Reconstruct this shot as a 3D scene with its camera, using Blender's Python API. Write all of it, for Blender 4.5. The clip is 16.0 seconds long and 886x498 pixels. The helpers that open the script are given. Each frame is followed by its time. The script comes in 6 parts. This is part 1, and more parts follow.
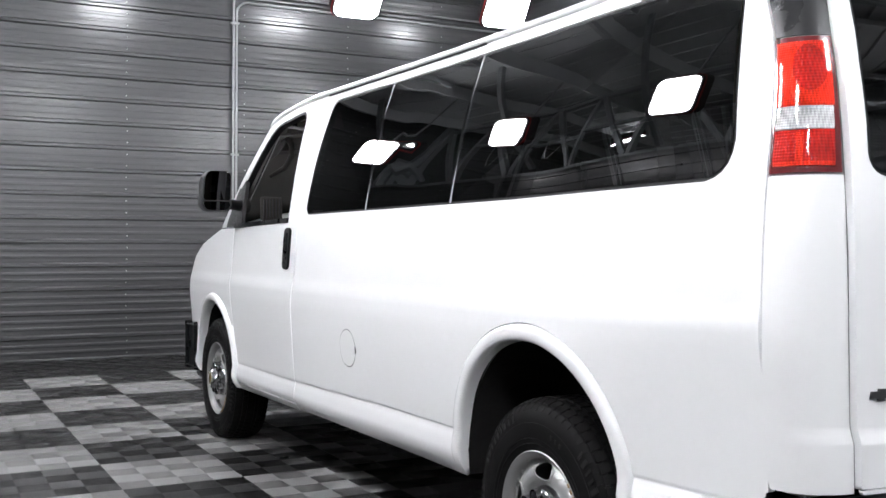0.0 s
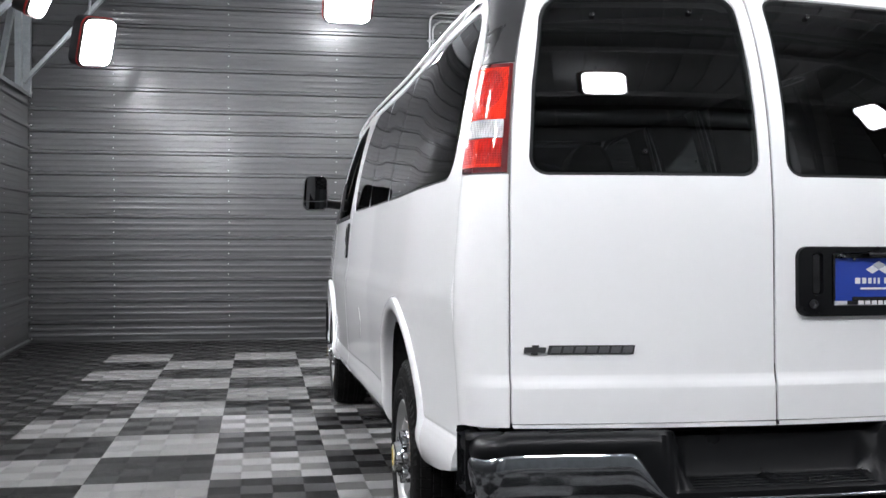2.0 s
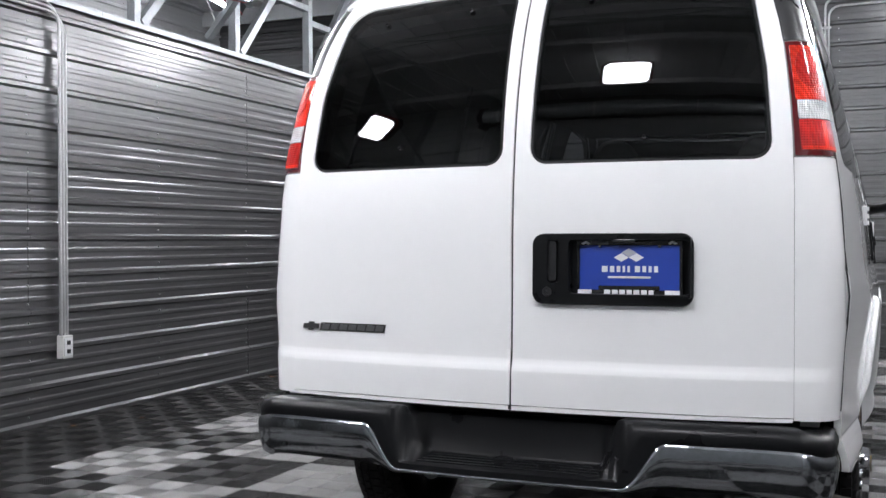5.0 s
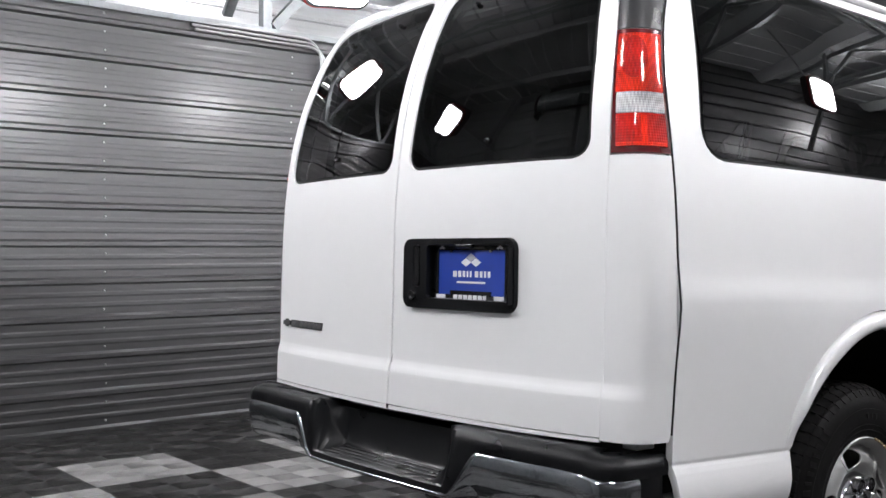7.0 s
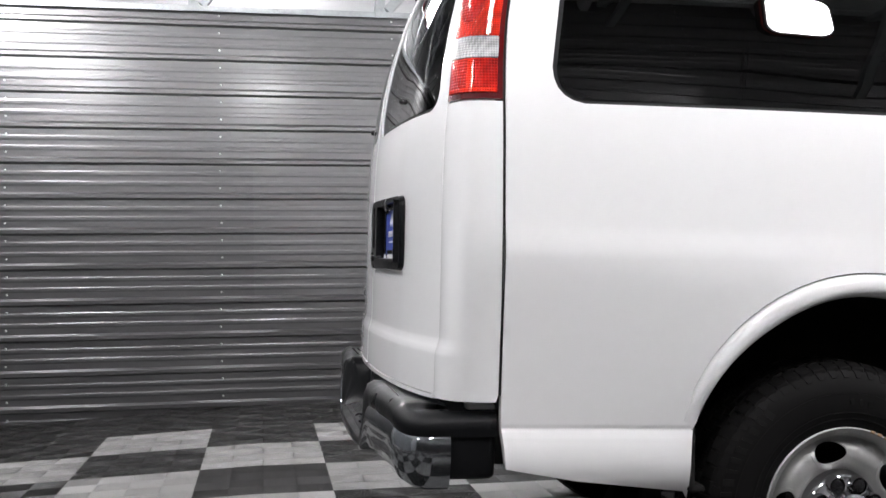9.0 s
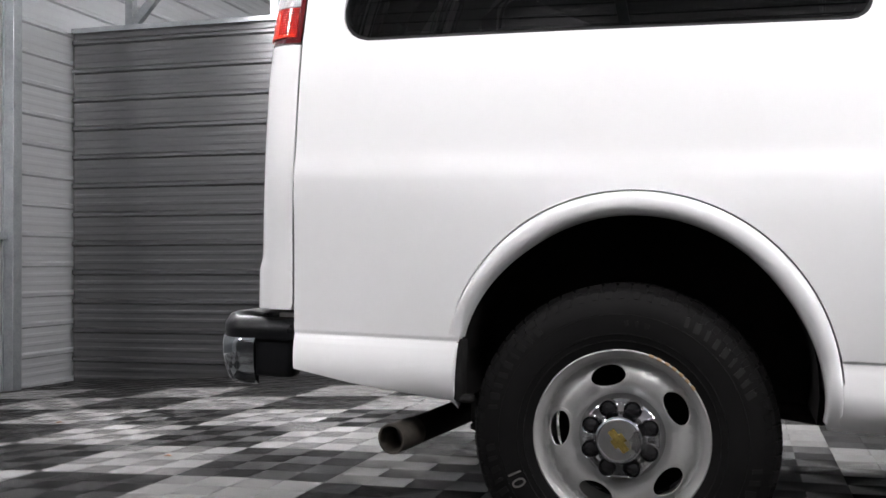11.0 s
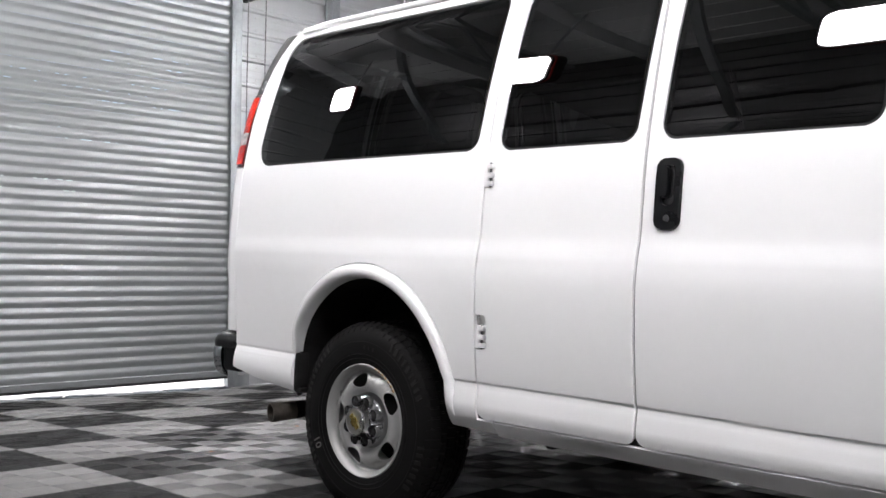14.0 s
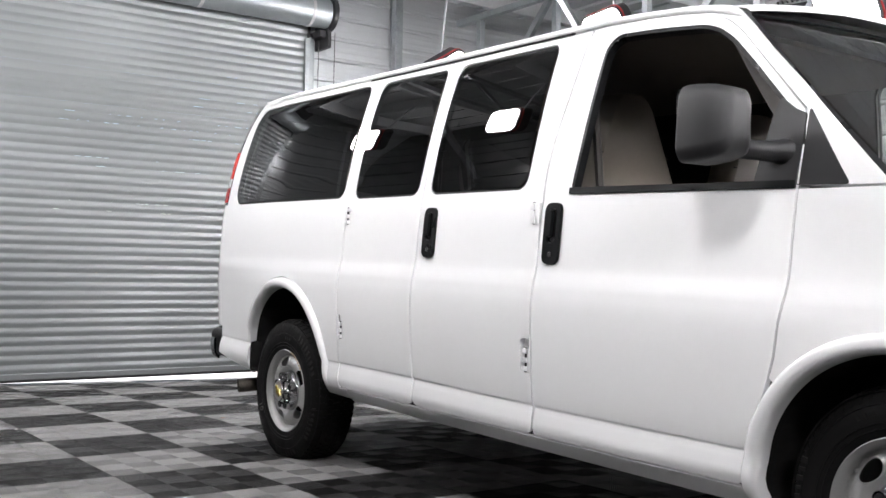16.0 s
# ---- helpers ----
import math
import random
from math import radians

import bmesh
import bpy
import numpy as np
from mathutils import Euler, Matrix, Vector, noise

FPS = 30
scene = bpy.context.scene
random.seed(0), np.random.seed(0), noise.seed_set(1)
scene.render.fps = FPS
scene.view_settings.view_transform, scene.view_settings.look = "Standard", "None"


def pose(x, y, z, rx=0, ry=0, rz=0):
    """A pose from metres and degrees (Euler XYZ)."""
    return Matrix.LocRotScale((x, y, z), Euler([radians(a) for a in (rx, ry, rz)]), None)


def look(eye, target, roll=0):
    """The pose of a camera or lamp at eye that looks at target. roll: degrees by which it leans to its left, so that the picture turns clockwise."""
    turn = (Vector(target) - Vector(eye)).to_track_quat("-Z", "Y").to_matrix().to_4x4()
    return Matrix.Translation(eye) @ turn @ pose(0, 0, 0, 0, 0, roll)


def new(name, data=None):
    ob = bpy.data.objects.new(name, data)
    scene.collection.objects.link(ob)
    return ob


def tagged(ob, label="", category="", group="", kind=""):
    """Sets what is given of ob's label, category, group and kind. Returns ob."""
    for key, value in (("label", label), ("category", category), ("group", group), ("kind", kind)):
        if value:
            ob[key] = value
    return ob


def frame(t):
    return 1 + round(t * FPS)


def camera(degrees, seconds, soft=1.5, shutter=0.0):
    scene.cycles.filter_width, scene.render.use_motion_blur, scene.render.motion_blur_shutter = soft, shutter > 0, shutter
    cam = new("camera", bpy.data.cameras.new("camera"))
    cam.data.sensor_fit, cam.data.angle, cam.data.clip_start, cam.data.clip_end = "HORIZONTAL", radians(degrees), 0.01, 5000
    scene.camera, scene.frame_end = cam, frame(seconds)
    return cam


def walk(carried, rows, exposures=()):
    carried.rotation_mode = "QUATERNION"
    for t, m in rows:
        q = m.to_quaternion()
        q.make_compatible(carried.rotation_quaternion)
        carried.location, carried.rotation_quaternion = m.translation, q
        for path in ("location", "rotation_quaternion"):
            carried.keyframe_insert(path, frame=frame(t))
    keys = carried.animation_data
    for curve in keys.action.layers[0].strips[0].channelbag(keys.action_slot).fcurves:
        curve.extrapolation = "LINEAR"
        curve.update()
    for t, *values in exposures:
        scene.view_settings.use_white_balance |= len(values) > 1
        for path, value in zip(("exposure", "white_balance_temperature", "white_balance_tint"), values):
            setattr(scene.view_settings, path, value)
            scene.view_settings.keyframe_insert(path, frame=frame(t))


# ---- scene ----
cam = camera(46.8, 16.0, soft=1.5)
PATH = [
    (0, (-2.776, -2.747, 1.263), (-1.824, -0.988, 1.236), 0.4),
    (0.5, (-2.526, -3.125, 1.264), (-1.689, -1.308, 1.233), 0.4),
    (1, (-2.229, -3.465, 1.277), (-1.528, -1.592, 1.245), 0.3),
    (1.5, (-1.918, -3.789, 1.28), (-1.384, -1.862, 1.25), 0.3),
    (2, (-1.523, -4.024, 1.237), (-1.17, -2.056, 1.206), 0.2),
    (2.5, (-1.125, -4.197, 1.24), (-0.958, -2.204, 1.208), 0.0),
    (3, (-0.711, -4.271, 1.213), (-0.728, -2.272, 1.186), 0.1),
    (3.5, (-0.268, -4.321, 1.177), (-0.466, -2.331, 1.152), 0.1),
    (4, (0.163, -4.297, 1.172), (-0.215, -2.333, 1.148), -0.0),
    (4.5, (0.595, -4.235, 1.177), (0.01, -2.322, 1.155), -0.1),
    (5, (1.034, -4.119, 1.183), (0.246, -2.281, 1.165), -0.2),
    (7.5, (2.885, -2.733, 1.154), (1.183, -1.682, 1.156), -0.1),
    (8, (3.1, -2.352, 1.13), (1.277, -1.53, 1.133), -0.2),
    (10.5, (3.519, -0.229, 0.851), (1.549, -0.575, 0.876), -0.4),
    (11, (3.543, 0.216, 0.799), (1.621, -0.336, 0.826), -0.2),
    (11.5, (3.562, 0.684, 0.753), (1.703, -0.053, 0.786), -0.1),
    (12, (3.572, 1.122, 0.763), (1.79, 0.215, 0.799), 0.1),
    (12.5, (3.561, 1.549, 0.762), (1.869, 0.484, 0.803), 0.2),
    (13, (3.581, 1.992, 0.813), (1.985, 0.788, 0.857), 0.4),
    (13.5, (3.602, 2.464, 0.887), (2.089, 1.157, 0.934), 0.5),
    (14, (3.618, 2.954, 0.937), (2.184, 1.56, 0.985), 0.5),
    (14.5, (3.639, 3.447, 0.976), (2.279, 1.982, 1.03), 0.6),
    (15, (3.627, 3.939, 0.992), (2.341, 2.409, 1.047), 0.7),
    (15.5, (3.6, 4.446, 0.993), (2.381, 2.861, 1.049), 0.8),
    (16, (3.534, 4.952, 0.986), (2.363, 3.332, 1.041), 0.8),
]
walk(cam, [(t, look(e, g, r)) for t, e, g, r in PATH],
     exposures=((0.0, 0.90, 6330, 11), (2.5, 0.97, 6320, 11), (5.0, 0.97, 6300, 12), (8.0, 1.05, 6530, 12), (11.0, 1.30, 6560, 13), (13.5, 1.24, 6560, 13), (16.0, 1.32, 6560, 12)))


# ---- world and exposure ----
scene.view_settings.exposure = 1.0
world = bpy.data.worlds.new("world")
scene.world = world
world.use_nodes = True
wn = world.node_tree
sky = wn.nodes.new("ShaderNodeTexSky")
sky.sky_type = "NISHITA"
sky.sun_disc = False
sky.sun_elevation, sky.sun_rotation = radians(48), radians(258)
wn.nodes["Background"].inputs[1].default_value = 0.12
wn.links.new(sky.outputs[0], wn.nodes["Background"].inputs[0])
sun_data = bpy.data.lights.new("sun", "SUN")
sun_data.energy, sun_data.angle, sun_data.color = 5.0, radians(0.5), (1.0, 0.96, 0.9)
new("sun", sun_data).matrix_world = look((-14, -12, 16), (0, -9, 0))
LAMP_POWER = 48.0

# ---- materials ----


def nodes_of(name):
    m = bpy.data.materials.new(name)
    m.use_nodes = True
    return m, m.node_tree, m.node_tree.nodes["Principled BSDF"]


def mat(name, color, rough=0.5, metal=0.0, coat=0.0, coat_rough=0.03, vary=0.12, scale=6.0, fine=60.0,
        bump=0.0, bump_scale=200.0, rough_vary=0.1, stretch=(1, 1, 1), spec=0.5, rnd=0.0, island=0.0, world_space=False):
    """A surface with colour varied at two scales, uneven gloss and fine relief."""
    m, t, b = nodes_of(name)
    n, k = t.nodes, t.links
    tc = n.new("ShaderNodeTexCoord")
    mp = n.new("ShaderNodeMapping")
    mp.inputs["Scale"].default_value = stretch
    if world_space:
        k.new(n.new("ShaderNodeNewGeometry").outputs["Position"], mp.inputs[0])
    else:
        k.new(tc.outputs["Object"], mp.inputs[0])
    big, small = n.new("ShaderNodeTexNoise"), n.new("ShaderNodeTexNoise")
    big.inputs["Scale"].default_value, small.inputs["Scale"].default_value = scale, fine
    big.inputs["Detail"].default_value, small.inputs["Detail"].default_value = 5, 3
    for q in (big, small):
        k.new(mp.outputs[0], q.inputs["Vector"])
    add = n.new("ShaderNodeMath")
    add.operation = "MULTIPLY_ADD"
    k.new(small.outputs[0], add.inputs[0])
    add.inputs[1].default_value = 0.5
    k.new(big.outputs[0], add.inputs[2])
    src = add.outputs[0]
    ramp = n.new("ShaderNodeMapRange")
    ramp.inputs[1].default_value, ramp.inputs[2].default_value = 0.45, 1.05
    ramp.inputs[3].default_value, ramp.inputs[4].default_value = 1 - vary, 1 + vary
    k.new(src, ramp.inputs[0])
    val = ramp.outputs[0]
    if rnd or island:
        if rnd:
            oi = n.new("ShaderNodeObjectInfo")
            r_out = oi.outputs["Random"]
        else:
            oi = n.new("ShaderNodeNewGeometry")
            r_out = oi.outputs["Random Per Island"]
        mr = n.new("ShaderNodeMapRange")
        amount = rnd or island
        mr.inputs[3].default_value, mr.inputs[4].default_value = 1 - amount, 1 + amount
        k.new(r_out, mr.inputs[0])
        mu = n.new("ShaderNodeMath")
        mu.operation = "MULTIPLY"
        k.new(val, mu.inputs[0])
        k.new(mr.outputs[0], mu.inputs[1])
        val = mu.outputs[0]
    mix = n.new("ShaderNodeVectorMath")
    mix.operation = "SCALE"
    mix.inputs[0].default_value = color
    k.new(val, mix.inputs["Scale"])
    k.new(mix.outputs[0], b.inputs["Base Color"])
    rr = n.new("ShaderNodeMapRange")
    rr.inputs[1].default_value, rr.inputs[2].default_value = 0.3, 0.7
    rr.inputs[3].default_value, rr.inputs[4].default_value = max(0.02, rough - rough_vary), min(1, rough + rough_vary)
    k.new(big.outputs[0], rr.inputs[0])
    k.new(rr.outputs[0], b.inputs["Roughness"])
    b.inputs["Metallic"].default_value = metal
    b.inputs["Specular IOR Level"].default_value = spec
    b.inputs["Coat Weight"].default_value, b.inputs["Coat Roughness"].default_value = coat, coat_rough
    if bump:
        bn, bp = n.new("ShaderNodeTexNoise"), n.new("ShaderNodeBump")
        bn.inputs["Scale"].default_value, bn.inputs["Detail"].default_value = bump_scale, 4
        k.new(mp.outputs[0], bn.inputs["Vector"])
        bp.inputs["Strength"].default_value, bp.inputs["Distance"].default_value = bump, 0.002
        k.new(bn.outputs[0], bp.inputs["Height"])
        k.new(bp.outputs[0], b.inputs["Normal"])
    return m


def glow(name, color, strength):
    m, t, b = nodes_of(name)
    b.inputs["Base Color"].default_value = (0.8, 0.8, 0.8, 1)
    b.inputs["Emission Color"].default_value = (*color, 1)
    b.inputs["Emission Strength"].default_value = strength
    return m


def pane_glass(name, tint, rough=0.005, ripple=0.0, ior=1.72):
    """Sheet glass: tinted clear glass with a mirror gloss that grows at grazing angles."""
    m = bpy.data.materials.new(name)
    m.use_nodes = True
    n, k = m.node_tree.nodes, m.node_tree.links
    n.remove(n["Principled BSDF"])
    clear, gloss, mixed, fr = (n.new("ShaderNodeBsdfTransparent"), n.new("ShaderNodeBsdfGlossy"),
                               n.new("ShaderNodeMixShader"), n.new("ShaderNodeFresnel"))
    clear.inputs[0].default_value = (*tint, 1)
    gloss.inputs["Roughness"].default_value = rough
    fr.inputs[0].default_value = ior
    if ripple:
        tc, nz, bp = n.new("ShaderNodeTexCoord"), n.new("ShaderNodeTexNoise"), n.new("ShaderNodeBump")
        nz.inputs["Scale"].default_value = 2.2
        nz.inputs["Detail"].default_value = 1
        k.new(tc.outputs["Object"], nz.inputs["Vector"])
        bp.inputs["Strength"].default_value, bp.inputs["Distance"].default_value = ripple, 0.01
        k.new(nz.outputs[0], bp.inputs["Height"])
        k.new(bp.outputs[0], gloss.inputs["Normal"])
    k.new(fr.outputs[0], mixed.inputs[0])
    k.new(clear.outputs[0], mixed.inputs[1])
    k.new(gloss.outputs[0], mixed.inputs[2])
    k.new(mixed.outputs[0], n["Material Output"].inputs[0])
    return m


M = {}
M["paint"] = mat("white_paint", (0.81, 0.81, 0.812), 0.42, coat=1.0, coat_rough=0.02, vary=0.015, scale=1.5, fine=30, rough_vary=0.03)
M["paint_dull"] = mat("white_paint_worn", (0.72, 0.72, 0.72), 0.45, vary=0.05, scale=20)
# black of real rubber, and of strips painted as shade in gaps
M["seam"] = mat("rubber_and_shade_black", (0.012, 0.012, 0.013), 0.75, vary=0.1)
# grey that stands for the shade inside shut lines
M["gap"] = mat("shut_line_shade", (0.26, 0.26, 0.26), 0.7, vary=0.2, scale=20)
M["black"] = mat("black_plastic", (0.0056, 0.0059, 0.0066), 0.34, vary=0.12, scale=8, bump=0.12, bump_scale=900, spec=0.19)
M["black_gloss"] = mat("black_gloss_plastic", (0.012, 0.012, 0.013), 0.18, vary=0.1, rough_vary=0.05)
M["grey_plastic"] = mat("grey_plastic", (0.015, 0.015, 0.016), 0.46, vary=0.1, bump=0.3, bump_scale=900)
M["trim_dark"] = mat("pillar_applique", (0.022, 0.022, 0.023), 0.34, vary=0.25, scale=14, fine=140, bump=0.2, bump_scale=400)
M["under"] = mat("underbody_black", (0.016, 0.0155, 0.0155), 0.9, spec=0.12, vary=0.3, scale=12)
M["rubber"] = mat("tyre_rubber", (0.0062, 0.0060, 0.0060), 0.58, spec=0.10, vary=0.2, scale=14, fine=90, bump=0.2, bump_scale=500)
M["rubber_mark"] = mat("tyre_lettering", (0.0085, 0.0083, 0.0082), 0.42, spec=0.22, vary=0.1)
M["rubber_print"] = mat("tyre_print", (0.11, 0.105, 0.10), 0.6, vary=0.2)
M["rim"] = mat("silver_wheel_paint", (0.33, 0.33, 0.322), 0.42, metal=0.35, coat=0.15, vary=0.06, scale=18, fine=200, bump=0.03)
M["rust"] = mat("surface_rust", (0.30, 0.20, 0.11), 0.7, vary=0.4, scale=40)
M["chrome"] = mat("chrome", (0.50, 0.50, 0.51), 0.05, metal=1.0, vary=0.03, rough_vary=0.03)
M["chrome_bumper"] = mat("bumper_chrome", (0.30, 0.315, 0.33), 0.10, metal=1.0, vary=0.25, scale=9, rough_vary=0.06, bump=0.9, bump_scale=8)
M["pipe"] = mat("exhaust_steel", (0.075, 0.066, 0.056), 0.6, metal=0.6, vary=0.35, scale=30)
M["gold"] = mat("gold_emblem", (0.50, 0.38, 0.12), 0.25, metal=0.9)
M["brushed"] = mat("brushed_alloy", (0.55, 0.55, 0.55), 0.3, metal=1.0, vary=0.15, fine=300)


def lens(name, color, facet=0.006, rough=0.30, coat=0.45):
    """A moulded lamp lens: a grid of small prisms under a smooth clear skin, uneven in depth of colour."""
    m, t, b = nodes_of(name)
    n, k = t.nodes, t.links
    tc = n.new("ShaderNodeTexCoord")
    waves = []
    for direction in ("X", "Y", "Z"):
        w = n.new("ShaderNodeTexWave")
        w.bands_direction = direction
        w.inputs["Scale"].default_value = 2 * math.pi / (20 * facet)
        k.new(tc.outputs["Object"], w.inputs["Vector"])
        waves.append(w.outputs["Fac"])
    total = waves[0]
    for w in waves[1:]:
        a = n.new("ShaderNodeMath")
        k.new(total, a.inputs[0])
        k.new(w, a.inputs[1])
        total = a.outputs[0]
    bp = n.new("ShaderNodeBump")
    bp.inputs["Strength"].default_value, bp.inputs["Distance"].default_value = 0.6, 0.0012
    k.new(total, bp.inputs["Height"])
    k.new(bp.outputs[0], b.inputs["Normal"])
    big = n.new("ShaderNodeTexNoise")
    big.inputs["Scale"].default_value, big.inputs["Detail"].default_value = 14, 2
    k.new(tc.outputs["Object"], big.inputs["Vector"])
    both = n.new("ShaderNodeMath")
    both.operation = "MULTIPLY_ADD"
    k.new(total, both.inputs[0])
    both.inputs[1].default_value = 0.12
    k.new(big.outputs[0], both.inputs[2])
    mr = n.new("ShaderNodeMapRange")
    mr.inputs[1].default_value, mr.inputs[2].default_value = 0.4, 0.95
    mr.inputs[3].default_value, mr.inputs[4].default_value = 0.45, 1.35
    k.new(both.outputs[0], mr.inputs[0])
    sc = n.new("ShaderNodeVectorMath")
    sc.operation = "SCALE"
    sc.inputs[0].default_value = color
    k.new(mr.outputs[0], sc.inputs["Scale"])
    k.new(sc.outputs[0], b.inputs["Base Color"])
    b.inputs["Roughness"].default_value = rough
    b.inputs["Specular IOR Level"].default_value = 0.12
    b.inputs["Coat Weight"].default_value, b.inputs["Coat Roughness"].default_value = coat, 0.02
    return m


M["red_lens"] = lens("red_lens", (0.50, 0.010, 0.006), 0.0075)
M["orange_lens"] = lens("red_orange_lens", (0.76, 0.024, 0.006), 0.006)
M["clear_lens"] = lens("clear_lens", (0.60, 0.60, 0.61), 0.0065)
M["lens_edge"] = mat("dark_red_lens_edge", (0.10, 0.004, 0.006), 0.15, coat=1.0, vary=0.1)
M["blue"] = mat("blue_plate", (0.012, 0.045, 0.32), 0.4, coat=0.3, vary=0.06)
M["white_print"] = mat("white_print", (0.75, 0.75, 0.76), 0.5, vary=0.03)
M["grey_print"] = mat("grey_print", (0.40, 0.41, 0.43), 0.5, vary=0.03)
M["badge"] = mat("badge_grey", (0.05, 0.05, 0.052), 0.35, metal=0.3, vary=0.2, fine=300)
M["badge_face"] = mat("badge_raised", (0.16, 0.16, 0.165), 0.35, metal=0.6, vary=0.2)
M["glass_dark"] = pane_glass("privacy_glass", (0.055, 0.06, 0.062), ripple=0.05)
M["glass_rear"] = pane_glass("rear_privacy_glass", (0.055, 0.06, 0.062), ripple=0.02, ior=1.44)
M["glass_clear"] = pane_glass("clear_glass", (0.78, 0.84, 0.82))
M["mirror"] = mat("mirror_glass", (0.04, 0.04, 0.042), 0.02, metal=1.0, vary=0.0, rough_vary=0.0)
M["seat"] = mat("beige_vinyl", (0.165, 0.143, 0.118), 0.55, vary=0.08, scale=10, bump=0.15, bump_scale=300)
M["cabin"] = mat("cabin_trim", (0.042, 0.038, 0.035), 0.8, vary=0.15)
M["headliner"] = mat("headliner_cloth", (0.15, 0.132, 0.115), 0.9, vary=0.1)
M["wall_metal"] = mat("galvalume_sheet", (0.132, 0.131, 0.134), 0.37, metal=0.84, coat=0.76, coat_rough=0.185, vary=0.04, scale=0.8, fine=60, stretch=(0.6, 0.6, 1.2), rnd=0.06, rough_vary=0.015)
M["wall_light"] = mat("bright_galvanised_sheet", (0.54, 0.55, 0.56), 0.36, metal=0.5, vary=0.04, scale=0.8, fine=60, stretch=(0.6, 0.6, 1.2), rnd=0.03, rough_vary=0.03, bump=0.03, bump_scale=9)
M["door_metal"] = mat("roller_door_slats", (0.25, 0.262, 0.267), 0.40, metal=0.5, vary=0.05, scale=2, fine=60, rnd=0.04, stretch=(0.5, 1, 2), rough_vary=0.08, bump=0.12, bump_scale=6, world_space=True)
M["galv"] = mat("galvanised_steel", (0.36, 0.38, 0.39), 0.42, metal=0.75, vary=0.2, scale=9, fine=60)
M["drum"] = mat("drum_steel", (0.42, 0.45, 0.465), 0.46, metal=0.7, vary=0.08, scale=5, fine=90, stretch=(3, 1, 1))
M["screw"] = mat("screw_head", (0.62, 0.62, 0.62), 0.35, metal=0.8)
M["roofing"] = mat("roof_sheet", (0.55, 0.56, 0.57), 0.6, metal=0.1, vary=0.15, scale=2)
M["conduit"] = mat("conduit_metal", (0.48, 0.48, 0.48), 0.4, metal=0.6, vary=0.1)
M["cord"] = mat("white_cord", (0.7, 0.7, 0.7), 0.5, vary=0.05)
M["socket"] = mat("socket_plastic", (0.65, 0.65, 0.63), 0.45, vary=0.04)
M["chain"] = mat("chain_steel", (0.2, 0.2, 0.2), 0.5, metal=0.8, vary=0.2)
M["lamp_body"] = mat("lamp_housing", (0.02, 0.02, 0.022), 0.4, vary=0.1)
M["lamp_red"] = mat("lamp_red_rim", (0.45, 0.02, 0.02), 0.4, vary=0.05)
M["lamp_face"] = glow("lamp_diffuser", (0.985, 0.985, 1.0), LAMP_POWER)
# glow of the unseen back panels, added to light the walls
M["lamp_back"] = glow("lamp_back_fill", (0.975, 0.985, 1.0), LAMP_POWER * 0.42)
M["tile_light"] = mat("silver_grey_tile", (0.205, 0.201, 0.198), 0.40, spec=0.42, vary=0.10, scale=3, fine=90, rnd=0.07)
M["tile_dark"] = mat("charcoal_tile", (0.0165, 0.0162, 0.016), 0.36, spec=0.2, vary=0.2, scale=3, fine=90, rnd=0.2)
M["tile_light_far"] = mat("silver_grey_tile_far", (0.205, 0.201, 0.198), 0.40, spec=0.42, vary=0.12, scale=3, fine=90, island=0.06)
M["tile_dark_far"] = mat("charcoal_tile_far", (0.0165, 0.0162, 0.016), 0.36, spec=0.2, vary=0.25, scale=3, fine=90, island=0.10)
M["slab"] = mat("dark_subfloor", (0.005, 0.005, 0.005), 0.9, spec=0.05, vary=0.3)
M["leaf"] = mat("dry_leaf", (0.28, 0.10, 0.025), 0.7, vary=0.3, scale=60)
M["apron"] = mat("concrete_apron", (0.55, 0.54, 0.52), 0.85, vary=0.15, scale=2, fine=40, bump=0.3, bump_scale=80)

# ---- mesh helpers ----


def empty(name, m=None):
    ob = new(name)
    ob.empty_display_size = 0.1
    if m is not None:
        ob.matrix_world = m
    return ob


def mesh_ob(name, verts, faces, material, parent=None, label="", smooth=False, normals=None, extra=None):
    me = bpy.data.meshes.new(name)
    me.from_pydata([tuple(v) for v in verts], [], [tuple(f) for f in faces])
    me.materials.append(material)
    if smooth or normals is not None:
        me.polygons.foreach_set("use_smooth", [True] * len(me.polygons))
    if normals is not None:
        me.normals_split_custom_set_from_vertices([tuple(x) for x in normals])
    me.update()
    ob = new(name, me)
    ob.parent = parent
    if label:
        ob["label"] = label
    return ob


def part(name, bm, material, parent=None, label="", smooth=0.0):
    """Links a bmesh as one mesh object; smooth: the angle in degrees under which edges shade round."""
    bmesh.ops.recalc_face_normals(bm, faces=bm.faces)
    me = bpy.data.meshes.new(name)
    if smooth:
        lim = radians(smooth)
        for f in bm.faces:
            f.smooth = True
        for e in bm.edges:
            e.smooth = len(e.link_faces) == 2 and e.calc_face_angle(0) < lim
    bm.to_mesh(me)
    bm.free()
    me.materials.append(material)
    ob = new(name, me)
    ob.parent = parent
    if label:
        ob["label"] = label
    return ob


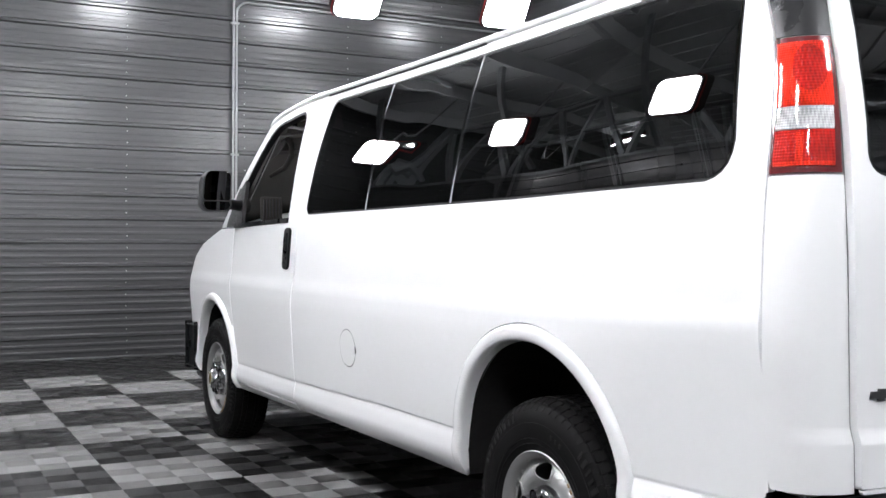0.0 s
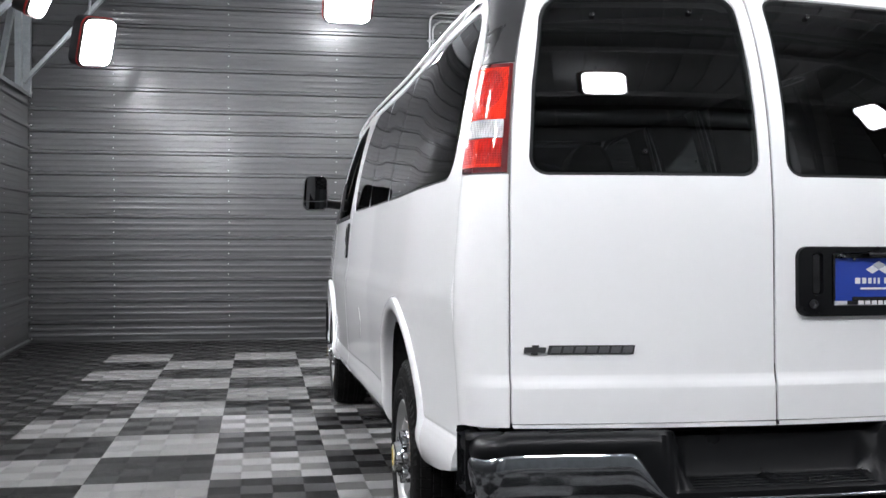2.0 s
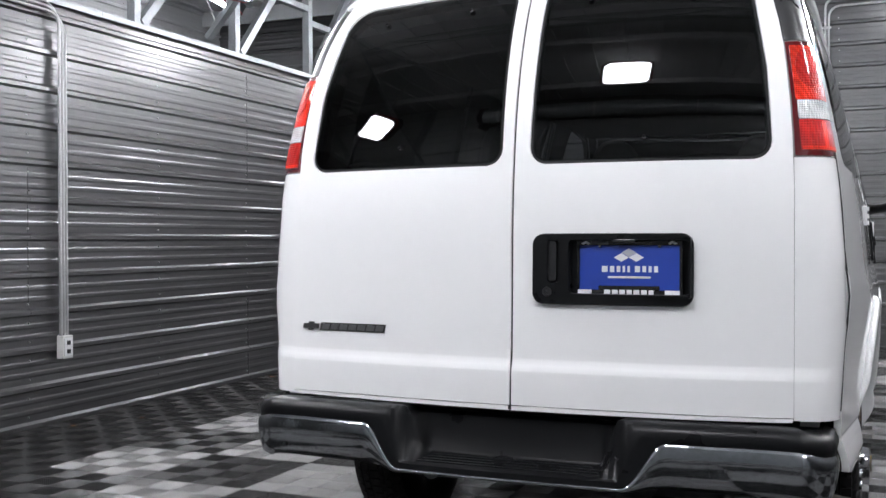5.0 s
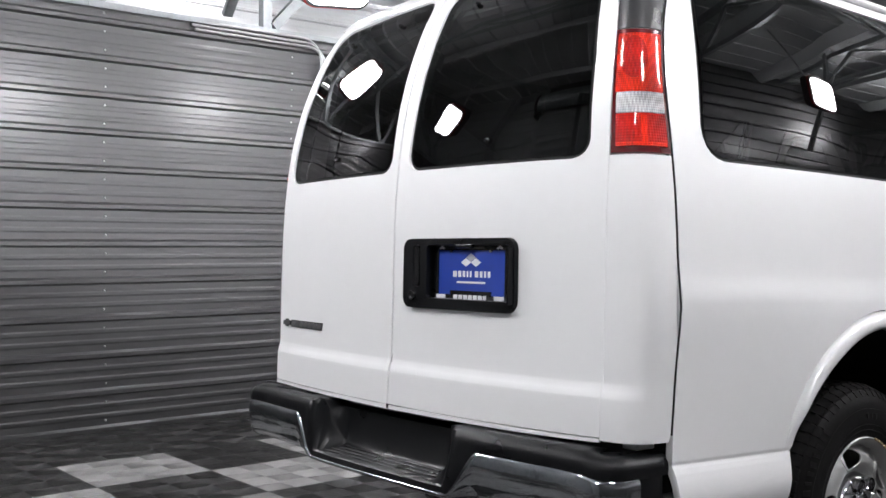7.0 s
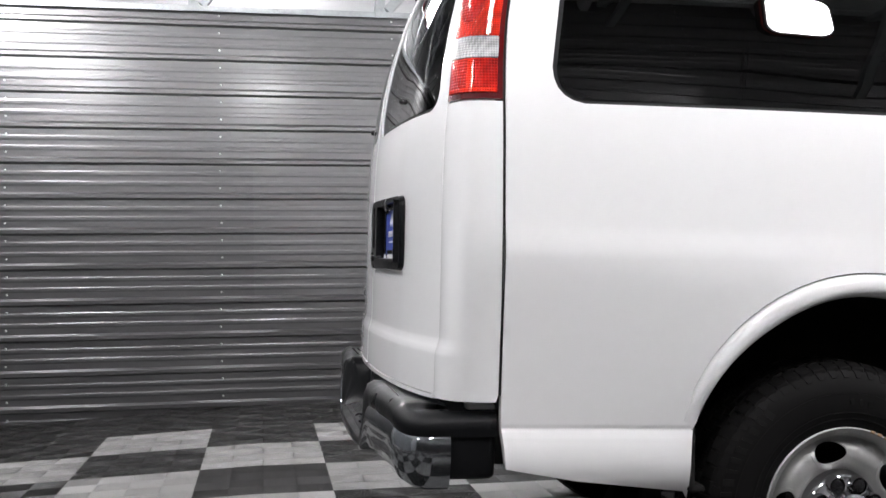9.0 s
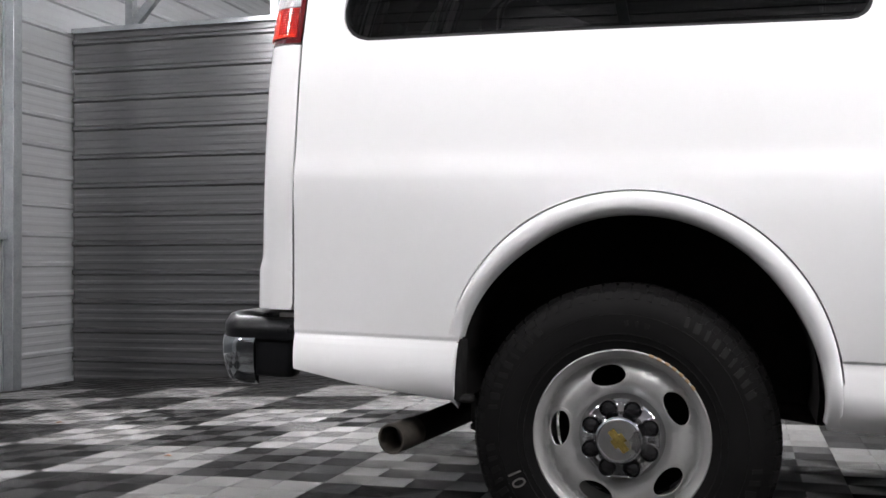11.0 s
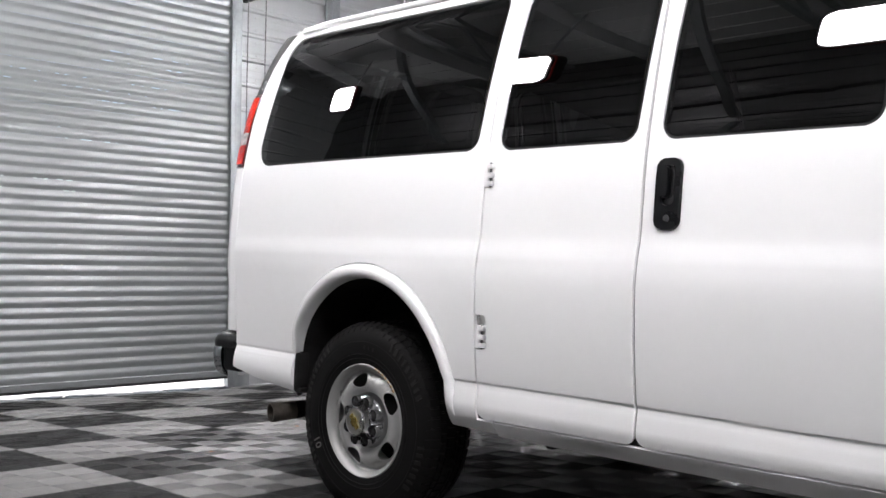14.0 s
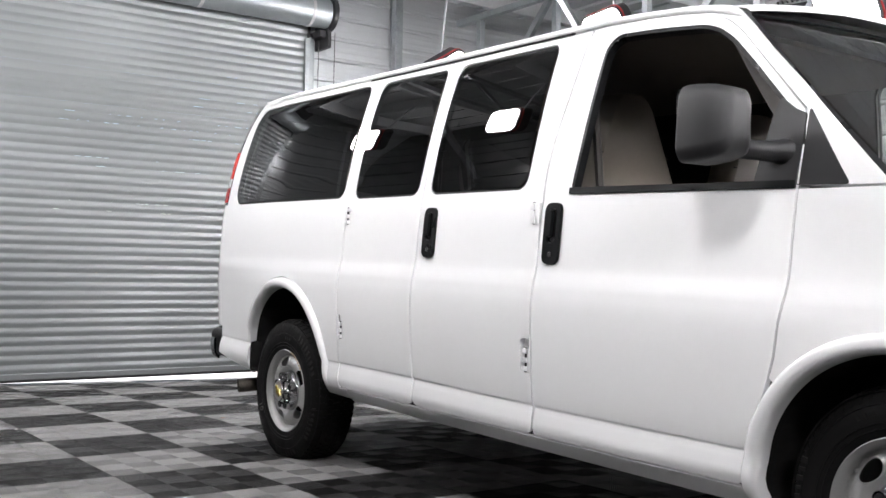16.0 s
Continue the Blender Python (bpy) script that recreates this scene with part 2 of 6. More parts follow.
def add_box(bm, x0, x1, y0, y1, z0, z1, m=None, bevel=0.0, seg=2):
    r = bmesh.ops.create_cube(bm, size=1)
    vs = r["verts"]
    for v in vs:
        v.co = Vector(((x0 + x1) / 2 + v.co.x * (x1 - x0), (y0 + y1) / 2 + v.co.y * (y1 - y0), (z0 + z1) / 2 + v.co.z * (z1 - z0)))
        if m is not None:
            v.co = m @ v.co
    if bevel:
        es = list({e for v in vs for e in v.link_edges})
        bmesh.ops.bevel(bm, geom=es, offset=bevel, segments=seg, affect="EDGES", profile=0.5)
    return bm


def box_bm(*a, **k):
    return add_box(bmesh.new(), *a, **k)


def add_tube(bm, pts, r, n=10, cap=True):
    """A round bar along points; r: a radius or one for each point."""
    pts = [Vector(p) for p in pts]
    rs = r if isinstance(r, (list, tuple)) else [r] * len(pts)
    rings, up = [], None
    for i, p in enumerate(pts):
        d = (pts[min(i + 1, len(pts) - 1)] - pts[max(i - 1, 0)]).normalized()
        if up is None:
            up = Vector((0, 0, 1)) if abs(d.z) < 0.9 else Vector((1, 0, 0))
        s = d.cross(up).normalized()
        up = s.cross(d).normalized()
        rings.append([bm.verts.new(p + rs[i] * (math.cos(a) * s + math.sin(a) * up)) for a in (2 * math.pi * j / n for j in range(n))])
    for a, b in zip(rings, rings[1:]):
        for j in range(n):
            bm.faces.new((a[j], a[(j + 1) % n], b[(j + 1) % n], b[j]))
    if cap:
        bm.faces.new(list(reversed(rings[0])))
        bm.faces.new(rings[-1])
    return bm


def add_lathe(bm, profile, n=48, axis="x", centre=(0, 0, 0), closed=False):
    """Turns (along, radius) pairs about an axis."""
    c = Vector(centre)
    rings = []
    for h, r in profile:
        ring = []
        for j in range(n):
            a = 2 * math.pi * j / n
            p = {"x": Vector((h, r * math.cos(a), r * math.sin(a))), "y": Vector((r * math.cos(a), h, r * math.sin(a))),
                 "z": Vector((r * math.cos(a), r * math.sin(a), h))}[axis]
            ring.append(bm.verts.new(c + p))
        rings.append(ring)
    pairs = list(zip(rings, rings[1:])) + ([(rings[-1], rings[0])] if closed else [])
    for a, b in pairs:
        for j in range(n):
            bm.faces.new((a[j], a[(j + 1) % n], b[(j + 1) % n], b[j]))
    return rings


def rounded(pts, r, seg=5):
    """A polygon with its corners rounded; r: one radius or one for each corner."""
    out, n = [], len(pts)
    rs = r if isinstance(r, (list, tuple)) else [r] * n
    for i in range(n):
        p, a, b = Vector(pts[i]), Vector(pts[i - 1]), Vector(pts[(i + 1) % n])
        u, v = (a - p).normalized(), (b - p).normalized()
        ang = u.angle(v)
        if rs[i] <= 0 or ang > 3.1:
            out.append(tuple(p))
            continue
        t = min(rs[i] / math.tan(ang / 2), 0.48 * (a - p).length, 0.48 * (b - p).length)
        for j in range(seg + 1):
            k = j / seg
            q = (1 - k) ** 2 * (p + u * t) + 2 * k * (1 - k) * (p + u * t * 0.12 + v * t * 0.12) + k * k * (p + v * t)
            out.append(tuple(q))
    return out


def offset(pts, d):
    """Moves a polygon's outline outwards by d (inwards when negative), by its corner normals."""
    n = len(pts)
    area = sum(pts[i][0] * pts[(i + 1) % n][1] - pts[(i + 1) % n][0] * pts[i][1] for i in range(n))
    s = 1 if area > 0 else -1
    out = []
    for i in range(n):
        p, a, b = Vector(pts[i]), Vector(pts[i - 1]), Vector(pts[(i + 1) % n])
        e = ((p - a).normalized() + (b - p).normalized())
        nrm = Vector((e.y, -e.x)).normalized() * s
        out.append(tuple(p + nrm * d))
    return out


def panel(name, outline, surf, material, parent=None, label="", holes=(), us=(), vs=(), depth=0.02, lift=0.0, flip=False, rim=0.35):
    """A sheet cut in the plane of (u, v), with holes, bent over the surface surf(u, v), its edges turned in by depth."""
    bm = bmesh.new()
    for loop in (outline, *holes):
        v = [bm.verts.new((p[0], p[1], 0)) for p in loop]
        for i in range(len(v)):
            bm.edges.new((v[i - 1], v[i]))
    bmesh.ops.triangle_fill(bm, use_beauty=True, use_dissolve=False, edges=bm.edges[:])
    for k, cuts in ((0, us), (1, vs)):
        for c in cuts:
            bmesh.ops.bisect_plane(bm, geom=bm.verts[:] + bm.edges[:] + bm.faces[:], dist=1e-5,
                                   plane_co=(c, 0, 0) if k == 0 else (0, c, 0), plane_no=(1, 0, 0) if k == 0 else (0, 1, 0))
    bm.verts.index_update()
    uv = [(v.co.x, v.co.y) for v in bm.verts]
    faces = []
    for f in bm.faces:
        ids = [v.index for v in f.verts]
        a = sum(uv[ids[i - 1]][0] * uv[ids[i]][1] - uv[ids[i]][0] * uv[ids[i - 1]][1] for i in range(len(ids)))
        faces.append(ids if (a > 0) != flip else ids[::-1])
    edges = []
    for e in bm.edges:
        if len(e.link_faces) == 1:
            a, b = e.verts
            mid = e.link_faces[0].calc_center_median()
            edges.append((a.index, b.index, (mid.x, mid.y)))
    bm.free()
    h = 1e-3

    def at(u, v):
        return Vector(surf(u, v))

    def nrm(u, v):
        q = (at(u + h, v) - at(u - h, v)).cross(at(u, v + h) - at(u, v - h))
        q.normalize()
        return -q if flip else q

    ns = [nrm(*p) for p in uv]
    co = [at(*p) + lift * q for p, q in zip(uv, ns)]
    if depth:
        outw = {}
        for a, b, mid in edges:
            t = Vector((uv[b][0] - uv[a][0], uv[b][1] - uv[a][1]))
            o = Vector((t.y, -t.x)).normalized()
            if o.dot(Vector(mid) - Vector(uv[a])) > 0:
                o = -o
            for i in (a, b):
                outw[i] = outw.get(i, Vector((0, 0))) + o
        first, last = {}, {}
        for i, o in outw.items():
            o = o.normalized() if o.length > 1e-6 else Vector((1, 0))
            u, v = uv[i]
            d = (at(u + o.x * h, v + o.y * h) - at(u, v)).normalized()
            first[i] = len(co)
            co.append(co[i].copy())
            ns.append((ns[i] * rim + d).normalized())
            last[i] = len(co)
            co.append(co[i] - depth * ns[i] + 0.15 * depth * d)
            ns.append(d)
        for a, b, mid in edges:
            q = [first[a], first[b], last[b], last[a]]
            n0 = (co[q[1]] - co[q[0]]).cross(co[q[3]] - co[q[0]])
            faces.append(q if n0.dot(ns[first[a]]) > 0 else q[::-1])
    return mesh_ob(name, co, faces, material, parent, label, normals=ns)


def curve_through(points):
    """A smooth function of one variable through given pairs."""
    xs, ys = np.array([p[0] for p in points], float), np.array([p[1] for p in points], float)
    d = np.diff(ys) / np.diff(xs)
    m = np.zeros(len(xs))
    for i in range(1, len(xs) - 1):
        m[i] = 0 if d[i - 1] * d[i] <= 0 else 2 * d[i - 1] * d[i] / (d[i - 1] + d[i])
    m[0], m[-1] = d[0], d[-1]

    def f(x):
        if x <= xs[0]:
            return ys[0] + m[0] * (x - xs[0])
        if x >= xs[-1]:
            return ys[-1] + m[-1] * (x - xs[-1])
        i = int(np.searchsorted(xs, x) - 1)
        w = xs[i + 1] - xs[i]
        t = (x - xs[i]) / w
        return float((1 + 2 * t) * (1 - t) ** 2 * ys[i] + t * (1 - t) ** 2 * w * m[i] + t * t * (3 - 2 * t) * ys[i + 1] + t * t * (t - 1) * w * m[i + 1])
    return f


def span(a, b, step):
    n = max(1, round((b - a) / step))
    return [a + (b - a) * i / n for i in range(n + 1)]


def arc(cx, cy, r, a0, a1, n=24):
    return [(cx + r * math.cos(radians(a0 + (a1 - a0) * i / n)), cy + r * math.sin(radians(a0 + (a1 - a0) * i / n))) for i in range(n + 1)]

# ---- the room ----
NORTH, SOUTH, EAST = 8.01, -5.12, 4.2
WEST_N, WEST_S = -4.05, -3.80          # the low west wall runs slightly askew
CEIL = 4.35
RIB = 0.2385


def rib_profile(z0, z1):
    """Heights and depths of a ribbed sheet: one deep rib each pitch and two shallow ones between."""
    out, z = [], z0
    while z < z1 - 1e-6:
        for dz, d in ((0.0, 0.0), (0.010, 0.0), (0.022, 0.024), (0.046, 0.024), (0.062, 0.0), (0.102, 0.0), (0.112, 0.0022),
                      (0.130, 0.0022), (0.140, 0.0), (0.170, 0.0), (0.180, 0.0022), (0.198, 0.0022), (0.208, 0.0)):
            if z + dz < z1:
                out.append((z + dz, d))
        z += RIB
    out.append((z1, 0.0))
    return out


def sheet(name, a, b, z0, z1, inward, material, parent, lift=0.0):
    """One ribbed sheet between two plan points; inward: the plan direction of its ribs."""
    prof = rib_profile(z0, z1)
    verts, faces = [], []
    for z, d in prof:
        for p in (a, b):
            verts.append((p[0] + inward[0] * (d + lift), p[1] + inward[1] * (d + lift), z))
    m = len(prof)
    for i in range(m - 1):
        faces.append((2 * i, 2 * i + 1, 2 * i + 3, 2 * i + 2))
    back = len(verts)
    for z, d in prof:
        for p in (a, b):
            verts.append((p[0] + inward[0] * (d + lift - 0.004), p[1] + inward[1] * (d + lift - 0.004), z))
    for i in range(m - 1):
        faces.append((back + 2 * i, back + 2 * i + 2, back + 2 * i + 3, back + 2 * i + 1))
        faces.append((2 * i, 2 * i + 2, back + 2 * i + 2, back + 2 * i))
        faces.append((2 * i + 1, back + 2 * i + 1, back + 2 * i + 3, 2 * i + 3))
    return mesh_ob(name, verts, faces, material, parent)


def ribbed_wall(name, a, b, z0, z1, inward, material, label, joints, thick=0.16, screw_cols=(), screw_top=None, rows=4):
    """A wall: a solid core, ribbed sheets as parts and rows of screws."""
    a, b = Vector(a), Vector(b)
    d = (b - a).normalized()
    out = Vector((-inward[0], -inward[1]))
    core = bmesh.new()
    vs = [core.verts.new((*(a + out * o + d * e), z)) for z in (z0, z1 + 0.0) for o, e in ((0.006, 0), (0.006, (b - a).length), (thick, (b - a).length), (thick, 0))]
    for f in ((0, 1, 2, 3), (7, 6, 5, 4), (0, 4, 5, 1), (1, 5, 6, 2), (2, 6, 7, 3), (3, 7, 4, 0)):
        core.faces.new([vs[i] for i in f])
    wall = part(name, core, M["galv"])
    tagged(wall, label, "wall", kind="structure")
    cuts = [0.0, *joints, (b - a).length]
    for i in range(len(cuts) - 1):
        z = z0
        j = 0
        while z < z1 - 1e-6:
            top = min(z + rows * RIB, z1)
            ov = 0.02 if i else 0.0
            sheet("panel", a + d * (cuts[i] - ov), a + d * cuts[i + 1], z, top, inward, material, wall, lift=0.001 + 0.0022 * ((i + j) % 2))
            z = top
            j += 1
    if screw_cols:
        bm = bmesh.new()
        for c in screw_cols:
            z = z0 + 0.09
            n = 0
            while z < (screw_top or z1) - 0.03:
                p = a + d * (c + 0.006 * math.sin(7 * n + c))
                q = Vector((p.x + inward[0] * 0.004, p.y + inward[1] * 0.004, z))
                mm = Matrix.Translation(q) @ Vector((inward[0], inward[1], 0)).to_track_quat("Z", "Y").to_matrix().to_4x4()
                bmesh.ops.create_cone(bm, cap_ends=True, segments=7, radius1=0.0085, radius2=0.005, depth=0.009, matrix=mm)
                z += RIB / 2
                n += 1
        sc = part("screws", bm, M["screw"], wall)
        sc["kind"] = "stuff"
    return wall


def ground_z(x, y):
    """The floor falls gently towards the roller door, more so at its west end."""
    return -max(0.0, -1.6 - y) / 3.5 * (0.088 - 0.022 * max(-4.0, min(2.5, x)))


# subfloor, ground outside, ceiling
verts, faces = [], []
gx, gy = span(-8.0, EAST + 0.2, 0.9), [SOUTH - 0.02, -4.3, -3.4, -2.5, -1.6, 0.0, 4.0, NORTH + 0.1]
for low in (0.016, 0.30):
    for x in gx:
        for y in gy:
            verts.append((x, y, ground_z(x, y) - low if low < 0.1 else -low))
w, h = len(gx), len(gy)
for i in range(w - 1):
    for j in range(h - 1):
        q = (i * h + j, (i + 1) * h + j, (i + 1) * h + j + 1, i * h + j + 1)
        faces += [q, tuple(w * h + k for k in q[::-1])]
for i in range(w - 1):
    for j in (0, h - 1):
        faces.append((i * h + j, w * h + i * h + j, w * h + (i + 1) * h + j, (i + 1) * h + j))
floor = mesh_ob("floor", verts, faces, M["slab"])
tagged(floor, "interlocking ribbed plastic floor tiles in grey and charcoal checks", "floor", kind="structure")
ground = part("ground", box_bm(-60, 60, -90, SOUTH - 0.02, -0.6, -0.26), M["apron"])
tagged(ground, "sunlit pale concrete apron outside the roller door", "ground", kind="structure")

# roof: ribbed deck on purlins
bm = box_bm(-8.0, EAST + 0.2, SOUTH - 0.2, NORTH + 0.2, CEIL, CEIL + 0.12)
for x in np.arange(-7.8, EAST, 0.32):
    add_box(bm, x, x + 0.06, SOUTH, NORTH, CEIL - 0.03, CEIL + 0.01)
for y in np.arange(-4.4, NORTH, 1.5):
    add_box(bm, -7.9, EAST, y, y + 0.06, CEIL - 0.22, CEIL - 0.02)
tagged(part("ceiling", bm, M["roofing"]), "dark ribbed metal roof deck on steel purlins", "ceiling", kind="structure")

north = ribbed_wall("wall_north", (-8.0, NORTH), (EAST, NORTH), -0.05, CEIL, (0, -1), M["wall_metal"], "grey ribbed metal sheet wall with screw rows",
                    (1.55, 3.95, 6.12, 8.45, 10.9), screw_cols=(3.98, 4.86, 6.13, 7.36, 8.6, 9.8, 11.0))
W_TOP = 2.74
west = ribbed_wall("wall_west", (WEST_N, NORTH - 0.035), (WEST_S, SOUTH + 0.03), -0.02 - RIB, W_TOP, (1.0, 0.019), M["wall_metal"],
                   "low grey ribbed metal partition wall under an open truss", (2.3, 4.7, 7.2, 9.6),
                   screw_cols=(1.2, 2.4, 3.55, 4.72, 5.9, 7.2, 8.6, 9.8, 11.2))


def west_x(y):
    return WEST_N + (WEST_S - WEST_N) * (NORTH - y) / (NORTH - SOUTH)


ribbed_wall("wall_far_west", (-7.6, NORTH), (-7.6, SOUTH), -0.02, CEIL, (1, 0), M["wall_light"], "bright ribbed metal wall of the bay beyond the partition", (3.0, 6.0, 9.0), screw_cols=(2.0, 4.0, 6.0, 8.0))
ribbed_wall("wall_east", (EAST, SOUTH), (EAST, NORTH), -0.19, CEIL, (-1, 0), M["wall_metal"], "grey ribbed metal sheet wall with screw rows", (3.0, 6.0, 9.0), screw_cols=(2.0, 4.0, 6.0, 8.0, 10.0))

# south wall with the roller door
DOOR_W, DOOR_E, DOOR_TOP, DOOR_BOTTOM = -1.84, 2.55, 3.62, -0.047
ribbed_wall("wall_south_west", (-7.6, SOUTH), (DOOR_W - 0.06, SOUTH), -0.19, CEIL, (0, 1), M["wall_light"], "bright ribbed metal sheet wall beside the roller door",
            (3.75, 4.72), screw_cols=(4.62, 5.5), rows=5)
ribbed_wall("wall_south_east", (DOOR_E + 0.06, SOUTH), (EAST, SOUTH), -0.19, CEIL, (0, 1), M["wall_light"], "bright ribbed metal sheet wall beside the roller door", (1.8,), rows=5)
ribbed_wall("wall_over_door", (DOOR_W - 0.06, SOUTH - 0.03), (DOOR_E + 0.06, SOUTH - 0.03), DOOR_TOP, CEIL, (0, 1), M["wall_metal"], "ribbed metal wall above the roller door", (2.2,))


def roller_door():
    door = empty("roller_door")
    tagged(door, "silver corrugated roller door, lowered to a thin gap over the floor", "roller door")
    pitch = 0.0865
    z, i = DOOR_BOTTOM + 0.075, 0
    prof = [(t, 0.0075 * (0.5 - 0.5 * math.cos(2 * math.pi * t / pitch)) ** 0.8) for t in np.linspace(0, pitch, 9)]
    cut_prof = [prof[0], (0.0045, prof[1][1] * 0.3)] + prof[1:]
    x0, x1 = DOOR_W + 0.015, DOOR_E - 0.015
    shared, rng = None, random.Random(8)
    leaks = {11: (3, -0.3, 0.45), 18: (4, -0.6, 0.8), 19: (7, -0.3, 0.9), 23: (5, -0.75, 0.6), 24: (5, -0.2, 0.8), 27: (10, -1.35, -0.45), 28: (16, -1.0, 0.9), 29: (14, -1.2, 0.8), 31: (6, -1.3, -0.6), 32: (6, -1.45, -0.5), 35: (4, -1.1, -0.6)}
    while z < DOOR_TOP + 0.05:
        if i in leaks:
            # a worn seam: short slits where daylight shows between the slats
            n, lo, hi = leaks[i]
            xs = sorted(rng.uniform(lo, hi) for _ in range(n))
            cuts = [x0]
            for a, b in zip(xs, xs[1:] + [hi + 0.2]):
                cuts += [a, a + min(rng.choice((0.012, 0.02, 0.03, 0.05, 0.09)), 0.6 * (b - a))]
            cuts.append(x1)
            verts = [(x, d, t) for t, d in cut_prof for x in cuts]
            m = len(cuts)
            faces = [(j * m + k, j * m + k + 1, (j + 1) * m + k + 1, (j + 1) * m + k) for j in range(len(cut_prof) - 1) for k in range(m - 1) if j or k % 2 == 0]
            ob = mesh_ob("slat", verts, faces, M["door_metal"], door, "metal slat with short daylight slits along its seam", smooth=True)
        elif shared is None:
            verts = [(x, d, t) for t, d in prof for x in (x0, x1)]
            faces = [(2 * j, 2 * j + 1, 2 * j + 3, 2 * j + 2) for j in range(len(prof) - 1)]
            ob = mesh_ob("slat", verts, faces, M["door_metal"], door, smooth=True)
            shared = ob.data
        else:
            ob = new("slat", shared)
            ob.parent = door
        ob.location = (0, SOUTH + 0.035 + 0.002 * math.sin(i * 1.7), z)
        z += pitch
        i += 1
    part("bottom_bar", box_bm(x0, x1, SOUTH + 0.02, SOUTH + 0.06, DOOR_BOTTOM + 0.022, DOOR_BOTTOM + 0.078, bevel=0.006), M["door_metal"], door, "pale metal bottom bar")
    part("rubber_strip", box_bm(x0, x1, SOUTH + 0.026, SOUTH + 0.056, DOOR_BOTTOM, DOOR_BOTTOM + 0.0215, bevel=0.004), M["seam"], door, "black rubber strip")
    for x, s in ((DOOR_W, 1), (DOOR_E, -1)):
        bm = box_bm(x - 0.055 if s > 0 else x - 0.012, x + 0.012 if s > 0 else x + 0.055, SOUTH - 0.01, SOUTH + 0.075, -0.16, DOOR_TOP + 0.02, bevel=0.004)
        add_box(bm, x + 0.012 * s, x + 0.055 * s, SOUTH + 0.064, SOUTH + 0.075, -0.16, DOOR_TOP - 0.02)
        part("guide_rail", bm, M["galv"], door)
    # coil drum under the roof
    bm = bmesh.new()
    cy, cz, r = SOUTH + 0.24, 3.86, 0.165
    add_lathe(bm, [(DOOR_W - 0.10, 0.02), (DOOR_W - 0.10, r), (DOOR_E + 0.1, r), (DOOR_E + 0.1, 0.02)], 40, "x", (0, cy, cz))
    part("drum", bm, M["drum"], door, "galvanised coil drum", smooth=40)
    for x in (DOOR_W + 0.10, DOOR_W + 1.35, DOOR_W + 2.7):
        bm = bmesh.new()
        add_lathe(bm, [(x, r - 0.01), (x, r + 0.006), (x + 0.035, r + 0.006), (x + 0.035, r - 0.01)], 40, "x", (0, cy, cz), closed=True)
        part("drum_band", bm, M["cord"], door, "pale strap round the drum", smooth=40)
    bm = bmesh.new()
    add_lathe(bm, [(DOOR_W - 0.16, 0.015), (DOOR_W - 0.16, r + 0.035), (DOOR_W - 0.11, r + 0.035), (DOOR_W - 0.11, 0.015)], 28, "x", (0, cy, cz))
    add_lathe(bm, [(DOOR_W - 0.22, 0.01), (DOOR_W - 0.22, 0.09), (DOOR_W - 0.17, 0.09), (DOOR_W - 0.17, 0.01)], 20, "x", (0, cy, cz))
    part("chain_wheel", bm, M["lamp_body"], door, "black chain wheel and end plate", smooth=40)
    bm = box_bm(DOOR_W - 0.16, DOOR_W - 0.02, SOUTH, cy + 0.02, cz - 0.26, cz - 0.19, bevel=0.005)
    add_box(bm, DOOR_W - 0.14, DOOR_W - 0.10, SOUTH, cy + 0.06, cz - 0.38, cz + 0.05)
    add_box(bm, DOOR_W - 0.05, DOOR_W + 0.02, SOUTH + 0.04, SOUTH + 0.10, cz - 0.25, cz - 0.21)
    part("bracket", bm, M["lamp_body"], door)
    bm = box_bm(DOOR_W - 0.2, DOOR_W - 0.02, SOUTH, SOUTH + 0.05, -0.16, -0.02, bevel=0.004)
    part("threshold_block", bm, M["galv"], door)
    return door


roller_door()


def hand_chain(x, z_low, y):
    """A long loop of small links."""
    bm = bmesh.new()
    for s in (0, 1):
        xx = x - s * 0.20
        z, i = 3.70, 0
        while z > z_low:
            p = Vector((xx + 0.01 * math.sin(z), y, z))
            q = p - Vector((0.0, 0, 0.026))
            if i % 2:
                add_tube(bm, [p + Vector((0.004, 0, 0)), q + Vector((0.004, 0, 0))], 0.003, 5)
                add_tube(bm, [p - Vector((0.004, 0, 0)), q - Vector((0.004, 0, 0))], 0.003, 5)
            else:
                add_tube(bm, [p, q], 0.0045, 5)
            z -= 0.028
            i += 1
    add_tube(bm, [(x + 0.012 * math.sin(z_low), y, z_low + 0.01), (x - 0.05, y, z_low - 0.06), (x - 0.1, y, z_low - 0.075), (x - 0.15, y, z_low - 0.06), (x - 0.2, y, z_low + 0.01)], 0.004, 6)
    return tagged(part("hand_chain", bm, M["chain"]), "grey steel hand chain hanging in a long loop", "chain")


hand_chain(-1.91, 0.06, SOUTH + 0.14)

# steel framing along the south wall
for x in (-2.98,):
    bm = box_bm(x - 0.05, x + 0.05, SOUTH + 0.031, SOUTH + 0.13, -0.18, CEIL - 0.1, bevel=0.004)
    add_box(bm, x - 0.065, x + 0.065, SOUTH + 0.031, SOUTH + 0.05, -0.18, CEIL - 0.1)
    tagged(part("steel_post", bm, M["galv"]), "galvanised steel wall post beside the roller door", "post")
bm = box_bm(-2.93, DOOR_W - 0.075, SOUTH + 0.034, SOUTH + 0.09, 0.985, 1.04, bevel=0.004)
tagged(part("wall_girt", bm, M["galv"]), "galvanised horizontal rail between post and door guide", "rail")

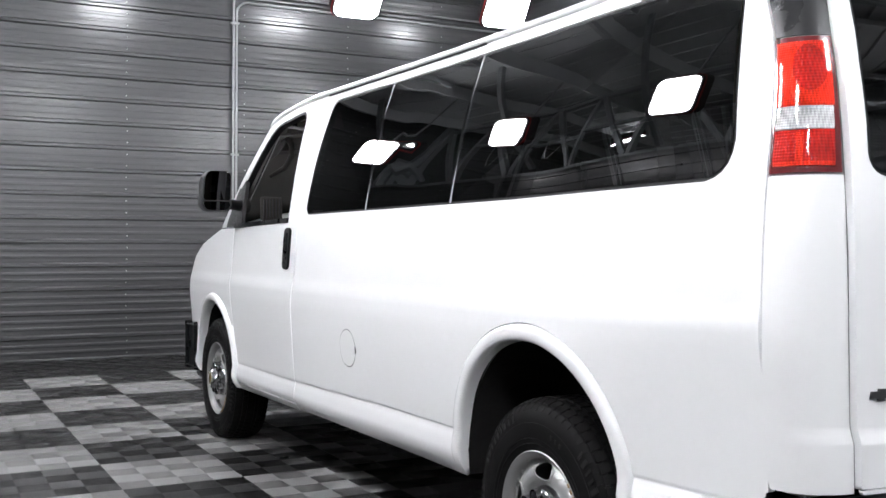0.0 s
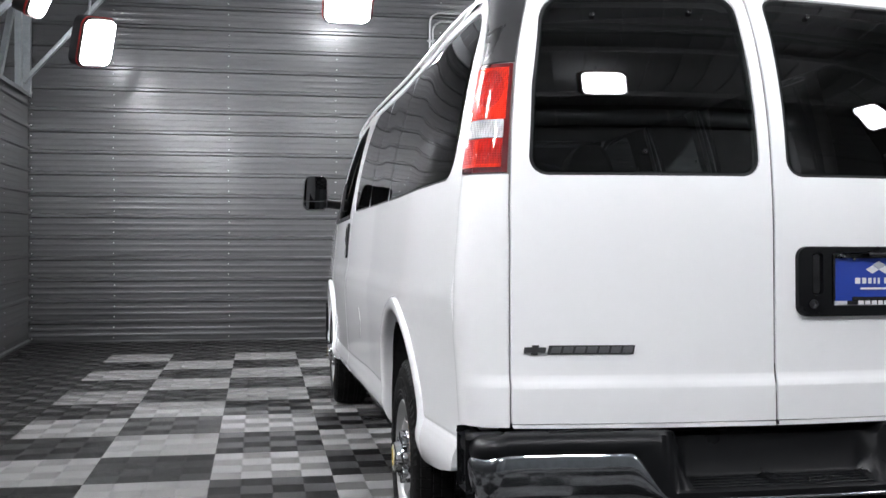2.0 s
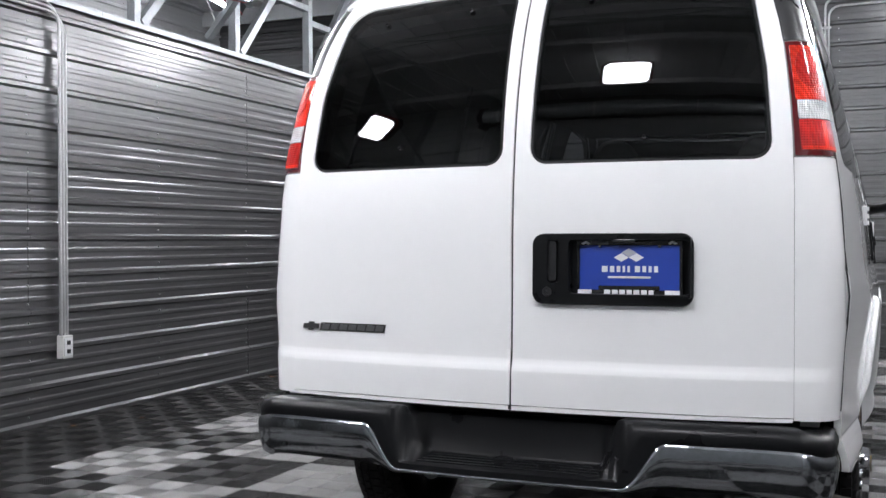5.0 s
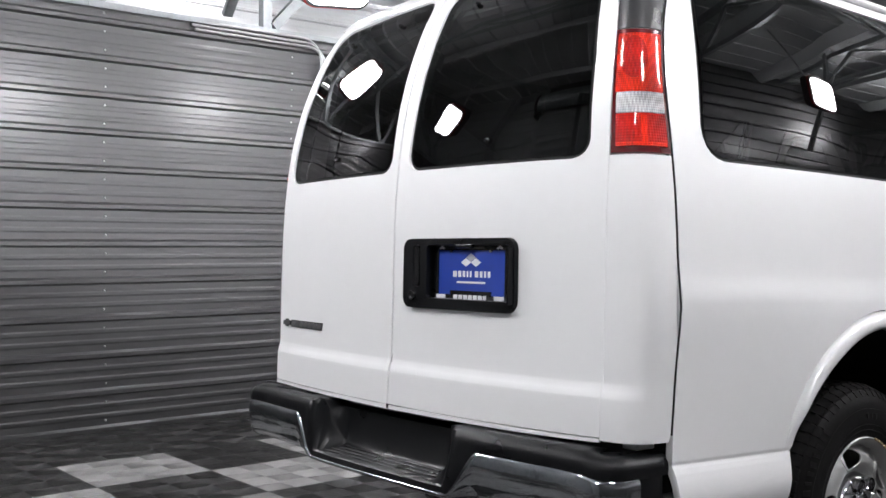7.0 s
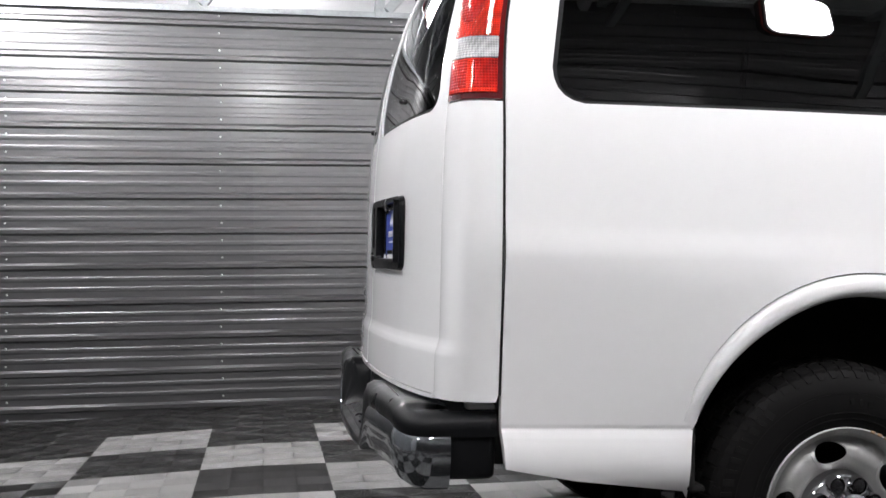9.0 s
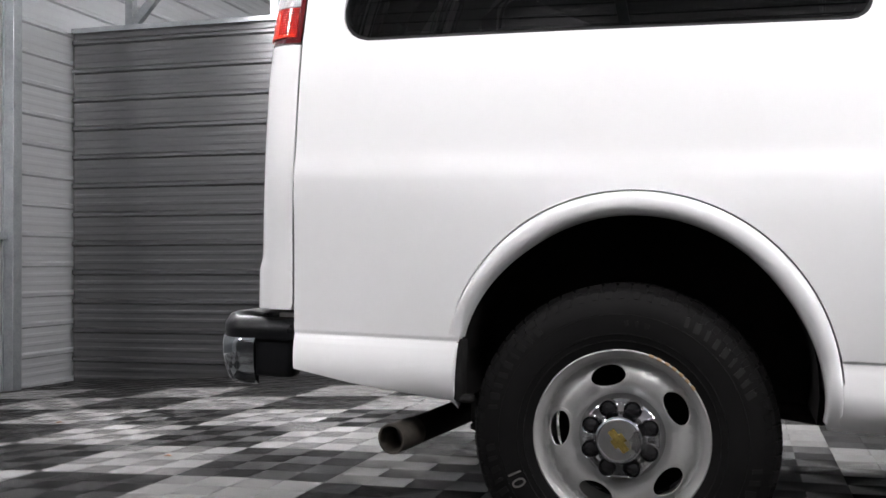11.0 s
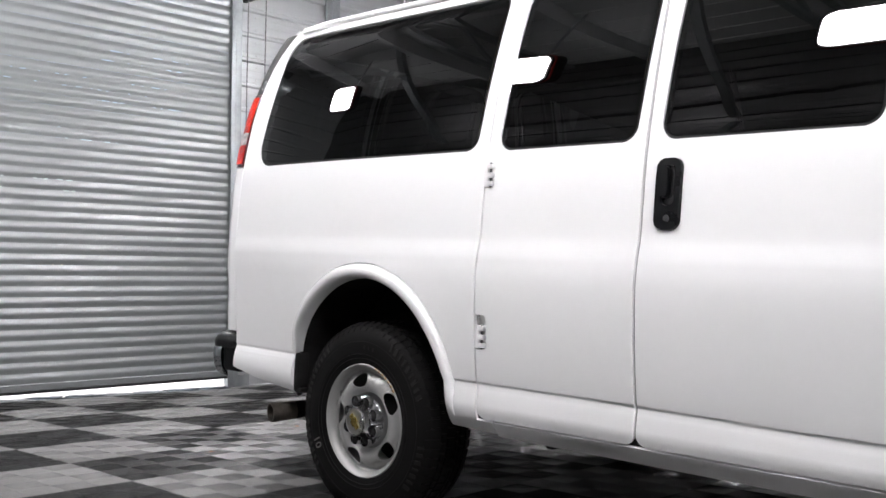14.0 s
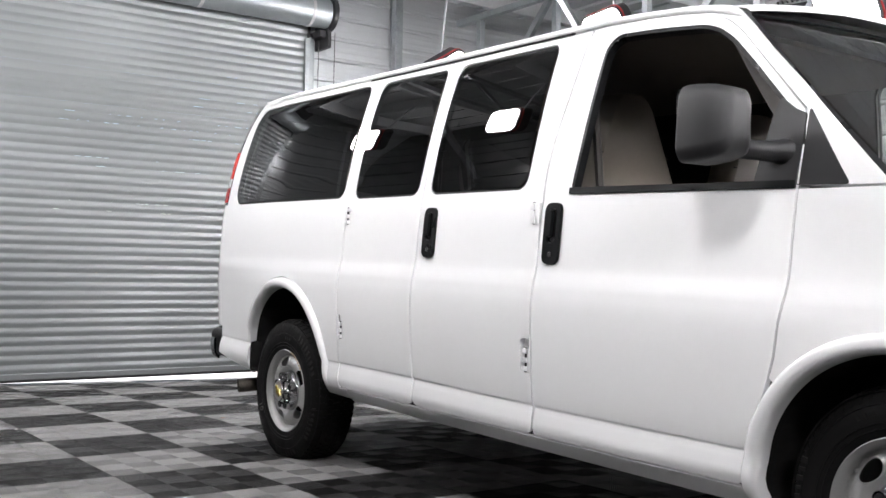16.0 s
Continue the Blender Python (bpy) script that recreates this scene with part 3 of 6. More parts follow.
# cap on the partition, and the truss that stands on it
bm = bmesh.new()
y = SOUTH + 0.05
n = 6
for i in range(n):
    y0, y1 = SOUTH + 0.04 + i * (NORTH - SOUTH - 0.12) / n, SOUTH + 0.04 + (i + 1) * (NORTH - SOUTH - 0.12) / n - 0.003
    vs = []
    for yy in (y0, y1):
        for dx, z in ((-0.19, W_TOP - 0.06), (-0.19, W_TOP + 0.012), (0.052, W_TOP + 0.012), (0.052, W_TOP - 0.028), (0.046, W_TOP - 0.028), (0.046, W_TOP + 0.004), (-0.182, W_TOP + 0.004), (-0.182, W_TOP - 0.06)):
            vs.append(bm.verts.new((west_x(yy) + dx, yy, z)))
    for j in range(8):
        bm.faces.new((vs[j], vs[(j + 1) % 8], vs[8 + (j + 1) % 8], vs[8 + j]))
    bm.faces.new(vs[:8][::-1])
    bm.faces.new(vs[8:])
tagged(part("trim", bm, M["galv"]), "folded metal cap along the partition top", "trim", kind="structure")


def truss():
    t = empty("roof_truss", pose(0, 0, W_TOP + 0.012))
    tagged(t, "galvanised steel truss with uprights and diagonals on the partition", "truss")
    top = CEIL - 0.24 - W_TOP - 0.012

    def x(yy):
        return west_x(yy) - 0.07

    for i in range(8):
        y0, y1 = SOUTH + 0.1 + i * 1.6, SOUTH + 0.1 + i * 1.6 + 1.6
        y1 = min(y1, NORTH - 0.06)
        part("top_chord", box_bm(x(y0) - 0.04, x(y0) + 0.04, y0, y1, top - 0.07, top), M["galv"], t)
    ys = [-4.6, -3.3, -2.0, -0.7, 0.6, 1.9, 3.2, 4.45, 5.6, 6.75, 7.85]
    for i, yy in enumerate(ys):
        bm = box_bm(x(yy) - 0.035, x(yy) + 0.035, yy - 0.035, yy + 0.035, 0, top)
        add_box(bm, x(yy) - 0.05, x(yy) + 0.05, yy - 0.05, yy + 0.05, 0, 0.012)
        part("upright", bm, M["galv"], t)
        if i + 1 < len(ys):
            a, b = Vector((x(yy) + 0.02, yy + 0.05, 0.03)), Vector((x(ys[i + 1]) + 0.02, ys[i + 1] - 0.05, top - 0.03))
            d = b - a
            m = Matrix.Translation((a + b) / 2) @ d.to_track_quat("X", "Z").to_matrix().to_4x4()
            part("diagonal", box_bm(-d.length / 2, d.length / 2, -0.028, 0.028, -0.035, 0.035, m=m), M["galv"], t)
    for yy, z in ((3.85, 0.62), (5.0, 0.50), (6.2, 0.75)):
        part("blocking", box_bm(x(yy) - 0.03, x(yy) + 0.03, yy - 0.55, yy + 0.55, z, z + 0.055), M["galv"], t)
    for yy, s in ((4.6, 0.45), (5.75, 0.35), (2.4, 0.5)):
        bm = bmesh.new()
        add_tube(bm, [(x(yy) + 0.05, yy + s * k, 0.30 + 0.25 * math.sin(5 * k) * k + 0.15 * k) for k in np.linspace(0, 1.4, 12)], 0.006, 6)
        part("loose_wire", bm, M["cord"], t, "thin white loose cable", smooth=60)
    return t


truss()
# corner post where the partition meets the north wall
bm = box_bm(WEST_N - 0.05, WEST_N + 0.045, NORTH - 0.13, NORTH - 0.04, W_TOP + 0.014, CEIL - 0.04, bevel=0.004)
tagged(part("corner_post", bm, M["galv"]), "galvanised post in the room's corner", "post")


def brace(p, q, size=0.035):
    a, b = Vector(p), Vector(q)
    d = b - a
    bm = box_bm(-d.length / 2, d.length / 2, -size, size, -size * 0.6, size * 0.6, m=Matrix.Translation((a + b) / 2) @ d.to_track_quat("X", "Z").to_matrix().to_4x4(), bevel=0.004)
    return tagged(part("knee_brace", bm, M["galv"]), "galvanised diagonal brace from wall to roof", "brace", group="roof braces")


brace((-3.93, 7.2, 2.78), (-2.6, 7.2, 4.30))
brace((-3.9, 5.0, 2.78), (-2.5, 5.0, 4.30))
brace((-3.86, 2.6, 2.78), (-2.45, 2.6, 4.30))
brace((-3.8, 0.2, 2.78), (-2.4, 0.2, 4.30))
brace((-3.76, -2.2, 2.78), (-2.35, -2.2, 4.30))
for y in (-3.0, -0.4, 2.2, 4.8, 7.0):
    brace((EAST - 0.04, y, 2.9), (EAST - 1.5, y, 4.30))



def cross_truss(y):
    """An open-web truss across the room under the roof."""
    t = empty("cross_truss", pose(0, y, 3.80))
    tagged(t, "galvanised open-web steel truss across the room", "truss", group="trusses under the roof")
    x0, x1, h = -2.3, EAST - 0.05, 0.46
    part("top_chord", box_bm(x0, x1, -0.035, 0.035, h - 0.06, h), M["galv"], t)
    part("bottom_chord", box_bm(x0, x1, -0.03, 0.03, 0.0, 0.05), M["galv"], t)
    xs = span(x0 + 0.05, x1 - 0.05, 0.8)
    for i in range(len(xs) - 1):
        a, b = Vector((xs[i], 0, 0.05 if i % 2 else h - 0.06)), Vector((xs[i + 1], 0, h - 0.06 if i % 2 else 0.05))
        d = b - a
        part("web_bar", box_bm(-d.length / 2, d.length / 2, -0.018, 0.018, -0.018, 0.018, m=Matrix.Translation((a + b) / 2) @ d.to_track_quat("X", "Z").to_matrix().to_4x4()), M["galv"], t)
    return t


for y in (-2.2, 0.2, 2.6, 5.0):
    cross_truss(y + 0.08)

# conduit down the north wall, conduit and socket on the west wall
bm = bmesh.new()
cx = 0.46
for dx, off in ((0.0, 0.0), (0.035, 0.1)):
    pts = [(cx + dx, NORTH - 0.05, 0.6)] + [(cx + dx, NORTH - 0.05, 3.72 - off)] + [(cx + dx + 0.12 * (1 - math.cos(a)), NORTH - 0.05, 3.72 - off + 0.12 * math.sin(a)) for a in np.linspace(0.2, 1.57, 7)] + [(EAST - 0.1, NORTH - 0.05, 3.84 - off)]
    add_tube(bm, pts, 0.0125, 8)
add_box(bm, cx - 0.03, cx + 0.06, NORTH - 0.07, NORTH - 0.03, 3.50, 3.52)
add_box(bm, cx - 0.03, cx + 0.06, NORTH - 0.07, NORTH - 0.03, 2.10, 2.12)
add_box(bm, cx - 0.03, cx + 0.06, NORTH - 0.07, NORTH - 0.03, 0.70, 0.72)
tagged(part("wall_conduit", bm, M["conduit"], smooth=50), "pair of thin metal conduits bent along the wall", "conduit")
wx = west_x(1.0)
so = empty("wall_socket", pose(wx + 0.035, 1.03, 0.495))
tagged(so, "pale surface socket box fed by thin metal conduits", "socket")
part("box", box_bm(0, 0.055, -0.045, 0.045, -0.075, 0.075, bevel=0.005), M["socket"], so)
part("face_plate", box_bm(0.055, 0.061, -0.035, 0.035, -0.058, 0.058, bevel=0.002), M["white_print"], so)
for z in (-0.028, 0.028):
    part("outlet", box_bm(0.060, 0.064, -0.016, 0.016, z - 0.014, z + 0.014, bevel=0.002), M["grey_plastic"], so)
for dy, top in ((-0.030, 2.06), (-0.004, 2.03), (0.022, 2.0)):
    bm = bmesh.new()
    up = [(0.025, dy, 0.07), (0.025, dy, top)] + [(0.025 - 0.10 * (1 - math.cos(a)) * 0 + 0.0, dy - 0.16 * (1 - math.cos(a)), top + 0.16 * math.sin(a)) for a in np.linspace(0.2, 1.57, 6)]
    up.append((0.025, up[-1][1] - 0.9, up[-1][2] + 0.01))
    add_tube(bm, up, 0.0105, 8)
    part("conduit", bm, M["conduit"], so, smooth=50)


def flood_lamp(p, facing, roll, wide, high, back):
    """A square flood lamp: dark housing with a red rim, bright rounded face, bracket and drop rod."""
    z = -Vector(facing).normalized()
    x = Vector((0, 0, 1)).cross(z).normalized()
    m = (Matrix.Translation(p) @ Matrix((x, z.cross(x), z)).transposed().to_4x4() @ Matrix.Rotation(radians(-roll), 4, "Z"))
    hang = (p[0], p[1], CEIL - 0.03)
    ob = empty("flood_lamp", m)
    tagged(ob, "lit square flood lamp with rounded white face and dark housing", "flood lamp", group="flood lamps round the room")
    w, h = wide / 2, high / 2
    outline = rounded([(-w - 0.02, -h - 0.02), (w + 0.02, -h - 0.02), (w + 0.02, h + 0.02), (-w - 0.02, h + 0.02)], 0.09, 7)
    face = rounded([(-w, -h), (w, -h), (w, h), (-w, h)], 0.08, 7)

    def prism(poly, z0, z1):
        bm = bmesh.new()
        a = [bm.verts.new((x, y, z0)) for x, y in poly]
        b = [bm.verts.new((x, y, z1)) for x, y in poly]
        bm.faces.new(a[::-1])
        bm.faces.new(b)
        for i in range(len(a)):
            bm.faces.new((a[i - 1], a[i], b[i], b[i - 1]))
        return bm
    part("housing", prism(outline, 0.0, 0.13), M["lamp_body"], ob, smooth=30)
    part("rim", prism(offset(outline, 0.008), 0.02, 0.034), M["lamp_red"], ob, "red rim strip", smooth=30)
    bm = prism(face, -0.006, 0.004)
    part("diffuser", bm, M["lamp_face"], ob, "glowing white diffuser")
    bm = bmesh.new()
    for i in range(7):
        add_box(bm, -w + 0.05 + i * (wide - 0.1) / 7, -w + 0.07 + i * (wide - 0.1) / 7, -h + 0.06, h - 0.06, 0.125, 0.165)
    part("cooling_fins", bm, M["lamp_body"], ob)
    bm = bmesh.new()
    inv = m.inverted()
    q = [inv @ Vector(hang), Vector((0, 0.05, 0.15))]
    add_tube(bm, q, 0.014, 8)
    # unseen glowing panel, added to throw light on the wall behind
    part("back_light", prism(rounded([(-0.17 * back, -0.05 * back), (0.17 * back, -0.05 * back), (0.17 * back, 0.16), (-0.17 * back, 0.16)], 0.03), 0.166, 0.172), M["lamp_back"], ob, "small glowing back panel, added to light the wall behind")
    part("drop_rod", bm, M["galv"], ob, smooth=60)
    return ob


# place, the way the face looks, roll about that axis, width, height, size of the added back panel
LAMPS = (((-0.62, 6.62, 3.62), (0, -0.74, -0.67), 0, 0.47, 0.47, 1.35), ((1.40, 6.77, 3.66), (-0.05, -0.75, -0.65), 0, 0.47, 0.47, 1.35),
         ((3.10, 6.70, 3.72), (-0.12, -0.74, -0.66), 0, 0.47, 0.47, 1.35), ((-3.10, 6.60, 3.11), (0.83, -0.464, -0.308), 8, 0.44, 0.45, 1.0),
         ((-3.22, 4.72, 3.20), (0.913, -0.003, -0.408), 7, 0.47, 0.46, 1.0), ((-3.10, 1.95, 3.12), (0.93, -0.05, -0.36), 4, 0.47, 0.46, 1.0),
         ((-3.10, 0.68, 3.02), (0.92, -0.02, -0.39), 5, 0.47, 0.46, 1.0), ((-3.12, -1.74, 3.20), (0.92, 0.0, -0.39), 5, 0.47, 0.46, 1.0),
         ((-2.60, -3.45, 3.00), (-0.17, 0.93, -0.33), 34, 0.47, 0.48, 1.0), ((-0.01, -3.42, 3.79), (0.12, 0.68, -0.72), -6, 0.43, 0.52, 1.0),
         ((3.00, -3.62, 3.43), (-0.912, -0.057, -0.406), 8, 0.46, 0.43, 1.0), ((2.80, -1.25, 3.22), (-0.919, -0.039, -0.393), 7, 0.41, 0.37, 1.0),
         ((2.62, 1.00, 3.00), (-0.93, -0.06, -0.36), 4, 0.42, 0.38, 1.0), ((2.85, 3.70, 3.20), (-0.92, -0.04, -0.39), 5, 0.46, 0.42, 1.0),
         ((-5.9, 5.6, 3.9), (-0.46, -0.2, -0.86), 0, 0.47, 0.47, 1.0), ((-5.9, 2.2, 3.9), (-0.47, -0.15, -0.87), 0, 0.47, 0.47, 1.0),
         ((-5.9, -1.6, 3.9), (-0.48, -0.07, -0.87), 0, 0.47, 0.47, 1.0))
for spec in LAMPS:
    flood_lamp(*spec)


def fallen_leaf(x, y, rot, s=0.05):
    bm = bmesh.new()
    pts = [(0, -0.5), (0.28, -0.2), (0.5, 0.1), (0.2, 0.12), (0.12, 0.5), (-0.1, 0.2), (-0.42, 0.22), (-0.3, -0.15)]
    vs = [bm.verts.new((s * a, s * b, 0.012 * (0.4 + abs(a)))) for a, b in pts]
    low = [bm.verts.new((s * a, s * b, 0.012 * (0.4 + abs(a)) - 0.0012)) for a, b in pts]
    bm.faces.new(vs)
    bm.faces.new(low[::-1])
    for i in range(len(vs)):
        bm.faces.new((vs[i - 1], low[i - 1], low[i], vs[i]))
    ob = part("fallen_leaf", bm, M["leaf"])
    ob.matrix_world = pose(x, y, ground_z(x, y) - 0.003, 0, 0, rot)
    return tagged(ob, "small dry orange-brown leaf on the floor tiles", "leaf", group="leaves on the floor")


for k, (x, y, r) in enumerate(((-3.83, 3.45, 20), (-3.72, 0.95, 80), (-3.5, 1.35, 140), (-1.2, -3.3, 30), (-0.3, -2.1, 200), (0.62, -1.62, 95))):
    fallen_leaf(x, y, r, 0.055 if k == 0 else 0.035)

# ---- the van ----
RAKE = 1.49
van = empty("passenger_van", pose(0, 0, 0, -RAKE, 0, 0))
tagged(van, "white passenger van with dark windows and black rear bumper", "van")

side_x = curve_through([(0.38, 0.925), (0.42, 0.957), (0.455, 0.976), (0.50, 0.985), (0.53, 0.981), (0.555, 0.974), (0.572, 0.9685), (0.580, 0.9668), (0.584, 0.9670), (0.588, 0.9702), (0.62, 0.9706), (0.75, 0.978),
                        (0.88, 0.986), (0.96, 0.991), (1.00, 0.991), (1.03, 0.988), (1.07, 0.980), (1.11, 0.976), (1.25, 0.967), (1.39, 0.951),
                        (1.53, 0.926), (1.67, 0.896), (1.81, 0.861), (1.945, 0.822), (2.0, 0.804), (2.03, 0.788)])
rear_y = curve_through([(0.60, -0.012), (0.70, -0.0115), (0.751, -0.0110), (0.757, -0.0100), (0.788, -0.0010), (0.795, 0.0), (0.85, 0.0008), (1.20, 0.002), (1.45, 0.020), (1.60, 0.046), (1.75, 0.090), (1.88, 0.145), (1.98, 0.21), (2.06, 0.30)])
SEAM_Y = curve_through([(0.45, -0.985), (1.39, -0.983), (1.55, -0.976), (1.71, -0.950), (1.85, -0.895), (1.95, -0.82), (2.03, -0.72)])
POST_X = curve_through([(0.5, 0.800), (1.30, 0.799), (1.45, 0.793), (1.72, 0.764), (1.88, 0.726), (2.03, 0.675)])
AXLE_R, AXLE_F = (-0.06, 0.357), (3.452, 0.446)
AXLE_LEFT = (3.48, 0.458)
ARCH_LEFT, ARCH_FRONT = 3.48, 3.452


def smooth_step(a, b, x):
    t = min(1.0, max(0.0, (x - a) / (b - a)))
    return t * t * (3 - 2 * t)


# the flank swells out below the swage line and turns in again at the sill crease; at the tail it is drawn in a little instead
swell = curve_through([(0.38, 0.0), (0.45, 0.002), (0.50, 0.003), (0.53, 0.005), (0.555, 0.009), (0.575, 0.012), (0.60, 0.0165), (0.63, 0.0205), (0.68, 0.0235), (0.75, 0.025), (0.80, 0.0255),
                       (0.86, 0.0240), (0.91, 0.0215), (0.95, 0.0180), (0.98, 0.0145), (1.01, 0.0110), (1.04, 0.0085), (1.09, 0.0070), (1.17, 0.0060), (1.35, 0.0035), (1.5, 0.0), (2.2, 0.0)])
hollow = curve_through([(0.38, 0.0), (0.50, 0.004), (0.555, 0.007), (0.570, 0.011), (0.585, 0.021), (0.60, 0.022), (0.70, 0.0225), (0.80, 0.024), (0.86, 0.0225), (0.91, 0.018), (0.96, 0.0115), (1.0, 0.006), (1.04, 0.0015), (1.08, 0.0), (1.5, 0.0), (2.2, 0.0)])


def body_x(y, z):
    # the crease runs down a little towards the nose
    z += (0.012 * smooth_step(-0.5, 0.6, y) + 0.012 * smooth_step(0.9, 2.2, y)) * (1 - smooth_step(0.62, 0.80, z)) * smooth_step(0.42, 0.52, z)
    x = side_x(z) + 0.008 * smooth_step(0.8, 2.0, y)
    full = smooth_step(-1.0, 0.0, y)
    x += swell(z) * full - 0.35 * hollow(z) * (1 - full)
    if y < -0.15:
        x -= 0.036 * ((-0.15 - y) / 0.83) ** 1.7
    if y > 2.7:
        x -= 0.065 * ((y - 2.7) / 1.5) ** 2.2
    return x


def body_rear(x, z):
    return -1.205 + 0.10 * x * x + 0.22 * max(0.0, x - 0.5) ** 2 + rear_y(z)


def lift(y):
    """The body leans: its left flank rises a little towards the nose."""
    return 0.0125 * max(0.0, y - 0.1)


def flank(s, y, z):
    if s > 0:
        return (body_x(y, z), y, z)
    return (-body_x(y, z) - 0.010 * max(0.0, y - 1.0) + swell(z) * (0.4 + 0.5 * smooth_step(2.0, 3.3, y)), y, z + lift(y))


def side(s):
    return lambda y, z: flank(s, y, z)


def rear(x, z):
    return (x, body_rear(x, z), z)


def corner(s):
    """The rear corner post: from the rear door's edge round to the side."""
    def f(u, z):
        xa, yb = POST_X(z) + (0.009 if s > 0 else 0.0), SEAM_Y(z)
        a = Vector((xa, body_rear(xa, z)))
        b = Vector((body_x(yb, z) - (0.0032 if s > 0 else 0.001), yb))
        c = Vector((b.x + 0.006, a.y + (0.001 if s > 0 else 0.022)))
        p = (1 - u) ** 2 * a + 2 * u * (1 - u) * c + u * u * b
        return (s * p.x, p.y, z)
    return f


ZC = [0.44, 0.47, 0.50, 0.525, 0.538, 0.545, 0.550, 0.555, 0.560, 0.565, 0.570, 0.574, 0.579, 0.584, 0.588, 0.594, 0.60, 0.66, 0.75, 0.84, 0.92, 0.945, 0.97, 0.985, 1.0, 1.02, 1.04, 1.06, 1.08, 1.10, 1.13, 1.2, 1.3, 1.39, 1.5, 1.6, 1.7, 1.8, 1.9, 1.95, 1.985]
GAP = 0.0028


# a strip coloured as the shade inside a shut line
def gap_strip(name, outline, surf, flip, parent, lift=-0.009, material="gap"):
    return panel(name, outline, surf, M[material], parent, depth=0.0, lift=lift, flip=flip, us=span(-1.0, 4.0, 0.25), vs=ZC)


def window(parent, outline, surf, flip, material, us, vs, name="window"):
    """A pane with a thin dark gasket round it."""
    if material is M["glass_dark"]:
        # side panes bulge outwards a little
        def bowed(u, v):
            p = surf(u, v)
            return (p[0] + math.copysign(0.010 * (1 - ((v - 1.668) / 0.277) ** 2), p[0]), p[1], p[2])
        vs = span(1.38, 1.95, 0.04)
    else:
        bowed = surf
    w = panel(name, offset(outline, -0.004), bowed, material, parent, depth=0.0, lift=-0.004, flip=flip, us=us, vs=vs)
    panel("gasket", offset(outline, 0.004), surf, M["seam"], w, depth=0.012, lift=-0.006, flip=flip, us=us, vs=ZC, holes=[offset(outline, -0.008)])
    return w


def strip_window(y0b, y1b, y0t, y1t, z0=1.392, z1=1.945, r=(0.07, 0.05, 0.06, 0.08)):
    return rounded([(y0b, z0), (y1b, z0), (y1t, z1), (y0t, z1)], list(r))


def handle(parent, y, z, s, h=0.21, w=0.078):
    """A black upright pull: plate, recess, grip bar and lock."""
    f = side(s)
    plate = rounded([(y - w / 2, z - h / 2), (y + w / 2, z - h / 2), (y + w / 2, z + h / 2), (y - w / 2, z + h / 2)], 0.028)
    hd = panel("door_handle", plate, f, M["black"], parent, "black plastic pull handle with a lock", depth=0.016, lift=0.012, flip=s < 0, us=span(y - w, y + w, 0.02), vs=span(z - h, z + h, 0.03),
               holes=[rounded([(y - w * 0.28, z - h * 0.16), (y + w * 0.30, z - h * 0.16), (y + w * 0.30, z + h * 0.40), (y - w * 0.28, z + h * 0.40)], 0.018)])
    cup = rounded([(y - w * 0.32, z - h * 0.19), (y + w * 0.34, z - h * 0.19), (y + w * 0.34, z + h * 0.43), (y - w * 0.32, z + h * 0.43)], 0.018)
    panel("recess", cup, f, M["black_gloss"], hd, depth=0.0, lift=0.0025, flip=s < 0)
    grip = rounded([(y - w * 0.26, z - h * 0.05), (y + w * 0.02, z - h * 0.05), (y + w * 0.02, z + h * 0.38), (y - w * 0.26, z + h * 0.38)], 0.012)
    panel("grip", grip, f, M["black"], hd, depth=0.012, lift=0.019, flip=s < 0)
    bm = bmesh.new()
    add_lathe(bm, [(0.0, 0.011), (0.003, 0.011), (0.004, 0.008), (0.002, 0.0005)], 16, "x", (0, 0, 0))
    lock = part("lock", bm, M["chrome"], hd, "round metal key lock", smooth=40)
    lock.matrix_basis = pose(flank(s, y, z - h * 0.34)[0] + s * 0.012, y + 0.004, flank(s, y, z - h * 0.34)[2], 0, 0, 0 if s > 0 else 180)
    return hd


def hinge(parent, y, z, s, way, h=0.080, pocket=None, knuckles=((-0.48, -0.27), (-0.12, 0.10), (0.27, 0.48))):
    """An exposed strap hinge: a plate beside the shut line, three knuckles and a pin; way: towards which end the knuckles lie."""
    x = body_x(y, z) - (0.017 if pocket else 0.003)

    def strap(bm, a, b, out, z0, z1):
        y0, y1 = sorted((y + way * a, y + way * b))
        add_box(bm, min(s * (x - 0.012), s * (x + out)), max(s * (x - 0.012), s * (x + out)), y0, y1, z0, z1, bevel=0.0022)
    bm = bmesh.new()
    strap(bm, 0.0, 0.021, 0.013, z - h * 0.5, z + h * 0.5)
    hg = part("hinge", bm, M["paint_dull"], parent, "white exposed door hinge", smooth=30)
    for a, b in knuckles:
        bm = bmesh.new()
        strap(bm, 0.019, 0.041, 0.020, z + h * a, z + h * b)
        part("knuckle", bm, M["paint_dull"], hg, smooth=30)
    bm = bmesh.new()
    add_tube(bm, [(s * (x + 0.009), y + way * 0.030, z - h * 0.53), (s * (x + 0.009), y + way * 0.030, z + h * 0.53)], 0.0062, 8)
    part("pin", bm, M["chrome"], hg, smooth=50)
    if pocket:
        panel("pocket", offset(pocket, 0.004), side(s), M["paint_dull"], hg, "sunken hinge pocket", depth=0.0, lift=-0.019, flip=s < 0)
    return hg


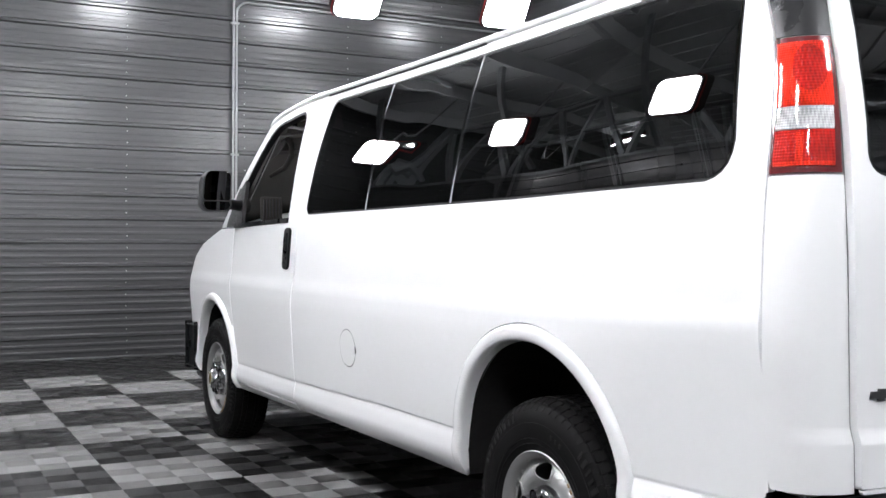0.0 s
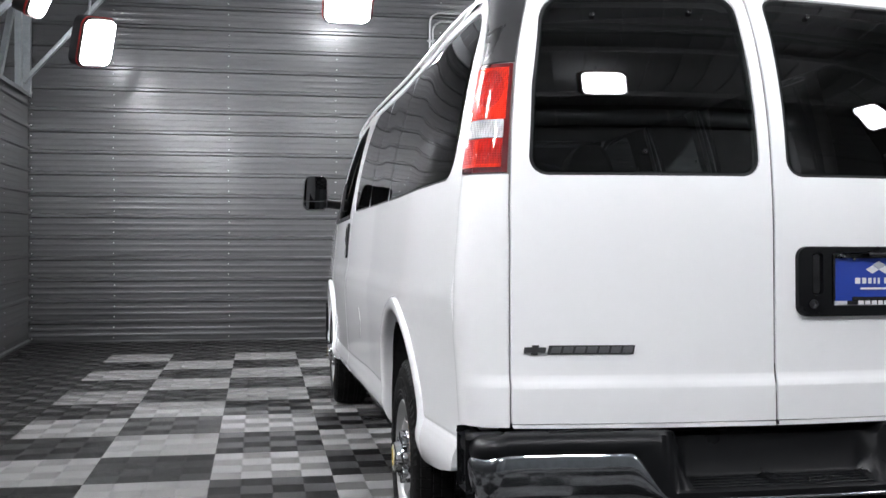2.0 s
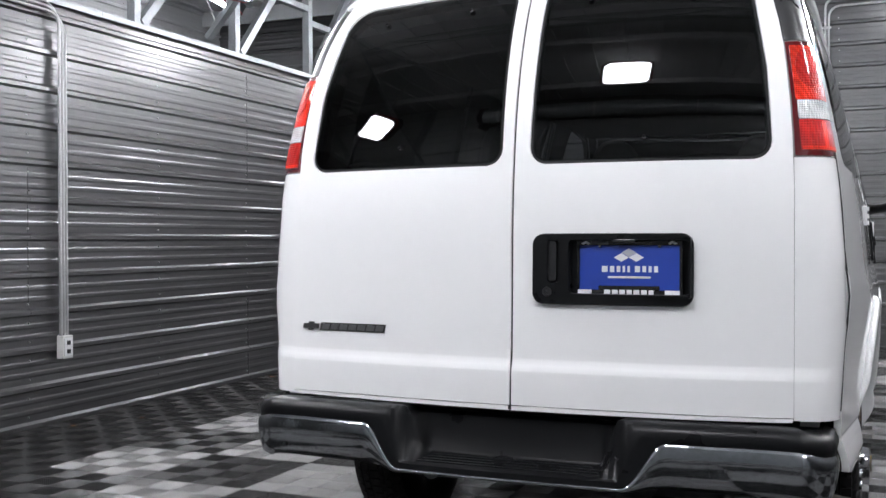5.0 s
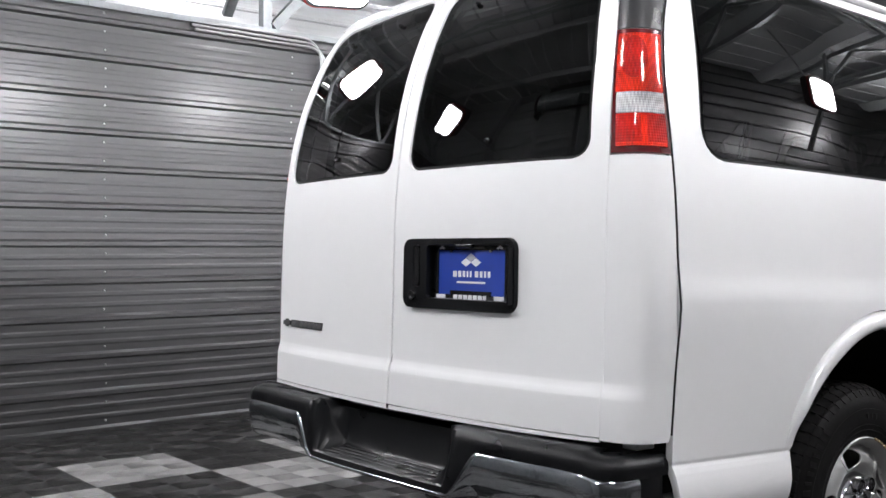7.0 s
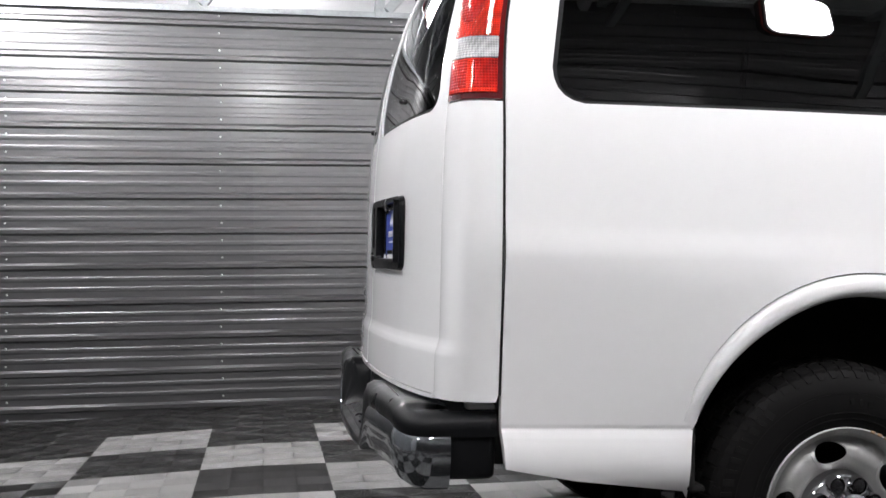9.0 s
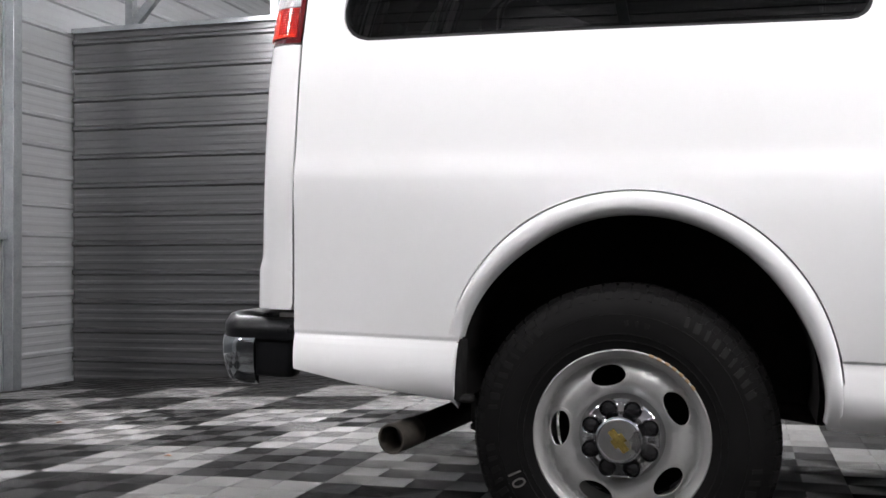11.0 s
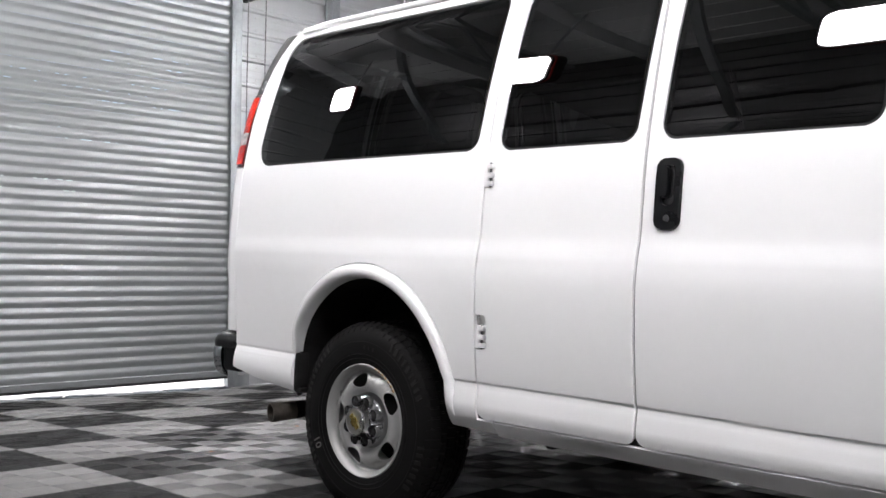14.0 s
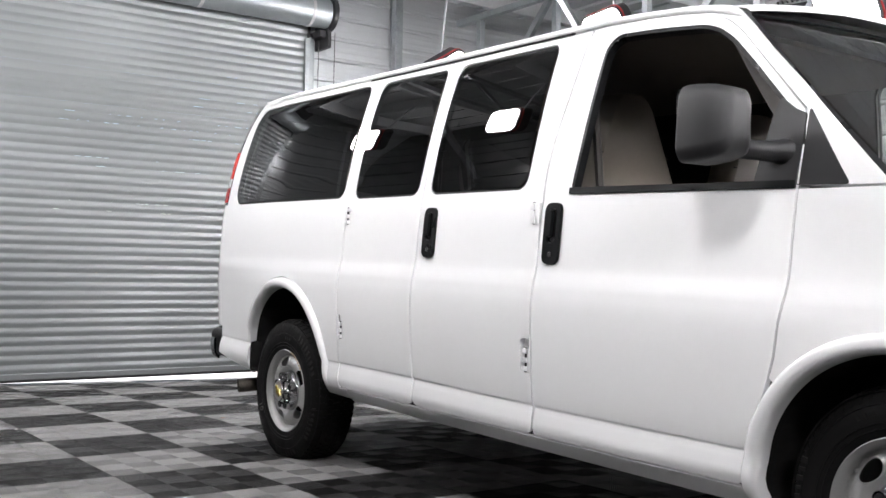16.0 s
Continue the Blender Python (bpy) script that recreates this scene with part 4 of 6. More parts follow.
def wheel_arch(s, axle, a0, a1, cz):
    """The rolled flare round a wheel opening."""
    far = axle < 1
    cy, out = axle + ((0.010 if s > 0 else 0.026) if far else 0.0), 0.008 if far else 0.0
    sec = [(0.424, -0.036), (0.4265, -0.006), (0.431, 0.009), (0.439, 0.018), (0.450, 0.022), (0.462, 0.0215), (0.472, 0.0185), (0.478, 0.013), (0.4815, 0.005), (0.4830, -0.004), (0.4835, -0.016)]
    verts, faces, n = [], [], 48
    for i in range(n + 1):
        a = radians(a0 + (a1 - a0) * i / n)
        fade = smooth_step(0, 4, i) * smooth_step(0, 4, n - i) if axle < 1 else 1.0
        wide = 0.36 * (1 - smooth_step(-5, 40, a0 + (a1 - a0) * i / n) + smooth_step(120, 165, a0 + (a1 - a0) * i / n)) if far and s > 0 else 0.0
        for r, d in sec:
            r += (0.4835 - r) * wide + out + (0.014 * max(0.0, math.cos(a)) if far and s < 0 else 0.0)
            y, z = cy + r * math.cos(a), cz + r * math.sin(a)
            px = flank(s, y, max(z, 0.395))[0]
            verts.append((px + s * (d * fade * (0.65 if s < 0 and axle < 1 else 1.0) if d > 0 else d), y, z + (lift(y) if s < 0 else 0.0)))
    m = len(sec)
    for i in range(n):
        for j in range(m - 1):
            q = (i * m + j, i * m + j + 1, (i + 1) * m + j + 1, (i + 1) * m + j)
            faces.append(q if s > 0 else q[::-1])
    return mesh_ob("wheel_arch", verts, faces, M["paint"], van, smooth=True)


def wheel_house(s, cy, cz):
    """The black inner shell of a wheel well."""
    verts, faces, n = [], [], 24
    rad = 0.450 if cy < 1 else 0.436
    for i in range(n + 1):
        a = radians(-9 + 198 * i / n)
        for x in (0.952, 0.60):
            verts.append((s * x, cy + rad * math.cos(a), cz + rad * math.sin(a) + (lift(cy) if s < 0 else 0.0)))
    for i in range(n):
        faces.append((2 * i, 2 * i + 1, 2 * i + 3, 2 * i + 2))
    hub = len(verts)
    verts.append((s * 0.60, cy, cz))
    for i in range(n):
        faces.append((2 * i + 1, hub, 2 * i + 3))
    return mesh_ob("wheel_house", verts, faces, M["under"], van, "black wheel well liner", smooth=False)


ARCH_RZ, ARCH_FZ = 0.491, 0.463
US = span(-1.0, 4.4, 0.12)


def smooth_line(pts, n=6):
    """Points along a smooth curve through the given ones."""
    out = []
    p = [pts[0]] + list(pts) + [pts[-1]]
    for a, b, c, d in zip(p, p[1:], p[2:], p[3:]):
        for k in range(n):
            t = k / n
            out.append(tuple(0.5 * (2 * b[i] + (c[i] - a[i]) * t + (2 * a[i] - 5 * b[i] + 4 * c[i] - d[i]) * t * t + (3 * b[i] - a[i] - 3 * c[i] + d[i]) * t ** 3) for i in (0, 1)))
    return out + [tuple(pts[-1])]


def quarter_edge(zs=(0.485, 0.60, 0.9, 1.2, 1.39, 1.5, 1.6, 1.68, 1.76, 1.84, 1.9, 1.96, 2.0)):
    return [(SEAM_Y(z) + GAP, z) for z in zs]


QUARTER_GLASS = (-0.868, 0.486, -0.785, 0.520, 1.390, 1.956)
DOOR_GLASS = ((0.596, 1.150, 0.626, 1.176), (1.245, 1.900, 1.272, 1.925))


DOOR_LEAN = [(2.0115, 1.45), (2.020, 1.55), (2.043, 1.66), (2.071, 1.807), (2.089, 1.926), (2.105, 1.985)]


def build_side(s):
    f, fl = side(s), s < 0
    low_r = [(-0.975 + GAP, 0.485), (-0.80, 0.455), (-0.52, 0.424)]
    cut, drop = [], 0.009 if s > 0 else 0.0
    for i in range(61):
        a = 190 - 198 * i / 60
        r = (0.460 if s > 0 else 0.442) + (0.0350 if s > 0 else 0.0530) * smooth_step(-1, 4, a) * (1 - smooth_step(158, 163, a) if s > 0 else 1 - smooth_step(178, 184, a))
        r += 0.014 * max(0.0, math.cos(radians(a))) if s < 0 else 0.0
        cut.append((AXLE_R[0] + (0.010 if s > 0 else 0.026) + r * math.cos(radians(a)), ARCH_RZ - drop + r * math.sin(radians(a))))
    front_seam = 0.547 if s > 0 else 2.062
    ay = ARCH_FRONT if s > 0 else ARCH_LEFT
    sill_z = 0.402 if s > 0 else 0.424
    foot = [(0.609, sill_z), (0.609, 0.444), (front_seam - GAP, 0.444)] if s > 0 else [(front_seam - GAP, sill_z)]
    outline = low_r + cut + [(cut[-1][0] + 0.004, 0.408)] + foot + [(front_seam - GAP, 1.99)] + quarter_edge()[::-1][:-1]
    if s > 0:
        wins = [strip_window(*QUARTER_GLASS, r=(0.075, 0.045, 0.035, 0.11))]
    else:
        wins = [strip_window(-0.878, 1.990, -0.808, 1.912, r=(0.085, 0.04, 0.05, 0.10))]
    q = panel("rear_quarter", outline, f, M["paint"], van, "white painted rear side panel", holes=[offset(w, 0.006) for w in wins], us=US, vs=ZC, flip=fl)
    if s > 0:
        window(q, wins[0], f, fl, M["glass_dark"], US, ZC)
    else:
        cuts = [(-0.878, -0.808), (0.540, 0.500), (1.292, 1.264), (1.990, 1.912)]
        for i in range(3):
            (b0, t0), (b1, t1) = cuts[i], cuts[i + 1]
            g = 0.004
            r = (0.085 if i == 0 else 0.004, 0.04 if i == 2 else 0.004, 0.05 if i == 2 else 0.004, 0.10 if i == 0 else 0.004)
            window(q, strip_window(b0 + (g if i else 0), b1 - (g if i < 2 else 0), t0 + (g if i else 0), t1 - (g if i < 2 else 0), r=r), f, fl, M["glass_dark"], US, ZC)
        for b, t in cuts[1:3]:
            panel("window_bar", [(b - 0.0035, 1.392), (b + 0.0035, 1.392), (t + 0.0035, 1.945), (t - 0.0035, 1.945)], f, M["grey_print"], q, "thin pale bar between panes", depth=0.004, lift=-0.001, flip=fl, vs=ZC)
        # round fuel flap
        fy, fz = 1.384, 0.784
        # flat black ring, and notch patch below, drawn for shade in the flap's gap
        panel("fuel_groove", arc(fy, fz, 0.0835, 0, 360, 40)[:-1], f, M["seam"], q, depth=0.0, lift=0.0006, flip=fl, us=US, vs=ZC, holes=[arc(fy, fz, 0.0805, 0, 360, 40)[:-1]])
        flap = panel("fuel_flap", arc(fy, fz, 0.0800, 0, 360, 40)[:-1], f, M["paint"], q, "round white fuel flap", depth=0.003, lift=0.0018, flip=fl, us=span(fy - 0.1, fy + 0.1, 0.04), vs=ZC)
        panel("finger_notch", rounded([(fy - 0.092, fz - 0.02), (fy - 0.079, fz - 0.02), (fy - 0.079, fz + 0.016), (fy - 0.092, fz + 0.016)], 0.006), f, M["seam"], flap, depth=0.0, lift=0.0022, flip=fl)
    wheel_arch(s, AXLE_R[0], -7, 166 if s > 0 else 187, ARCH_RZ - drop)
    wheel_house(s, AXLE_R[0] + (0.0 if s > 0 else 0.016), ARCH_RZ)
    # mud flap behind the wheel
    bm = box_bm(s * 0.895, s * (0.962 if s > 0 else 0.930), -0.512, -0.490, 0.425, 0.588, bevel=0.009, seg=3)
    add_box(bm, s * 0.905, s * (0.960 if s > 0 else 0.928), -0.506, -0.462, 0.420, 0.440, bevel=0.009, seg=3)
    part("mud_flap", bm, M["under"], van, smooth=40)
    # doors of the kerb side
    if s > 0:
        for k, (y0, y1, wb0, wb1, wt0, wt1) in enumerate(((0.549, 1.195, *DOOR_GLASS[0]), (1.200, 2.009, *DOOR_GLASS[1]))):
            w = strip_window(wb0, wb1, wt0, wt1, z0=1.384, z1=1.954, r=(0.045, 0.045, 0.03, 0.055))
            pk = rounded([(0.5525, 0.692), (0.600, 0.692), (0.600, 0.812), (0.5525, 0.812)] if k == 0 else [(1.950, 0.682), (2.0055, 0.682), (2.0055, 0.812), (1.950, 0.812)], [0.002, 0.016, 0.02, 0.004] if k == 0 else [0.016, 0.002, 0.004, 0.02])
            d = panel("side_door", rounded([(y0 + GAP, 0.452), (y1 - GAP, 0.452)] + ([(y - 0.0025 - GAP, z) for y, z in DOOR_LEAN] if k else [(y1 - GAP, 1.985)]) + [(y0 + GAP, 1.985)], [0.03, 0.03] + [0.01] * (7 if k else 2)), f, M["paint"], van,
                      "white hinged side door", holes=[offset(w, 0.006), pk], us=US, vs=ZC, flip=fl)
            window(d, w, f, fl, M["glass_dark"], US, ZC)
            if k == 0:
                hinge(d, 0.5485, 1.294, s, 1)
                hinge(d, 0.5455, 0.736, s, 1, pocket=pk)
            else:
                hinge(d, 2.007, 1.285, s, -1, knuckles=((-0.50, 0.12), (0.14, 0.50)))
                hinge(d, 2.007, 0.730, s, -1, h=0.088, pocket=pk)
                handle(d, 1.290, 1.212, s, h=0.214, w=0.084)
                bm = bmesh.new()
                add_lathe(bm, [(0, 0.0005), (0.004, 0.006), (0.0, 0.011)], 12, "x")
                dot = part("window_latch_cap", bm, M["chain"], d)
                dot.location = (body_x(1.36, 1.68) - 0.002, 1.36, 1.68)
    y0 = 2.014 if s > 0 else 2.066
    # front door with its cut for the wheel
    fc = [p for p in arc(ay, ARCH_FZ, 0.4875, 200, 100, 30) if p[0] < 3.052 and p[1] > 0.46]
    outline = [(y0 + GAP, 0.452), (fc[0][0] - 0.01, 0.452)] + fc + [(3.080, 0.85), (3.092, 0.95), (3.106, 1.03), (3.109, 1.10), (3.112, 1.345), (3.120, 1.42)] + smooth_line([(3.105, 1.574), (2.910, 1.772), (2.802, 1.874), (2.71, 1.930), (2.56, 1.965), (2.40, 1.980)]) + ([(y + 0.0025 + GAP, z) for y, z in DOOR_LEAN[::-1]] if s > 0 else [(y0 + 0.10, 1.985), (y0 - 0.02 + GAP, 1.985), (y0 + GAP, 1.40)])
    hole = rounded([(y0 + 0.146, 1.366), (3.055, 1.352), (3.085, 1.44), (3.060, 1.580), (2.888, 1.753), (2.775, 1.858), (2.68, 1.908), (2.45, 1.930), (y0 + 0.190, 1.945)], [0.02, 0.01, 0.05, 0.06, 0.9, 0.5, 0.25, 0.9, 0.07], 8)
    fd = panel("front_door", outline, f, M["paint"], van, "white front door with its window open", holes=[offset(hole, 0.004)], us=US, vs=ZC, flip=fl)
    panel("window_seal", offset(hole, 0.006), f, M["black"], fd, "black rubber window frame", depth=0.03, lift=-0.002, flip=fl, us=US, vs=ZC, holes=[offset(hole, -0.010)])
    panel("belt_strip", [(y0 + 0.143, 1.354), (3.110, 1.341), (3.110, 1.363), (y0 + 0.143, 1.376)], f, M["black"], fd, depth=0.012, lift=0.008, flip=fl, us=US)
    handle(fd, 2.088, 1.207, s, h=0.228, w=0.084) if s > 0 else handle(fd, y0 + 0.115, 1.220, s)
    # mirror mount triangles
    panel("sail_trim", rounded([(2.965, 1.362), (3.112, 1.350), (3.116, 1.562), (3.075, 1.580), (3.02, 1.620), (3.00, 1.56)], [0.004, 0.002, 0.01, 0.01, 0.006, 0.08]), f, M["grey_plastic"], fd, "grey plastic mirror mount", depth=0.02, lift=0.006, flip=fl, us=US, vs=ZC)
    panel("quarter_trim", rounded([(3.1225, 1.349), (3.282, 1.347), (3.1235, 1.582)], [0.002, 0.006, 0.004]), f, M["grey_plastic"], van, "grey plastic corner trim", depth=0.01, lift=0.004, flip=fl, us=US, vs=ZC)
    # A-pillar and fender
    panel("windscreen_pillar", [(3.122, 1.348), (3.395, 1.345), (3.211, 1.527), (3.069, 1.673)] + smooth_line([(2.935, 1.798), (2.810, 1.920), (2.74, 1.965), (2.56, 1.995)]) + smooth_line([(2.56, 1.9675), (2.712, 1.9325), (2.805, 1.8765), (2.913, 1.7745), (3.112, 1.579)]) + [(3.126, 1.42)], f, M["paint"], van, us=US, vs=ZC, flip=fl)
    fen = [(3.1205, 1.338), (3.1175, 1.10), (3.1145, 1.03), (3.1005, 0.95), (3.0885, 0.85), (3.070, 0.785)] + [p for p in arc(ay, ARCH_FZ, 0.434, 140, -12, 40)] + [(3.98, 0.41), (4.08, 0.44), (4.17, 0.64), (4.20, 0.90), (4.17, 1.07), (4.08, 1.165), (3.86, 1.248), (3.60, 1.30), (3.40, 1.338)]
    panel("front_fender", fen, f, M["paint"], van, "white front wing", us=US, vs=ZC, flip=fl)
    wheel_arch(s, ay, -6, 186, ARCH_FZ)
    wheel_house(s, ay, ARCH_FZ)
    # rocker under the doors
    r0 = AXLE_R[0] + 0.434 if s < 0 else 0.6145
    panel("rocker", [(r0 if s > 0 else 2.066, sill_z - 0.010), (ay - 0.475, sill_z - 0.017), (ay - 0.482, 0.444), (r0 if s > 0 else 2.066, 0.444)], f, M["paint"], van, us=US, vs=(0.41, 0.425), flip=fl)
    # dark strips behind the shut lines, drawing their shade, and the cabin lining
    for y in ((0.547, 1.1975, 2.0115) if s > 0 else (2.064,)):
        gap_strip("door_seal", [(y - 0.02, 0.42), (y + 0.02, 0.42), (y + 0.02, 1.985), (y - 0.02, 1.985)], f, fl, van)
    if s > 0:
        gap_strip("door_seal", [(y - 0.02, z) for y, z in DOOR_LEAN] + [(y + 0.02, z) for y, z in DOOR_LEAN[::-1]], f, fl, van, lift=-0.0085)
    gap_strip("door_seal", [(3.05, 0.80), (3.13, 0.80), (3.15, 1.35), (3.09, 1.35)], f, fl, van)
    gap_strip("sill_seal", [(0.42, 0.43), (2.96, 0.43), (2.96, 0.47), (0.42, 0.47)], f, fl, van, material="seam")
    holes = ([offset(strip_window(*QUARTER_GLASS), 0.012), *(offset(strip_window(*g), 0.012) for g in DOOR_GLASS)] if s > 0
             else [offset(strip_window(-0.878, 1.990, -0.808, 1.912), 0.012)]) + [offset(hole, 0.004)]
    panel("side_lining", [(-0.93, 0.955), (3.09, 0.955), (3.10, 1.42), (2.72, 1.90), (2.5, 1.985), (-0.70, 1.985), (-0.90, 1.85)], f, M["cabin"], van, "dark inner side lining", holes=holes, depth=0.0, lift=-0.034, us=US, vs=ZC, flip=fl)
    # drip rail along the roof edge
    bm = bmesh.new()
    up = lift if s < 0 else (lambda y: 0.0)
    pts = [(flank(s, y, 2.0)[0] + s * 0.004, y, 2.004 + up(y)) for y in span(-0.70, 2.15, 0.15)] + [(flank(s, y, z)[0] + s * 0.003, y, z + up(y)) for y, z in ((2.25, 2.000), (2.40, 1.992), (2.56, 1.978), (2.67, 1.964), (2.76, 1.942), (2.81, 1.918))]
    add_tube(bm, pts, [0.005] + [0.0135] * (len(pts) - 2) + [0.006], 8)
    part("drip_rail", bm, M["paint"], van, "white roof drip rail", smooth=60)
    # black tube drawn for the shade in the slot under the rail
    bm = bmesh.new()
    add_tube(bm, [(flank(s, y, 1.985)[0] + s * 0.003, y, 1.9885 + up(y)) for y in span(0.5, 2.0, 0.3)], 0.0045, 6)
    part("rail_shadow_gap", bm, M["seam"], van, smooth=60)
    # corner post, tail lamp, dark upper trim
    c = corner(s)
    UU, ZZ = span(0.0, 1.0, 0.08), [0.65, 0.7, 0.751, 0.757, 0.772, 0.788, 0.795, 0.82, 0.9, 1.1, 1.3, 1.39, 1.45, 1.5, 1.55, 1.6, 1.65, 1.7, 1.75, 1.8, 1.85, 1.9, 1.95, 2.0]
    ge = 0.002
    cp = panel("corner_panel", [(ge, 0.645 if s > 0 else 0.638), (0.962, 0.644 if s > 0 else 0.637), (0.984, 0.660), (0.984, 1.384), (ge, 1.384)], c, M["paint"], van, "white rear corner panel", us=UU, vs=ZZ, flip=fl)
    panel("corner_trim", [(ge, 1.732), (0.985, 1.732), (0.985, 1.99), (ge, 1.99)], c, M["trim_dark"], van, "dark grey plastic upper corner trim", depth=0.015, lift=-0.003, us=UU, vs=ZZ, flip=fl)
    # two strips coloured as the shade in the corner panel's shut lines
    panel("post_seal", [(-0.04, 0.65), (0.90, 0.65), (0.90, 1.995), (-0.04, 1.995)], c, M["gap"], van, depth=0.0, lift=-0.0060, us=UU, vs=ZZ, flip=fl)
    panel("corner_seal", [(0.88, 0.66), (1.04, 0.66), (1.04, 1.995), (0.88, 1.995)], c, M["seam" if s > 0 else "gap"], van, depth=0.0, lift=-0.010, us=UU, vs=ZZ, flip=fl)
    # black strip drawn for the shade in the gap at the quarter panel's edge
    zz = [0.66 + 0.0665 * i for i in range(21 if s > 0 else 0)]
    strip = [(s * (body_x(SEAM_Y(z), z) - d), SEAM_Y(z) + GAP - 0.0012 - 0.0015 * (d > 0.002), z + (lift(SEAM_Y(z)) if s < 0 else 0.0)) for z in zz for d in (0.0065, 0.0008)]
    if strip:
        mesh_ob("edge_strip", strip, [(2 * i, 2 * i + 1, 2 * i + 3, 2 * i + 2) for i in range(len(zz) - 1)], M["seam"], van)
    tl = panel("tail_lamp", [(0.02, 1.390), (0.98, 1.390), (0.98, 1.726), (0.02, 1.726)], c, M["lens_edge"], van, "red tail lamp with a clear middle band", depth=0.02, lift=0.0005, us=UU, vs=ZZ, flip=fl)
    for nm, u0, u1, z0, z1, mm, lf in (("brake_lens", 0.10, 0.92, 1.405, 1.492, "red_lens", 0.004), ("reverse_lens", 0.10, 0.92, 1.494, 1.549, "clear_lens", 0.0045), ("signal_lens", 0.08, 0.92, 1.551, 1.712, "orange_lens", 0.004)):
        lens = panel(nm, rounded([(u0, z0), (u1, z0), (u1, z1), (u0, z1)], 0.006), c, M[mm], tl, {"brake_lens": "red brake lens", "reverse_lens": "clear ribbed reversing lens", "signal_lens": "orange-red ribbed lens"}[nm], depth=0.006, lift=lf, us=UU, vs=ZZ, flip=fl)
        if nm == "signal_lens":
            panel("inner_reflector", [(0.40 + 0.26 * math.cos(a), 1.645 + 0.058 * math.sin(a)) for a in np.linspace(0, 2 * math.pi, 25)[:-1]], c, M["red_lens"], lens, "round darker red bowl", depth=0.002, lift=0.0052, us=UU, vs=ZZ, flip=fl)
        if nm == "brake_lens":
            panel("inner_bar", [(0.50, 1.413), (0.60, 1.413), (0.60, 1.486), (0.50, 1.486)], c, M["orange_lens"], lens, depth=0.002, lift=0.005, us=UU, vs=ZZ, flip=fl)
            panel("low_reflector", [(0.12, 1.406), (0.90, 1.406), (0.90, 1.416), (0.12, 1.416)], c, M["orange_lens"], lens, depth=0.002, lift=0.0052, us=UU, vs=ZZ, flip=fl)


for s in (1, -1):
    build_side(s)


def rear_door(s):
    xs = span(-0.85, 0.85, 0.07)
    zs = [0.66, 0.70, 0.74, 0.751, 0.757, 0.772, 0.788, 0.795, 0.81, 0.9, 1.05, 1.2, 1.3, 1.39, 1.45, 1.52, 1.6, 1.68, 1.75, 1.82, 1.88, 1.94]
    outer = [(s * (POST_X(z) + (0.0083 if s > 0 else -0.0022)), z) for z in (0.652, 1.0, 1.3, 1.45, 1.55, 1.65, 1.72, 1.8, 1.88, 1.95, 1.99)]
    outline = [(s * 0.004, 0.652)] + outer + [(s * 0.004, 1.99)]
    a, b = (0.054, 0.748) if s > 0 else (0.043, 0.739)
    win = rounded([(s * a, 1.386), (s * b, 1.386), (s * (b - 0.022), 1.65), (s * (b - 0.080), 1.955), (s * (a + 0.004), 1.972)], [0.045, 0.045, 0.3, 0.09, 0.05])
    cut = [rounded([(0.168, 0.980), (0.537, 0.980), (0.536, 1.158), (0.168, 1.158)], 0.012)] if s > 0 else []
    d = panel("rear_door", outline, rear, M["paint"], van, "white rear cargo door", holes=[offset(win, 0.006)] + cut, us=xs, vs=zs)
    window(d, win, rear, False, M["glass_rear"], xs, zs)
    for x, z in ((0.395, 1.452), (0.512, 1.888), (0.20, 1.905)):
        bm = bmesh.new()
        add_lathe(bm, [(-0.003, 0.0005), (-0.005, 0.004), (-0.006, 0.006), (-0.002, 0.0085), (0.004, 0.0085)], 14, "y")
        b = part("glass_bolt", bm, M["black_gloss"], d, "small round metal glass fixing", smooth=50)
        b.location = (s * x, body_rear(x, z) - 0.002, z)
    panel("door_lining", [(s * 0.01, 0.95)] + [(s * (POST_X(z) - 0.03), z) for z in (0.95, 1.4, 1.7, 1.9)] + [(s * 0.01, 1.97)], rear, M["cabin"], d, holes=[offset(win, 0.012)], depth=0.0, lift=-0.06, us=xs, vs=zs)
    edge = POST_X(0.652) + (0.0083 if s > 0 else -0.0022)
    panel("lower_lip", [(s * 0.004, 0.636), (s * (edge - 0.004), 0.639), (s * edge, 0.648), (s * 0.004, 0.648)], rear, M["paint"], d, depth=0.012, lift=0.001, us=xs)
    return d


doors = {s: rear_door(s) for s in (1, -1)}
# black strip drawn for the shade between the two rear doors
panel("door_seal", [(-0.02, 0.63), (0.02, 0.63), (0.02, 1.99), (-0.02, 1.99)], rear, M["seam"], van, depth=0.0, lift=-0.007, vs=span(0.65, 2.0, 0.06))
panel("header", [(-0.72, 1.985), (0.72, 1.985), (0.70, 2.035), (-0.70, 2.035)], rear, M["paint"], van, us=span(-0.7, 0.7, 0.1), vs=(2.0, 2.02))

# tow eye of the left door: black nick in the shut line
bm = box_bm(-0.005, 0.005, body_rear(0, 0.65) - 0.002, body_rear(0, 0.65) + 0.02, 0.639, 0.650)
part("latch_stop", bm, M["seam"], van)


